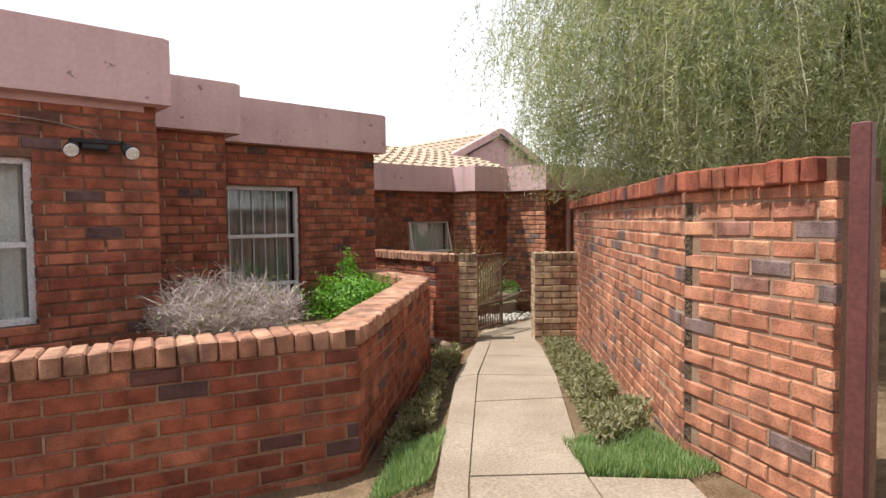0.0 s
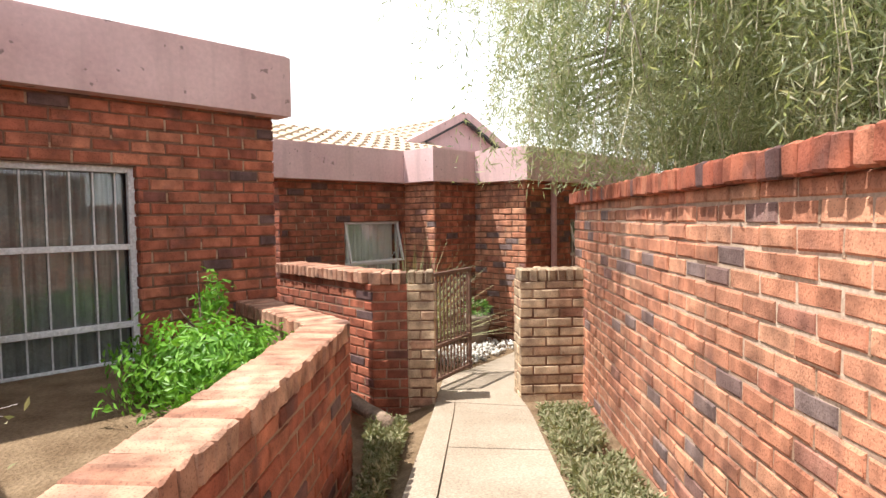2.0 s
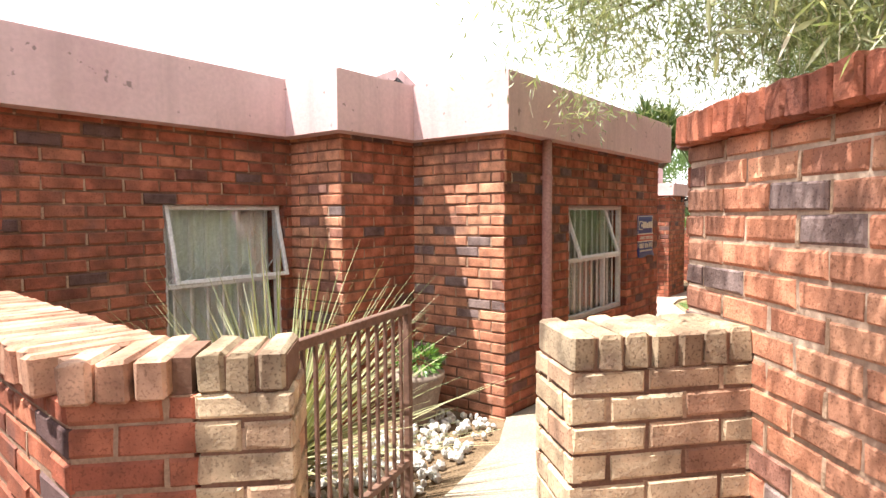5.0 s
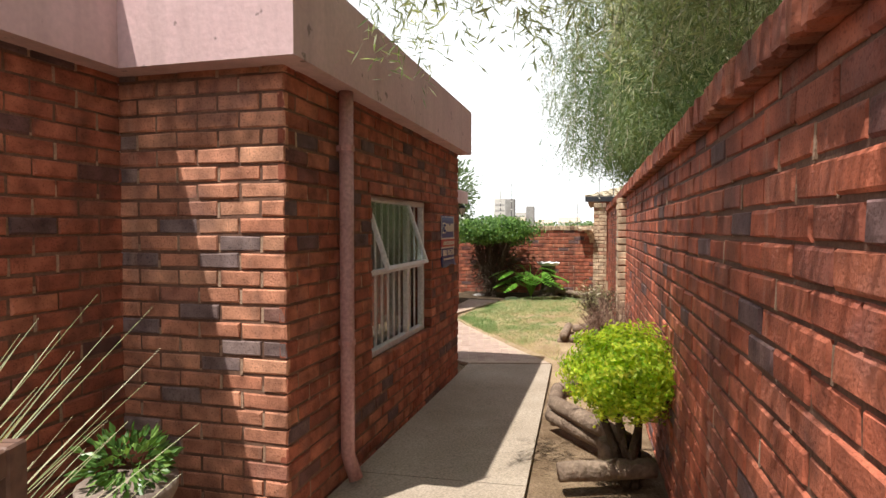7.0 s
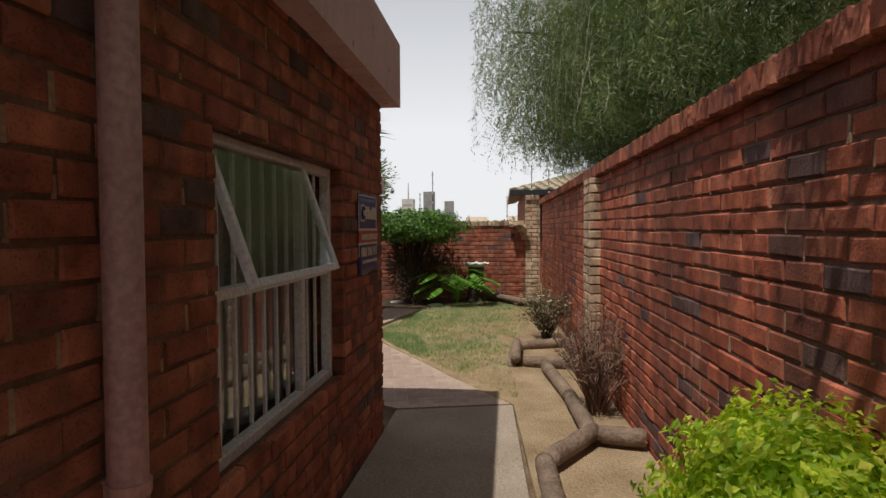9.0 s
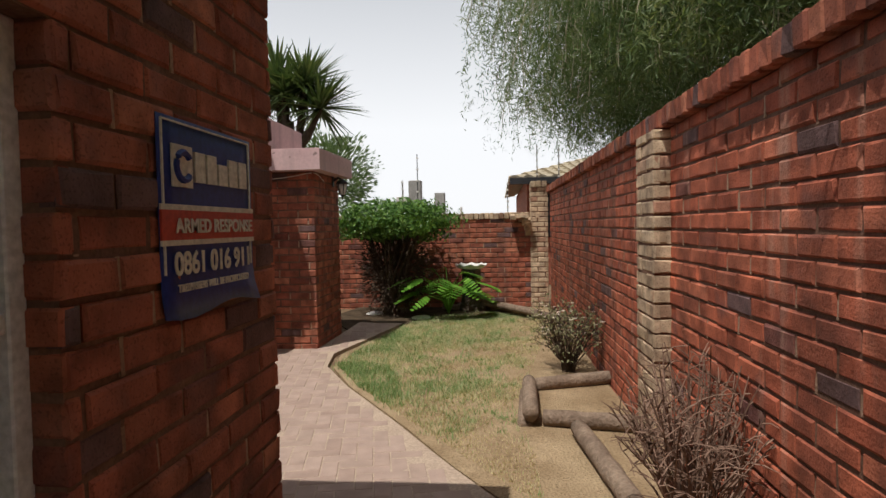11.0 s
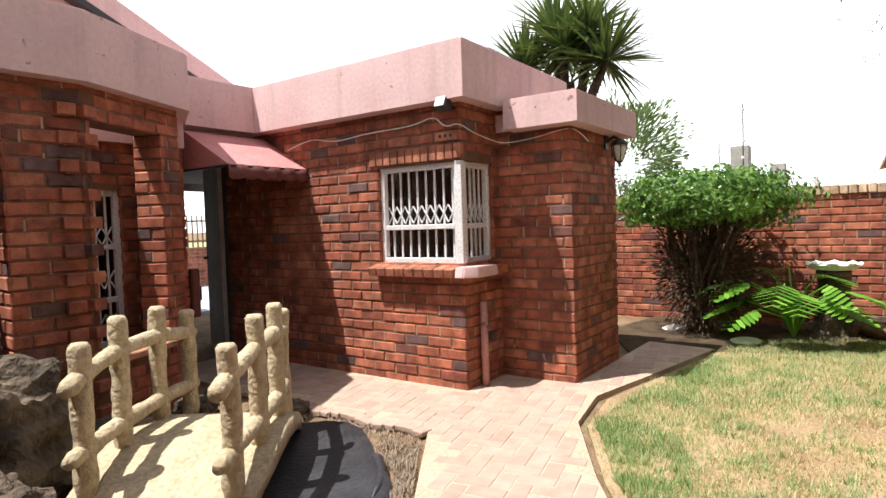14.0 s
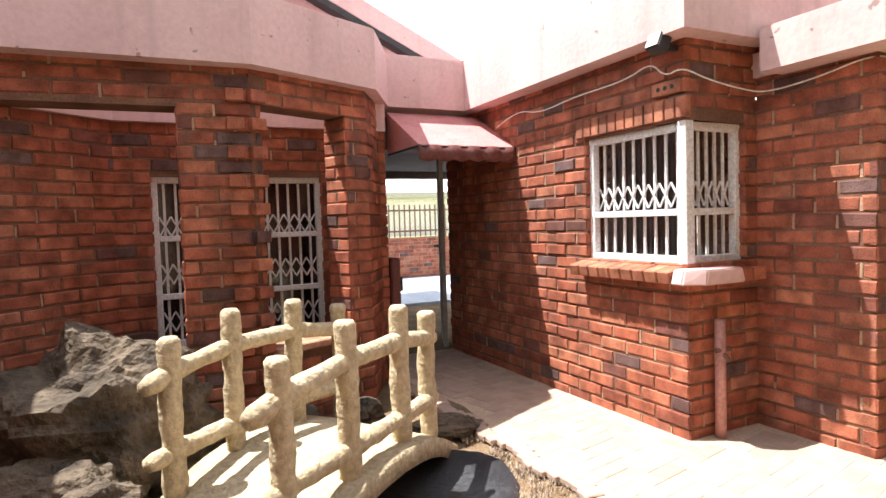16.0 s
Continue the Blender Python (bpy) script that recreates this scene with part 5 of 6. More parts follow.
def branch(name, pts, r, seed):
    g = random.Random(seed)
    fine, rad = [], []
    for a, b in zip(pts, pts[1:]):
        a, b = Vector(a), Vector(b)
        n = max(3, int((b - a).length / 0.035))
        for i in range(n):
            fine.append(a + (b - a) * i / n)
    fine.append(Vector(pts[-1]))
    for i, p in enumerate(fine):
        e = min(i, len(fine) - 1 - i)
        rad.append(r * (0.72 if e == 0 else 1.0) * (1 + 0.18 * noise.noise(p * 11 + Vector((seed, 0, 0)))))
    bm = bmesh.new()
    add_tube(bm, fine, rad, 12, 0.05, g)
    return part(name, bm, BRIDGE, bridge, "", True)


for run, tops, s0 in ((LEFT, LEFT_TOP, 10), (RIGHT, RIGHT_TOP, 30)):
    for i, (p, t) in enumerate(zip(run, tops)):
        lean = Vector((rng.uniform(-0.012, 0.012), rng.uniform(-0.012, 0.012), 0))
        branch("post", [Vector(p) - Vector((0, 0, 0.06)), Vector(p) + lean + Vector((0, 0, (t - p[2]) * 0.5)), Vector((p[0], p[1], t - 0.05)), Vector((p[0], p[1], t))], 0.046, s0 + i)
    for frac, s in ((0.72, 50), (0.24, 60)):
        pts = [along(run, u) for u in (-0.13, 0.0, 0.333, 0.667, 1.0, 1.08)]
        heights = [tops[0] - 0.06, tops[0], tops[1], tops[2], tops[3], tops[3] - 0.01]
        line = [Vector((p.x, p.y, 0.2 + (h - 0.2) * frac + (0.03 if frac > 0.5 else 0))) for p, h in zip(pts, heights)]
        branch("handrail" if frac > 0.5 else "lower_rail", line, 0.041, s0 + s)
rng = random.Random(9)
for i in range(26):
    x, y = rng.uniform(15.0, 15.2), rng.uniform(9.5, 11.4)
    bm = bmesh.new()
    add_box(bm, (-0.05, -0.045, 0), (0.05, 0.045, 0.035), pose(15.17 + 0.03 * math.sin(i), 9.46 + 0.082 * i, ground_z(15, 10) - 0.005, 0, 0, rng.uniform(-12, 12)), 0.006)
    tagged(part("edging_brick", bm, PAVER, None, "worn brick edging beside the paved path"), category="brick", group="edging bricks")

solid_wall("wall_kitchen_back", (16.26, 12.85), (17.65, 12.85), -0.1, 2.3, 0.15, (), ROOM_SHADE, "plastered wall between kitchen and passage, coloured dark for its shade")


# ---------------------------------------------------------------- logs and garden edging
def log(a, b, r, label="weathered round log edging the garden bed", seed=0):
    a, b = Vector(a), Vector(b)
    bm = bmesh.new()
    n = 9
    pts = [a + (b - a) * i / n + Vector((0, 0, 0.008 * noise.noise(a * 3 + Vector((i * 0.7, seed, 0))))) for i in range(n + 1)]
    add_tube(bm, pts, [r * (0.93 if i in (0, n) else 1 + 0.06 * noise.noise(Vector((i * 0.9, seed * 2.0, 1)))) for i in range(n + 1)], 12, 0.02, random.Random(seed))
    ob = part("log", bm, LOG, None, label, True)
    return tagged(ob, category="log", group="garden bed logs")


LOGS = [((15.05, 6.66, 0.05), (15.28, 5.99, 0.06)), ((14.98, 6.72, 0.10), (14.10, 6.75, 0.10)), ((14.98, 6.74, 0.005), (14.12, 6.79, 0.005)), ((14.16, 6.66, 0.06), (14.02, 6.04, 0.06)),
        ((13.95, 6.45, 0.06), (12.85, 6.33, 0.06)), ((12.85, 6.33, 0.06), (11.85, 6.30, 0.08)), ((11.32, 6.62, 0.09), (11.85, 6.28, 0.09)), ((11.80, 6.26, 0.09), (11.72, 5.98, 0.09)), ((11.30, 6.64, 0.09), (10.55, 6.62, 0.10)),
        ((10.45, 6.63, 0.10), (9.55, 6.02, 0.12)), ((10.42, 6.60, 0.20), (9.60, 6.12, 0.22)), ((9.30, 6.50, 0.12), (9.45, 5.98, 0.13)),
        ((19.75, 7.15, 0.06), (18.6, 6.12, 0.06)), ((19.65, 7.22, 0.16), (18.75, 6.40, 0.10)), ((19.9, 7.9, 0.05), (19.7, 7.2, 0.05))]
for i, (a, b) in enumerate(LOGS):
    log((a[0], a[1], a[2] + ground_z(a[0], a[1]) * 0.9), (b[0], b[1], b[2] + ground_z(b[0], b[1]) * 0.9), 0.058, seed=i)
log((9.62, 6.22, 0.0), (9.62, 6.22, 0.30), 0.07, "upright log stump in the garden bed", 40)
for x, y, r in ((18.95, 8.15, 0.17), (19.4, 8.95, 0.16)):
    rock("stepping_stone", x, y, 0.01, r, x, "pale flat stepping stone in the soil", WHITE, (1.2, 0.9, 0.22), 3, 0.15)
log((4.75, 6.15, 0.27), (5.05, 7.3, 0.24), 0.06, "dark log lying along the planter bed", 41)

# ---------------------------------------------------------------- plants
def leaf_cloud(name, pts, normals, length, width, material, seed, parent=None, fold=0.25, spread=0.9, label="", lie=False):
    """Many small folded leaves at the given points."""
    g = np.random.default_rng(seed)
    n = len(pts)
    pts = np.asarray(pts, float)
    out = np.asarray(normals, float)
    d = out + g.normal(0, spread, (n, 3))
    if lie:
        d = np.cross(out, g.normal(0, 1, (n, 3))) + out * g.uniform(-0.1, 0.5, (n, 1))
    d /= np.linalg.norm(d, axis=1, keepdims=True) + 1e-9
    up = out + g.normal(0, 0.45, (n, 3)) if lie else g.normal(0, 1, (n, 3)) + np.array([0, 0, 0.6])
    s = np.cross(d, up)
    s /= np.linalg.norm(s, axis=1, keepdims=True) + 1e-9
    u = np.cross(s, d)
    L = length * g.uniform(0.6, 1.25, (n, 1))
    W = width * g.uniform(0.7, 1.2, (n, 1))
    v = np.stack([pts, pts + d * L * 0.5 + s * W * 0.5 + u * W * fold, pts + d * L, pts + d * L * 0.5 - s * W * 0.5 + u * W * fold], 1).reshape(-1, 3)
    i = np.arange(n)[:, None] * 4
    f = np.concatenate([i + np.array([[0, 1, 2]]), i + np.array([[0, 2, 3]])], 1).reshape(-1, 3)
    me = bpy.data.meshes.new(name)
    me.from_pydata(v.tolist(), [], f.tolist())
    me.materials.append(material)
    ob = new(name, me)
    if parent:
        ob.parent = parent
        ob.matrix_parent_inverse = parent.matrix_world.inverted()
    return tagged(ob, label)


def lumpy_points(n, centre, radii, seed, inner=0.72, flat=None, lumps=0.22, freq=2.2):
    """Points in the shell of a lumpy mound, with outward directions."""
    g = np.random.default_rng(seed)
    d = g.normal(0, 1, (n, 3))
    d /= np.linalg.norm(d, axis=1, keepdims=True)
    r = g.uniform(inner ** 3, 1, n) ** (1 / 3)
    k = np.array([1 + lumps * noise.noise(Vector(v * freq) + Vector((seed, 0, 0))) + lumps * 0.6 * noise.noise(Vector(v * freq * 2.7)) for v in d])
    p = d * (r * k)[:, None] * np.array(radii)
    if flat is not None:
        p[:, 2] = np.maximum(p[:, 2], flat)
    return p + np.array(centre), d


def stems(parent, base, tips, r0, material, seed, name="stem", bend=0.1):
    g = random.Random(seed)
    for t in tips:
        a, b = Vector(base) + Vector((g.uniform(-0.03, 0.03), g.uniform(-0.03, 0.03), 0)), Vector(t)
        m = (a + b) / 2 + Vector((g.uniform(-bend, bend), g.uniform(-bend, bend), 0.03))
        bm = bmesh.new()
        add_tube(bm, [a, a.lerp(m, 0.6), m, m.lerp(b, 0.5), b], [r0, r0 * 0.9, r0 * 0.75, r0 * 0.55, r0 * 0.25], 6)
        s = part(name, bm, material, parent, "", True)
        s.matrix_parent_inverse = parent.matrix_world.inverted()


# clipped lime bush beside the path
lime = thing("lime_bush", pose(9.45, 6.14, 0.13), "clipped lime-yellow bush on a thin stem", "bush")
stems(lime, (9.45, 6.12, 0.10), [(9.3, 6.1, 0.75), (9.5, 6.3, 0.8), (9.6, 6.05, 0.8), (9.4, 6.2, 0.9)], 0.028, BARK, 1)
p, d = lumpy_points(11000, (9.45, 6.15, 0.745), (0.33, 0.31, 0.25), 3, 0.6, lumps=0.42, freq=3.4)
leaf_cloud("crown", p, d, 0.034, 0.020, LIME, 3, lime, 0.2, lie=True)

# flat-topped bush at the end of the lawn
flatbush = thing("flat_topped_bush", pose(19.25, 8.65, 0.0), "flat-topped dark green bush on a thicket of bare stems", "bush")
g = random.Random(7)
stems(flatbush, (19.25, 8.65, 0), [(19.25 + g.uniform(-0.45, 0.45), 8.65 + g.uniform(-0.5, 0.5), g.uniform(1.2, 1.5)) for _ in range(44)], 0.028, BARK, 7)
p, d = lumpy_points(9000, (19.25, 8.6, 1.48), (0.80, 0.92, 0.32), 8, 0.6, flat=-0.30, lumps=0.42, freq=3.0)
leaf_cloud("crown", p, d, 0.075, 0.045, DARK_LEAF, 8, flatbush, 0.2, lie=True)
p, d = lumpy_points(6000, (19.3, 8.6, 0.72), (0.50, 0.52, 0.66), 9, 0.2, lumps=0.4)
leaf_cloud("dry_leaves", p, d, 0.07, 0.02, BARK, 9, flatbush, label="dead brown leaves among the stems")


def lobed_leaf(bm, base, tip, width, lobes, droop):
    """A deeply cut leaf: lobes along a midrib."""
    a, b = Vector(base), Vector(tip)
    axis = (b - a)
    side = axis.cross(Vector((0, 0, 1))).normalized()
    for i in range(lobes):
        t = 0.15 + 0.8 * i / (lobes - 1)
        c = a + axis * t - Vector((0, 0, droop * t * t))
        w = width * math.sin(math.pi * (0.15 + 0.8 * t)) + 0.02
        for sgn in (-1, 1):
            e = c + side * w * sgn + axis.normalized() * w * 0.5 - Vector((0, 0, 0.25 * w))
            h = axis.normalized() * 0.030
            bm.faces.new([bm.verts.new(v) for v in (c - h, c + h, e.lerp(c, 0.3) + h * 1.1, e, e.lerp(c, 0.3) - h * 1.1)])


philo = thing("philodendron", pose(19.2, 7.75, 0.0), "philodendron with large glossy cut leaves", "plant")
g = random.Random(12)
for i in range(22):
    a = g.uniform(0, 2 * math.pi)
    r = g.uniform(0.35, 0.75)
    top = Vector((19.2 + math.cos(a) * r * 0.55, 7.72 + math.sin(a) * r * 0.8, g.uniform(0.35, 0.75)))
    bm = bmesh.new()
    add_tube(bm, [(19.2, 7.75, 0.05), (19.2 + math.cos(a) * 0.1, 7.75 + math.sin(a) * 0.12, top.z * 0.7), top], [0.014, 0.012, 0.008], 5)
    lobed_leaf(bm, top, top + Vector((math.cos(a) * 0.36, math.sin(a) * 0.40, -0.02)), 0.20, 7, 0.16)
    lf = part("leaf", bm, BRIGHT, philo)
    lf.matrix_parent_inverse = philo.matrix_world.inverted()

bath = thing("bird_bath", pose(19.75, 7.42, 0.0), "white scalloped bird bath on a dark stone pedestal", "bird bath")
bm = bmesh.new()
add_tube(bm, [(0, 0, 0), (0, 0, 0.15), (0, 0, 0.4), (0, 0, 0.68)], [0.20, 0.17, 0.14, 0.17], 10, 0.08, random.Random(2))
part("pedestal", bm, ROCK, bath, "dark rough pedestal")
bm = bmesh.new()
rim = []
for k, (r, z) in enumerate(((0.05, 0.68), (0.20, 0.70), (0.26, 0.76), (0.24, 0.77), (0.10, 0.72))):
    rim.append([bm.verts.new((r * (1 + (0.06 * math.cos(8 * q * math.pi / 12) if k in (2, 3) else 0)) * math.cos(q * math.pi / 12), r * math.sin(q * math.pi / 12), z + (0.015 * math.cos(8 * q * math.pi / 12) if k in (2, 3) else 0))) for q in range(24)])
for a, b in zip(rim, rim[1:]):
    for q in range(24):
        bm.faces.new((a[q], a[(q + 1) % 24], b[(q + 1) % 24], b[q]))
bm.faces.new(rim[-1])
part("bowl", bm, WHITE, bath, "white shell-shaped bowl")


def twiggy(name, x, y, z, n, reach, height, material, seed, label, leaves=0, leaf=None, flowers=0, thick=1.0):
    """A bare shrub of forking twigs."""
    ob = thing(name, pose(x, y, z), label, "shrub")
    g = random.Random(seed)
    bm = bmesh.new()
    tips = []
    for _ in range(n):
        a = g.uniform(0, 2 * math.pi)
        r = reach * math.sqrt(g.uniform(0.05, 1))
        tip = Vector((math.cos(a) * r, math.sin(a) * r, height * g.uniform(0.55, 1) * (1 - 0.35 * (r / reach) ** 2)))
        mid = tip * 0.5 + Vector((g.uniform(-0.06, 0.06), g.uniform(-0.06, 0.06), 0.05))
        add_tube(bm, [(g.uniform(-0.05, 0.05), g.uniform(-0.05, 0.05), 0), mid * 0.6, mid, tip], [0.008 * thick, 0.006 * thick, 0.005 * thick, 0.002 * thick], 4, caps=False)
        for _ in range(4 if thick > 0.8 else 7):
            t = g.uniform(0.25, 0.98)
            s = mid.lerp(tip, t)
            e = s + Vector((g.uniform(-1, 1), g.uniform(-1, 1), g.uniform(-0.2, 1))).normalized() * g.uniform(0.06, 0.16)
            add_tube(bm, [s, (s + e) / 2 + Vector((0, 0, 0.01)), e], [0.0035 * thick, 0.0025 * thick, 0.0015 * thick], 3, caps=False)
            tips.append(e)
    t = part("branching", bm, material, ob)
    if leaves:
        q = [tips[g.randrange(len(tips))] + Vector((g.uniform(-0.05, 0.05), g.uniform(-0.05, 0.05), g.uniform(-0.06, 0.03))) for _ in range(leaves)]
        c = leaf_cloud("foliage", q, [(0, 0, 0.4)] * leaves, 0.045, 0.018, leaf, seed)
        c.parent = ob
    if flowers:
        q = [tips[g.randrange(len(tips))] for _ in range(flowers)]
        for i, s in enumerate(q[:40]):
            bmf = bmesh.new()
            for k in range(5):
                a = 2 * math.pi * k / 5
                bmf.faces.new([bmf.verts.new(v) for v in (s, s + Vector((math.cos(a - 0.4) * 0.018, math.sin(a - 0.4) * 0.018, 0.012)), s + Vector((math.cos(a) * 0.028, math.sin(a) * 0.028, 0.01)), s + Vector((math.cos(a + 0.4) * 0.018, math.sin(a + 0.4) * 0.018, 0.012)))])
            part("flower", bmf, FLOWER, ob)
    return ob


twiggy("dead_shrub", 12.52, 6.16, 0.02, 130, 0.36, 0.92, BROWN_TWIG, 21, "leafless brown shrub against the boundary wall")
twiggy("flowering_shrub", 15.7, 6.32, 0.0, 70, 0.42, 0.75, BARK, 22, "sparse shrub with pale pink flowers", 900, SAGE, 36)
twiggy("grey_shrub", 1.64, 5.04, 0.84, 520, 0.54, 0.66, GREY_TWIG, 23, "dry silver-grey shrub in the raised planter", 700, SAGE, 0, 0.6)
green = thing("green_shrub", pose(3.45, 6.25, 0.84), "fresh bright green shrub in the raised planter", "shrub")
stems(green, (3.45, 6.25, 0.84), [(3.25, 6.1, 1.25), (3.6, 6.4, 1.3), (3.5, 6.55, 1.5), (3.3, 6.35, 1.3), (3.55, 6.05, 1.2)], 0.012, BARK, 25)
p, d = lumpy_points(5200, (3.34, 6.02, 0.98), (0.46, 0.56, 0.27), 26, 0.35, flat=-0.2, lumps=0.6, freq=3.5)
p2, d2 = lumpy_points(260, (3.57, 6.50, 1.30), (0.09, 0.09, 0.17), 27, 0.1, lumps=0.7)
leaf_cloud("crown", np.concatenate([p, p2]), np.concatenate([d, d2]), 0.058, 0.022, BRIGHT, 26, green, 0.2, lie=True)

# spiky plant inside the gate
spiky = thing("spiky_plant", pose(6.45, 7.80, 0.10), "spiky rosette of long narrow grey-green leaves", "plant")
verts, faces = [], []
g = random.Random(31)
for _ in range(330):
    a, el = g.uniform(0, 2 * math.pi), radians(g.triangular(4, 88, 40))
    L = g.uniform(0.85, 1.40)
    d = Vector((math.cos(a) * math.cos(el), math.sin(a) * math.cos(el), math.sin(el)))
    s = d.cross(Vector((0, 0, 1))).normalized() * 0.011
    base = Vector((g.uniform(-0.05, 0.05), g.uniform(-0.05, 0.05), 0.15 + g.uniform(0, 0.18)))
    n = len(verts)
    for t in (0, 0.35, 0.7, 1.0):
        q = base + d * L * t - Vector((0, 0, 0.10 * t * t))
        w = (1.0 - 0.9 * t)
        verts += [q + s * w, q + Vector((0, 0, 0.006 * w)), q - s * w]
    for k in range(3):
        o = n + 3 * k
        faces += [(o, o + 1, o + 4, o + 3), (o + 1, o + 2, o + 5, o + 4)]
mesh_object("leaves", verts, faces, SPIKE, spiky)
bm = bmesh.new()
add_tube(bm, [(0, 0, -0.05), (0, 0, 0.18), (0, 0, 0.32)], [0.11, 0.10, 0.05], 9, 0.08, random.Random(1))
part("trunk", bm, BARK, spiky)

pot = thing("flower_pot", pose(8.05, 8.22, 0.10), "grey clay pot with a small leafy plant", "plant pot")
bm = bmesh.new()
add_tube(bm, [(0, 0, 0), (0, 0, 0.30), (0, 0, 0.34), (0, 0, 0.38)], [0.12, 0.18, 0.20, 0.20], 18)
part("pot", bm, TERRACOTTA, pot, "", True)
p, d = lumpy_points(350, (8.05, 8.22, 0.56), (0.17, 0.17, 0.12), 33, 0.3)
leaf_cloud("leaves", p, d, 0.06, 0.03, DARK_LEAF, 33, pot)

g = random.Random(41)
bm = bmesh.new()
for _ in range(330):
    x, y = g.uniform(6.7, 8.4), g.uniform(7.3, 8.3)
    if y < 7.28 + 0.25 * (x - 6.7) or inside(x, y, ENTRY):
        continue
    r = g.uniform(0.02, 0.045)
    bmesh.ops.create_icosphere(bm, subdivisions=1, radius=r, matrix=Matrix.Translation((x, y, ground_z(x, y) + r * 0.3)) @ pose(0, 0, 0, g.uniform(0, 90), g.uniform(0, 90), 0) @ Matrix.Diagonal((1.2, 0.9, 0.6, 1)))
tagged(part("pebbles", bm, PEBBLE, None, "loose white pebbles below the brick wall"), category="gravel", kind="stuff")


def ground_cover(name, pts, n, material, label, seed, height=0.14, length=0.055, width=0.018):
    g = random.Random(seed)
    xs, ys = [q[0] for q in pts], [q[1] for q in pts]
    out = []
    while len(out) < n:
        x, y = g.uniform(min(xs), max(xs)), g.uniform(min(ys), max(ys))
        k = noise.noise(Vector((x * 2.3, y * 2.3, seed)))
        if inside(x, y, pts) and k > -0.28:
            out.append((x, y, ground_z(x, y) + g.uniform(0, 1) * height * (0.45 + max(0, k) + 0.35)))
    ob = leaf_cloud(name, out, [(0, 0, 0.5)] * n, length, width, material, seed)
    return tagged(ob, label, "ground cover", kind="stuff")


BED_R = [(2.75, 2.75), (3.25, 2.72), (6.1, 5.42), (5.7, 5.5), (4.4, 4.3)]
BED_L = [(2.05, 3.75), (2.3, 3.65), (3.5, 4.85), (4.9, 6.15), (4.7, 6.4), (4.05, 5.55)]
ground_cover("ground_cover", BED_R, 12000, SAGE, "low sage-green ground cover beside the path", 51)
ground_cover("ground_cover", BED_L, 9000, SAGE, "low grey-green ground cover along the planter", 52)


def blades(name, pts, n, label, seed, h=0.05, bare=-0.1, material=GRASS):
    g = random.Random(seed)
    verts, faces = [], []
    xs, ys = [q[0] for q in pts], [q[1] for q in pts]
    k = 0
    while k < n:
        x, y = g.uniform(min(xs), max(xs)), g.uniform(min(ys), max(ys))
        if not inside(x, y, pts):
            continue
        k += 1
        v = noise.noise(Vector((x * 1.7, y * 1.7, seed))) + 0.6 * noise.noise(Vector((x * 6, y * 6, seed)))
        if v < bare + g.uniform(-0.3, 0.3):
            continue
        z = ground_z(x, y)
        a, L, w = g.uniform(0, 6.28), h * g.uniform(0.5, 1.3) * (1 + max(0, v)), 0.0035
        dx, dy = math.cos(a), math.sin(a)
        o = len(verts)
        verts += [(x - dy * w, y + dx * w, z), (x + dy * w, y - dx * w, z), (x + dx * L * 0.5, y + dy * L * 0.5, z + L)]
        faces.append((o, o + 1, o + 2))
    ob = mesh_object(name, verts, faces, material, None, label, "stuff")
    return tagged(ob, category="grass")


def tufts(name, pts, count, label, seed, material, h=0.05, lean=(0.0, 0.0)):
    """Scattered tufts of grass, thicker towards one side of the lawn."""
    g = random.Random(seed)
    verts, faces = [], []
    xs, ys = [q[0] for q in pts], [q[1] for q in pts]
    made = 0
    while made < count:
        cx, cy = g.uniform(min(xs), max(xs)), g.uniform(min(ys), max(ys))
        v = noise.noise(Vector((cx * 1.3, cy * 1.3, seed))) + 0.5 * noise.noise(Vector((cx * 4, cy * 4, seed))) + lean[0] * (cx - 15.5) + lean[1] * (cy - 7.4)
        if not inside(cx, cy, pts) or v < g.uniform(-0.35, 0.45):
            continue
        made += 1
        r = g.uniform(0.015, 0.06)
        for _ in range(g.randint(8, 34)):
            x, y = cx + g.gauss(0, r), cy + g.gauss(0, r)
            z = ground_z(x, y)
            a, L, w = g.uniform(0, 6.28), h * g.uniform(0.4, 1.25), 0.003
            dx, dy = math.cos(a), math.sin(a)
            o = len(verts)
            verts += [(x - dy * w, y + dx * w, z), (x + dy * w, y - dx * w, z), (x + dx * L * 0.7, y + dy * L * 0.7, z + L)]
            faces.append((o, o + 1, o + 2))
    return tagged(mesh_object(name, verts, faces, material, None, label, "stuff"), category="grass")


blades("dry_grass", LAWN, 60000, "short dry straw-coloured grass on bare soil", 61, 0.020, -0.25, DRY_GRASS)
tufts("grass", LAWN, 1150, "scattered green tufts in the dry lawn", 66, GRASS, 0.045, (0.10, 0.28))
tufts("grass", LAWN, 900, "fresh green tufts in the dry lawn", 67, BRIGHT_GRASS, 0.05, (0.10, 0.40))
blades("grass", [(14.3, 7.65), (15.1, 8.2), (15.9, 8.6), (17.0, 8.5), (18.2, 8.25), (17.0, 8.2), (15.6, 7.95)], 8000, "greener grass along the paving edge", 65, 0.045, 0.08, BRIGHT_GRASS)
blades("grass", [(2.45, 2.6), (2.75, 2.3), (3.0, 2.1), (3.2, 2.72), (2.75, 3.0)], 8000, "tuft of green grass beside the path", 62, 0.045, -0.1, BRIGHT_GRASS)
blades("grass", [(1.6, 3.3), (1.85, 3.1), (2.4, 3.6), (2.15, 3.75)], 4500, "tuft of green grass along the planter", 63, 0.045, -0.1, BRIGHT_GRASS)
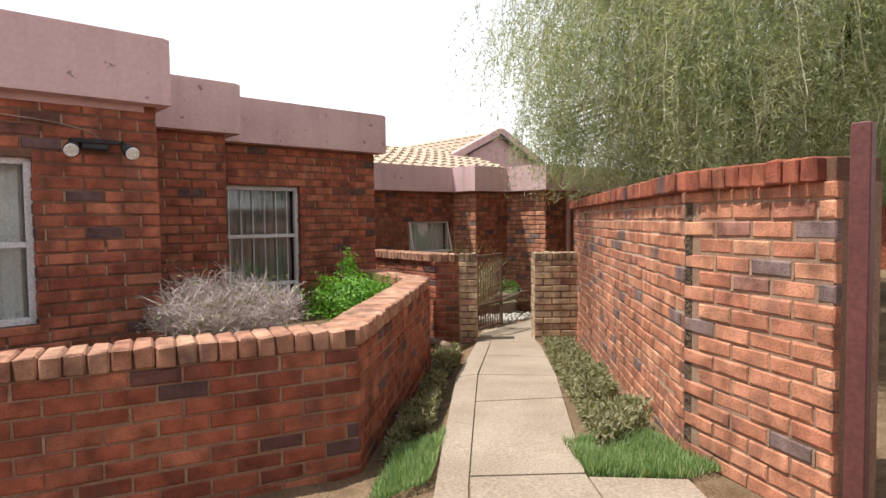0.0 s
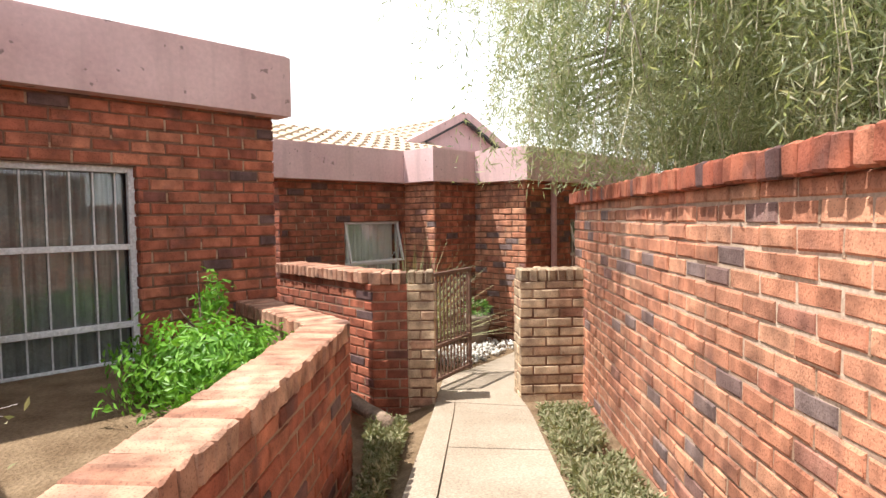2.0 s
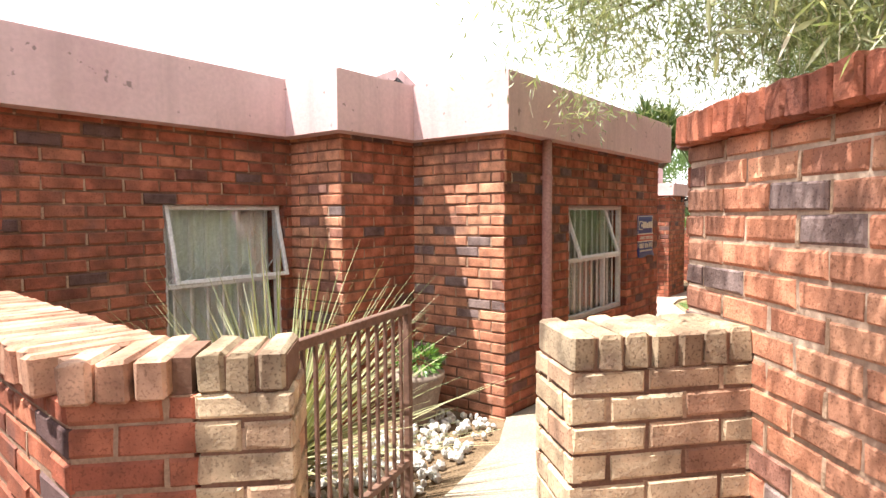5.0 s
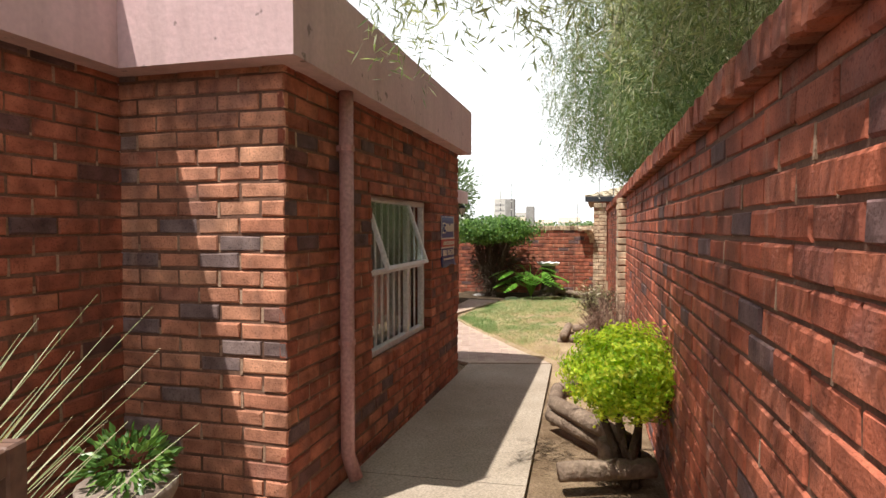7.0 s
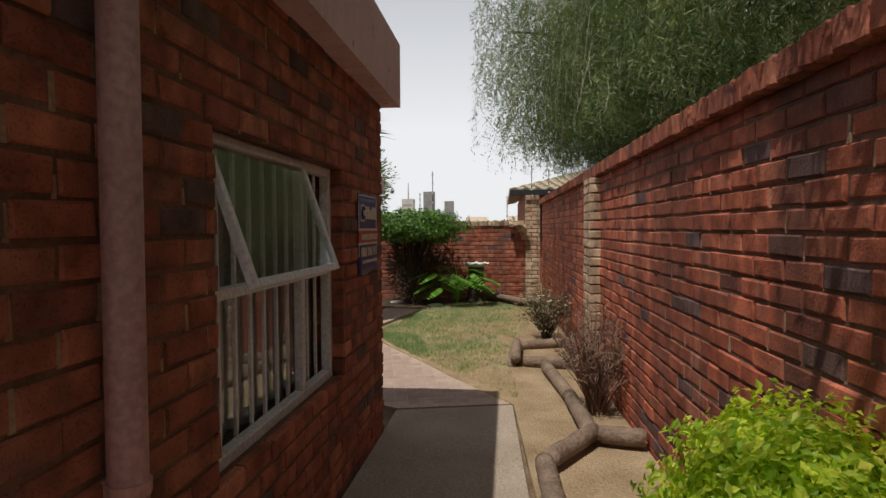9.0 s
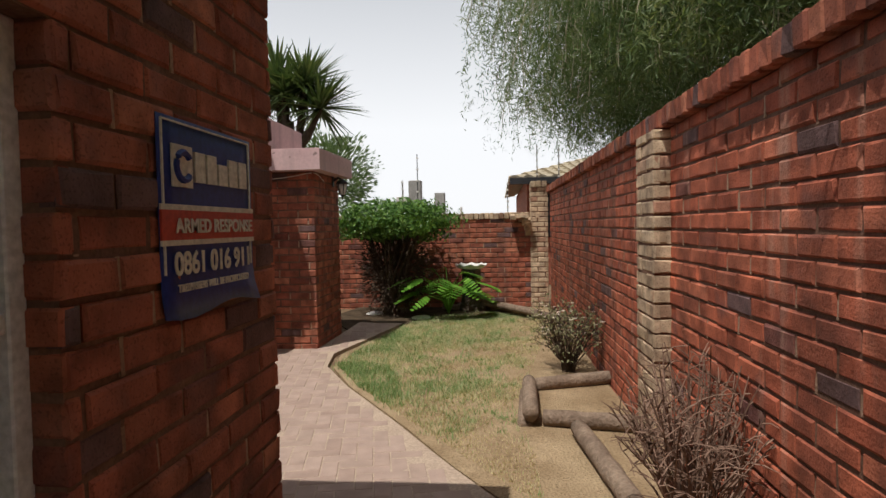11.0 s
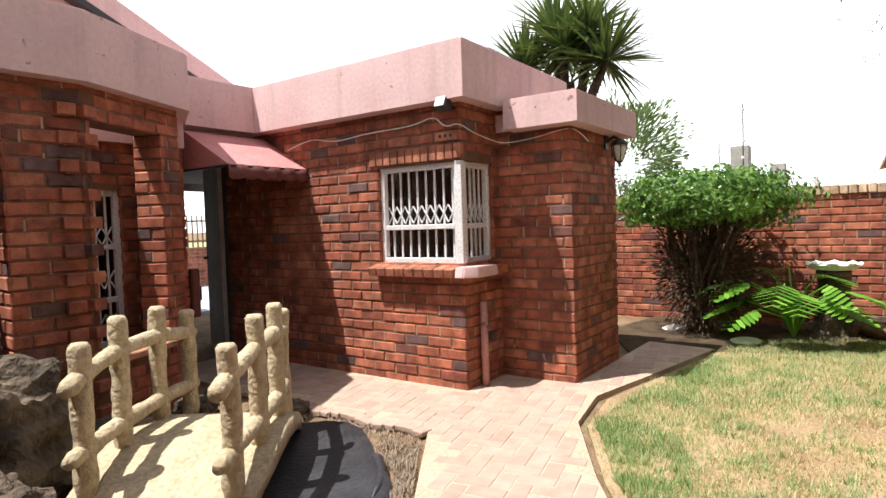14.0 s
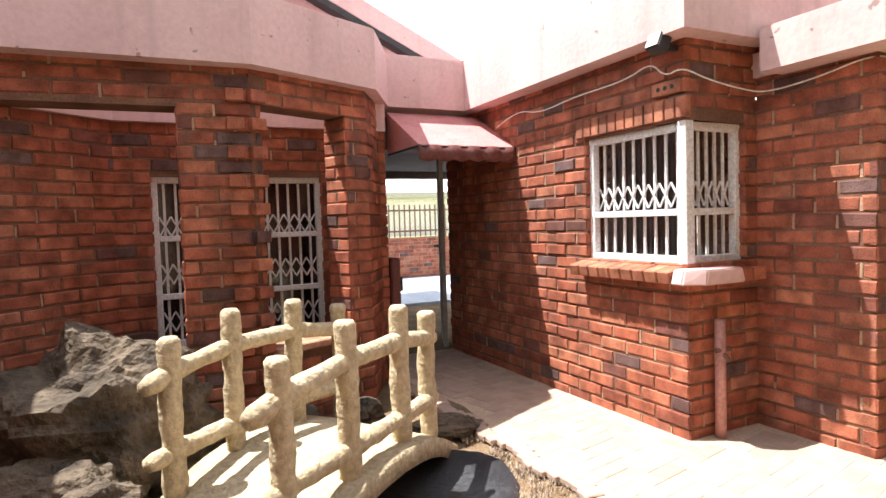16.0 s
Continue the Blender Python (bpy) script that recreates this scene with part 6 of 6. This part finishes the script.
blades("straw", [(13.9, 8.62), (15.15, 9.45), (15.1, 10.6), (15.0, 10.5), (14.95, 9.9), (14.6, 9.2), (14.2, 8.95)], 9000, "dry straw litter on bare soil", 64, 0.02, -0.3, TWIG)


# ---------------------------------------------------------------- trees
def pepper_tree(x, y, z, trunk_top, crown, label, seed, strands, leaf=PEPPER, holes=0.0, boughs=()):
    """A weeping tree: trunk, limbs, and hanging strands of narrow leaves."""
    t = thing("pepper_tree", pose(x, y, z), label, "tree")
    g = random.Random(seed)
    bm = bmesh.new()
    add_tube(bm, [(0, 0, -0.2), (0.1, 0.05, 0.8), (0.05, 0.15, trunk_top - z)], [0.32, 0.26, 0.22], 10, 0.06, g)
    part("trunk", bm, BARK, t, "", True)
    (cx, cy, cz), (rx, ry, rz) = crown
    tips = []
    for i in range(16):
        a = 2 * math.pi * (i + g.uniform(-0.45, 0.45)) / 16
        r = g.uniform(0.35, 0.9)
        e = Vector((cx - x + math.cos(a) * rx * r, cy - y + math.sin(a) * ry * r, cz - z + rz * g.uniform(-0.1, 0.85) * (1 - 0.5 * r * r)))
        s = Vector((0.05, 0.15, trunk_top - z - 0.1))
        bmk = bmesh.new()
        m = s.lerp(e, 0.5) + Vector((g.uniform(-0.7, 0.7), g.uniform(-0.7, 0.7), g.uniform(0.2, 0.9)))
        add_tube(bmk, [s, s.lerp(m, 0.5) + Vector((0, 0, 0.1)), m, m.lerp(e, 0.5) + Vector((0, 0, 0.08)), e], [0.11, 0.08, 0.055, 0.034, 0.012], 6)
        part("limb", bmk, BARK, t, "", True)
        tips += [m.lerp(e, q) for q in (0.3, 0.6, 1.0)]
    ng = np.random.default_rng(seed)
    pts, dirs, hang = [], [], []
    made = 0
    while made < strands:
        d = ng.normal(0, 1, 3)
        d /= np.linalg.norm(d)
        if d[2] < -0.9:
            continue
        k = 1 + 0.30 * noise.noise(Vector(d * 2.4) + Vector((seed, 0, 0))) + 0.14 * noise.noise(Vector(d * 6.5))
        r = ng.uniform(0.45, 1.0) ** 0.6 * k
        if noise.noise(Vector(d * 4.0) * r + Vector((0, seed, 0))) < -0.32 + holes:
            continue
        p = np.array([cx, cy, cz]) + d * r * np.array([rx, ry, rz])
        if made % 3 == 0:
            flat = d[:2] / (np.linalg.norm(d[:2]) + 1e-9) * ng.uniform(0.3, 0.92) * k
            p = np.array([cx + flat[0] * rx, cy + flat[1] * ry, ng.uniform(2.5, cz + 0.3)])
        if noise.noise(Vector(p * np.array([0.95, 0.95, 0.55])) + Vector((seed, 3.0, 0))) + 0.5 * noise.noise(Vector(p * 2.6)) < -0.24 + holes:
            continue
        made += 1
        out = np.array([d[0], d[1], 0]) * 0.35
        L = ng.uniform(0.35, 1.0)
        n = int(10 + 22 * L)
        q = np.linspace(0, 1, n)[:, None]
        sway = ng.normal(0, 0.10, 3) * np.array([1, 1, 0])
        line = p + out * L * (q - 0.4 * q ** 2) + sway * q - np.array([0, 0, 1]) * L * (q ** 1.7)
        line = line + ng.normal(0, 0.015, (n, 3))
        over = line[:, 1] > line[:, 0] * 0 + 5.55
        keep = line[:, 2] > np.where(over, 2.35 + 0.25 * ng.uniform(), 2.02)
        keep &= ~((line[:, 1] > 6.25) & (line[:, 0] > 8.2) & (line[:, 0] < 13.5)) & (line[:, 1] < 7.3)
        line = line[keep]
        if not len(line):
            continue
        n = len(line)
        if made % 5 == 1 and n > 6:
            hang.append(line[:: max(1, n // 4)])
        pts.append(line)
        side = ng.normal(0, 1, (n, 3)) * 0.8 + np.array([0, 0, -0.65])
        dirs.append(side)
    for x0, x1, y0, y1, z0, z1, count in boughs:
        for _ in range(count):
            p = ng.uniform((x0, y0, z0), (x1, y1, z1))
            if noise.noise(Vector(p * 1.6)) < -0.12:
                continue
            L = ng.uniform(0.25, 0.7)
            n = int(8 + 20 * L)
            q = np.linspace(0, 1, n)[:, None]
            line = p + ng.normal(0, 0.14, 3) * np.array([1, 1, 0]) * q - np.array([0, 0, 1]) * L * (q ** 1.6) + ng.normal(0, 0.014, (n, 3))
            line = line[line[:, 2] > np.where(line[:, 1] > 5.6, 2.30, 2.04)]
            if len(line):
                pts.append(line)
                dirs.append(ng.normal(0, 1, (len(line), 3)) * 0.8 + np.array([0, 0, -0.65]))
        for k in range(4):
            bmk = bmesh.new()
            e = Vector((x0 + (x1 - x0) * (k + 0.5) / 4 - x, y0 + (y1 - y0) * 0.8 - y, z1 - 0.1 - z))
            s = Vector((0.05, 0.15, trunk_top - z))
            add_tube(bmk, [s, s.lerp(e, 0.4) + Vector((0, 0, 0.5)), s.lerp(e, 0.75) + Vector((0, 0, 0.4)), e], [0.07, 0.05, 0.03, 0.008], 6)
            part("limb", bmk, BARK, t, "", True)
    leaf_cloud("crown", np.concatenate(pts), np.concatenate(dirs), 0.080, 0.0105, leaf, seed, t, 0.1, 0.25)
    verts, faces = [], []
    for line in hang:
        w = ng.uniform(0.0016, 0.0036)
        for q0, q1 in zip(line, line[1:]):
            o = len(verts)
            for q in (q0, q1):
                verts += [tuple(q + np.array([w * math.cos(k), w * math.sin(k), 0])) for k in (0.0, 2.09, 4.19)]
            faces += [(o + k, o + (k + 1) % 3, o + 3 + (k + 1) % 3, o + 3 + k) for k in range(3)]
    tw = mesh_object("twig_spray", verts, faces, PALE_TWIG, None, "thin pale drooping twigs", "stuff")
    tw.parent = t
    tw.matrix_parent_inverse = t.matrix_world.inverted()
    q, d = lumpy_points(30000, (cx, cy, cz + 0.1), (rx * 0.86, ry * 0.84, rz * 0.86), seed + 5, 0.25, lumps=0.32, freq=2.6)
    ok = (q[:, 2] > 2.3) & (q[:, 1] < 5.5)
    leaf_cloud("inner_foliage", q[ok], d[ok] * 0.4 + np.array([0, 0, -0.5]), 0.13, 0.020, leaf, seed + 6, t, 0.1, 0.5, "shaded inner foliage")
    for i in range(46):
        a = g.uniform(0, 6.28)
        q = g.uniform(0.5, 0.95)
        s = Vector((cx - x + math.cos(a) * rx * q, cy - y + math.sin(a) * ry * q, cz - z + g.uniform(-0.9, 0.9)))
        if s.y + y > 5.6:
            continue
        bmk = bmesh.new()
        for _ in range(5):
            e = s + Vector((g.uniform(-0.35, 0.35), g.uniform(-0.35, 0.35), -g.uniform(0.3, 0.9)))
            add_tube(bmk, [s, s.lerp(e, 0.35) + Vector((0, 0, 0.10)), s.lerp(e, 0.7) + Vector((0, 0, 0.06)), e], [0.009, 0.007, 0.005, 0.002], 4)
        part("dead_twig", bmk, GREY_TWIG, t, "bare pale dead twigs", True)
    return t


pepper_tree(8.6, 3.4, 0.2, 2.5, ((8.3, 3.80, 4.1), (3.9, 3.0, 2.4)), "large weeping pepper tree behind the brick wall", 71, 15500, DRY_PEPPER, -0.05, ((6.9, 8.1, 5.9, 6.9, 2.75, 3.4, 420), (8.0, 9.2, 6.0, 7.45, 2.6, 3.2, 300)))
pepper_tree(16.8, 2.9, 0.0, 2.6, ((16.4, 3.75, 4.3), (4.5, 3.4, 2.5)), "weeping pepper tree leaning over the boundary wall", 72, 16000, PEPPER, -0.08, ((9.6, 14.0, 4.6, 6.1, 2.5, 4.3, 2600), (13.6, 18.5, 4.6, 6.1, 2.5, 4.6, 3600)))

yucca = thing("yucca", pose(20.9, 10.85, 0.40), "tall yucca with heads of dark sword leaves", "tree")
bm = bmesh.new()
add_tube(bm, [(0, 0, 0), (0.05, 0, 1.6), (0, 0, 3.0)], [0.16, 0.13, 0.11], 9, 0.06, random.Random(3))
part("trunk", bm, BARK, yucca, "", True)
g = random.Random(81)
for hx, hy, hz in ((0, 0.05, 3.5), (0.1, 0.75, 3.35), (-0.1, -0.65, 3.2), (0.3, 0.3, 3.85), (0.0, -0.35, 3.65)):
    verts, faces = [], []
    for _ in range(150):
        a, el = g.uniform(0, 6.28), radians(g.triangular(-55, 88, 20))
        L = g.uniform(0.70, 1.0)
        d = Vector((math.cos(a) * math.cos(el), math.sin(a) * math.cos(el), math.sin(el)))
        s = d.cross(Vector((0, 0, 1))).normalized() * 0.030
        b = Vector((hx, hy, hz)) + d * 0.04
        n = len(verts)
        for q in (0, 0.4, 0.75, 1.0):
            c = b + d * L * q - Vector((0, 0, 0.10 * q * q))
            w = math.sin(math.pi * (0.25 + 0.72 * q)) if q < 1 else 0.05
            verts += [c + s * w, c + Vector((0, 0, -0.012 * w)), c - s * w]
        for k in range(3):
            o = n + 3 * k
            faces += [(o, o + 1, o + 4, o + 3), (o + 1, o + 2, o + 5, o + 4)]
    mesh_object("leaf_head", verts, faces, SWORD, yucca)
    bm = bmesh.new()
    add_tube(bm, [(0, 0, 2.3), (hx * 0.6, hy * 0.6, 2.7), (hx, hy, hz)], [0.09, 0.08, 0.06], 7)
    part("limb", bm, BARK, yucca, "", True)

far_tree = thing("far_tree", pose(26, 11.6, 0), "pale green tree beyond the back wall", "tree")
bm = bmesh.new()
add_tube(bm, [(0, 0, 0), (0, 0, 1.5)], [0.2, 0.15], 8)
part("trunk", bm, BARK, far_tree)
p, d = lumpy_points(7000, (26, 11.6, 2.5), (1.2, 1.15, 1.5), 91, 0.5, lumps=0.45)
leaf_cloud("crown", p, d, 0.16, 0.05, FAR_LEAF, 91, far_tree)


# ---------------------------------------------------------------- tiled roofs
def tiled_roof(name, a, b, c, d, material, label, tw=0.30, th=0.36):
    """Rows of rolled tiles on a slope: a-b along the eaves, d-c along the ridge."""
    a, b, c, d = (Vector(v) for v in (a, b, c, d))
    nrm = (b - a).cross(d - a).normalized()
    if nrm.z < 0:
        nrm = -nrm
    nu, nv = max(2, int((b - a).length / tw)), max(2, int((d - a).length / th))
    verts, faces = [], []
    prof = [(0.0, 0.0), (0.15, 0.035), (0.35, 0.05), (0.55, 0.035), (0.7, 0.0), (1.0, 0.0)]
    for j in range(nv):
        for i in range(nu):
            n = len(verts)
            for v, lift in ((j / nv, 0.045), ((j + 1.05) / nv, 0.0)):
                v = min(v, 1)
                for pu, h in prof:
                    u = (i + pu) / nu
                    q = (a + (b - a) * u) * (1 - v) + (d + (c - d) * u) * v
                    verts.append(q + nrm * (h + lift))
            k = len(prof)
            faces += [(n + s, n + s + 1, n + k + s + 1, n + k + s) for s in range(k - 1)]
            o = len(verts)
            for s, (pu, h) in enumerate(prof):
                verts.append(verts[n + s] - nrm * 0.05)
            faces += [(n + s + 1, n + s, o + s, o + s + 1) for s in range(k - 1)]
    return tagged(mesh_object(name, verts, faces, material, None, label), kind="structure")


tiled_roof("roof_tiled_1", (4.5, 11.0, 2.85), (12.2, 11.0, 2.85), (12.2, 13.9, 3.78), (5.5, 13.9, 3.78), TILE, "terracotta rolled-tile roof behind the parapet")
RIDGE = 4.42
tiled_roof("roof_tiled_2", (10.0, 13.25, 3.0), (10.0, 18.0, 3.0), (13.2, 18.0, RIDGE), (13.2, 13.25, RIDGE), TILE, "terracotta tiled slope of the gabled roof")
tiled_roof("roof_tiled_3", (17.0, 18.0, 2.72), (17.0, 13.25, 2.72), (13.2, 13.25, RIDGE), (13.2, 18.0, RIDGE), TILE, "terracotta tiled slope of the gabled roof")
bm = bmesh.new()
front = [(9.9, 13.30, 2.3), (17.0, 13.30, 2.3), (17.0, 13.30, 2.66), (13.2, 13.30, RIDGE - 0.05), (9.9, 13.30, 2.92)]
f0 = bm.faces.new([bm.verts.new(v) for v in front])
ext = bmesh.ops.extrude_face_region(bm, geom=[f0])
bmesh.ops.translate(bm, verts=[v for v in ext["geom"] if isinstance(v, bmesh.types.BMVert)], vec=(0, 0.2, 0))
tagged(part("wall_gable", bm, PINK, None, "pink plastered gable above the flat roofs"), kind="structure")
for x0, z0 in ((17.05, 2.68), (9.85, 2.90)):
    bm = bmesh.new()
    a, b = Vector((x0, 13.2, z0)), Vector((13.2, 13.2, RIDGE + 0.02))
    d = (b - a)
    m = Matrix.Translation(a) @ d.to_track_quat("X", "Z").to_matrix().to_4x4()
    add_box(bm, (0, -0.04, -0.16), (d.length, 0.10, -0.10), m)
    part_ob = tagged(part("trim_barge_dark", bm, BLACK, None, "thin dark barge line along the gable"), kind="structure")
    bm = bmesh.new()
    add_box(bm, (0, -0.07, -0.10), (d.length, 0.10, 0.10), m, 0.01)
    tagged(part("trim_barge", bm, PINK, None, "pink barge board along the gable"), kind="structure")

# neighbour's house behind the boundary wall
neighbour = thing("neighbour_house", pose(0, 0, 0), "brick neighbour house with a pale tiled roof", "house")
bm = bmesh.new()
add_box(bm, (24.0, 0.5, 0), (33.0, 6.3, 2.45))
part("wall", bm, RED, neighbour, "red brick wall")
r = tiled_roof("roof", (23.5, 6.7, 2.42), (23.5, 0.0, 2.42), (27.5, 0.5, 3.5), (27.5, 3.2, 3.5), PALE_TILE, "pale cream rolled-tile roof")
r.parent = neighbour
r2 = tiled_roof("roof", (34.0, 6.7, 2.42), (23.5, 6.7, 2.42), (27.5, 3.2, 3.5), (33.0, 3.2, 3.5), PALE_TILE, "pale cream rolled-tile roof")
r2.parent = neighbour
for o in (r, r2):
    del o["kind"]
box_part("gutter", (23.42, 0.0, 2.30), (23.55, 6.7, 2.44), BLACK, neighbour, "dark gutter board")
box_part("window", (23.96, 5.0, 1.1), (24.01, 5.9, 2.1), BLACK, neighbour, "dark window")


def pole(x, y, z0, z1, name, label, rods=0):
    ob = thing(name, pose(x, y, z0), label, "post")
    box_part("shaft", (-0.13, -0.13, 0), (0.13, 0.13, z1 - z0), POST_GREY, ob, "", 0.01)
    return ob


pole(22.5, 8.70, 0, 2.36, "concrete_post", "grey concrete post beyond the back wall")
pole(25.5, 8.48, 0, 2.26, "concrete_post", "grey concrete post beyond the back wall")
for x, y, z0, z1 in ((20.3, 8.35, 1.58, 2.65), (20.3, 8.62, 1.58, 2.2), (20.3, 6.8, 1.58, 2.12), (20.25, 6.3, 2.1, 2.75), (19.6, 6.0, 2.02, 2.6), (20.3, 7.6, 1.58, 1.7)):
    st = thing("electric_fence_rod", pose(x, y, z0), "thin rod with insulators for an electric fence", "fence rod", "electric fence rods")
    bm = bmesh.new()
    add_tube(bm, [(0, 0, 0), (0, 0, z1 - z0)], [0.008] * 2, 5)
    part("rod", bm, BLACK, st)
    for k in range(5):
        zz = (z1 - z0) * (0.2 + 0.18 * k)
        bm = bmesh.new()
        add_tube(bm, [(0, 0, zz), (0, 0, zz + 0.03)], [0.02] * 2, 6)
        part("insulator", bm, WHITE, st)

# distance: two towers and a low skyline of trees and houses
for x, y, w, h in ((260, 47.5, 5.0, 14.0), (275, 40.5, 4.5, 8.5)):
    tw = thing("far_tower", pose(x, y, 0), "pale high-rise tower on the horizon", "tower")
    box_part("shaft", (-w / 2, -w / 2, 0), (w / 2, w / 2, h), FAR_WALL, tw, "", 0.1)
    for k in range(int(h / 2.4)):
        box_part("window_band", (-w / 2 - 0.05, -w / 2 + 0.5, 1.2 + 2.4 * k), (-w / 2 + 0.1, w / 2 - 0.5, 2.1 + 2.4 * k), POST_GREY, tw, "", 0.0)
    if h > 10:
        bm = bmesh.new()
        add_tube(bm, [(0, 0, h), (0, 0, h + 7)], [0.35, 0.12], 5)
        part("mast", bm, POST_GREY, tw)
g = random.Random(95)
for i in range(30):
    x, y = g.uniform(170, 240), g.uniform(-30, 120)
    w, h = g.uniform(4, 9), g.uniform(2.0, 3.4)
    hs = thing("far_house", pose(x, y, 0), "small pale far-off house", "house", "far houses")
    box_part("wall", (-w / 2, -w / 2, 0), (w / 2, w / 2, h), FAR_WALL, hs, "", 0.0)
    bm = bmesh.new()
    v = [bm.verts.new(q) for q in ((-w / 2, -w / 2, h), (w / 2, -w / 2, h), (w / 2, w / 2, h), (-w / 2, w / 2, h), (0, -w / 2, h + 1.6), (0, w / 2, h + 1.6))]
    for q in ((0, 1, 4), (2, 3, 5), (1, 2, 5, 4), (3, 0, 4, 5)):
        bm.faces.new([v[k] for k in q])
    part("roof", bm, TILE, hs)
pts, dirs = [], []
for i in range(90):
    c = (g.uniform(150, 250), g.uniform(-50, 130), g.uniform(0.6, 1.6))
    q, d = lumpy_points(90, c, (g.uniform(3, 6), g.uniform(4, 8), g.uniform(1.0, 2.4)), i, 0.3)
    pts.append(q)
    dirs.append(d)
woods = leaf_cloud("far_woods", np.concatenate(pts), np.concatenate(dirs), 1.3, 0.9, FAR_LEAF, 96)
tagged(woods, "hazy green treetops on the horizon", "trees", kind="stuff")

# beyond the passage: paved yard, low wall with a palisade fence, grass
ground_patch("yard_paving", [(14.5, 15.9), (21.0, 15.9), (21.0, 20.0), (14.5, 20.0)], 0.02, BLUE_TILE, "pale blue-grey paved yard in full sun", 0.05)
brick_wall("wall_yard", (14.5, 20.0), (24.0, 20.0), -0.1, 0.95, 0.22, label="low red brick wall of the yard")
fence = thing("palisade_fence", pose(14.5, 20.1, 0.95), "dark steel palisade fence on the low wall", "fence")
for i in range(70):
    box_part("pale", (0.13 * i, 0, 0), (0.13 * i + 0.03, 0.02, 0.75), GATE_PAINT, fence, "", 0.0)
for z in (0.12, 0.6):
    box_part("rail", (0, 0.02, z), (9.4, 0.045, z + 0.04), GATE_PAINT, fence, "", 0.0)
verge = ground_patch("verge", [(5, 20.4), (60, 20.4), (60, 70), (5, 70)], 0.03, speckled("dry_verge_grass", (0.30, 0.36, 0.12), (0.44, 0.42, 0.20), 0.5, 12, 0.95, 0.5), "sunlit grass verge beyond the fence", 0.0)
shed = thing("far_building", pose(33, 62, 0), "pale low building across the verge", "house")
box_part("wall", (-7, -3, 0), (7, 3, 3.6), FAR_WALL, shed, "", 0.0)
box_part("roof", (-7.5, -3.5, 3.6), (7.5, 3.5, 4.1), POST_GREY, shed, "", 0.0)


# ---------------------------------------------------------------- paving bricks, herringbone
PW = 0.100
bm = bmesh.new()
add_box(bm, (0, 0, -0.02), (2 * PW - 0.006, PW - 0.006, 0.0), None, 0.004)
PAVER_MESH = bpy.data.meshes.new("paving_brick")
bm.to_mesh(PAVER_MESH)
bm.free()
PAVER_MESH.materials.append(PAVER)
rot = pose(13.0, 7.0, 0, 0, 0, 12)
g = random.Random(99)
made = 0
verts, faces = [], []
base_v = [Vector(v.co) for v in PAVER_MESH.vertices]
base_f = [tuple(q.vertices) for q in PAVER_MESH.polygons]
for i in range(-20, 75):
    for j in range(-40, 70):
        k = (i - j) % 4
        if k == 0:
            loc = pose(i * PW, j * PW, 0)
            c = (i * PW + PW, j * PW + PW / 2)
        elif k == 2:
            loc = pose(i * PW + PW, (j - 1) * PW, 0, 0, 0, 90)
            c = (i * PW + PW / 2, j * PW)
        else:
            continue
        w = rot @ Vector((*c, 0))
        rim = [rot @ loc @ Vector((px, py, 0)) for px in (0, 2 * PW) for py in (0, PW)]
        if not all(inside(q.x, q.y, COURT) for q in rim):
            continue
        z = ground_z(w.x, w.y) + 0.022 + g.uniform(-0.002, 0.002)
        m = Matrix.Translation((0, 0, z)) @ rot @ loc
        if made < 290 and 13.0 < w.x < 16.0 and w.y < 9.7:
            made += 1
            piece("paving_brick", PAVER_MESH, m, court_bed)
        else:
            n = len(verts)
            verts += [m @ v for v in base_v]
            faces += [tuple(q + n for q in f) for f in base_f]
if verts:
    mesh_object("paving_bricks", verts, faces, PAVER, court_bed, "buff brick pavers in herringbone", "stuff")

# columns of projecting bricks on the colonnade
for mm, xs_, host in ((facing(C0, C1), (1.63,), "wall_colonnade_1"), (facing(C1, C2), (0.035,), "wall_colonnade_2")):
    for q, x in enumerate(xs_):
        for k in range(2, 25, 2):
            bm = bmesh.new()
            add_box(bm, (x - 0.05, -0.055, (k + q) * COURSE), (x + 0.05, 0.02, (k + q) * COURSE + BRICK_H), mm, 0.004)
            part("projecting_brick", bm, RED, bpy.data.objects[host])

# ---------------------------------------------------------------- brickwork, laid last
for args in LATE:
    lay_bricks(*args)
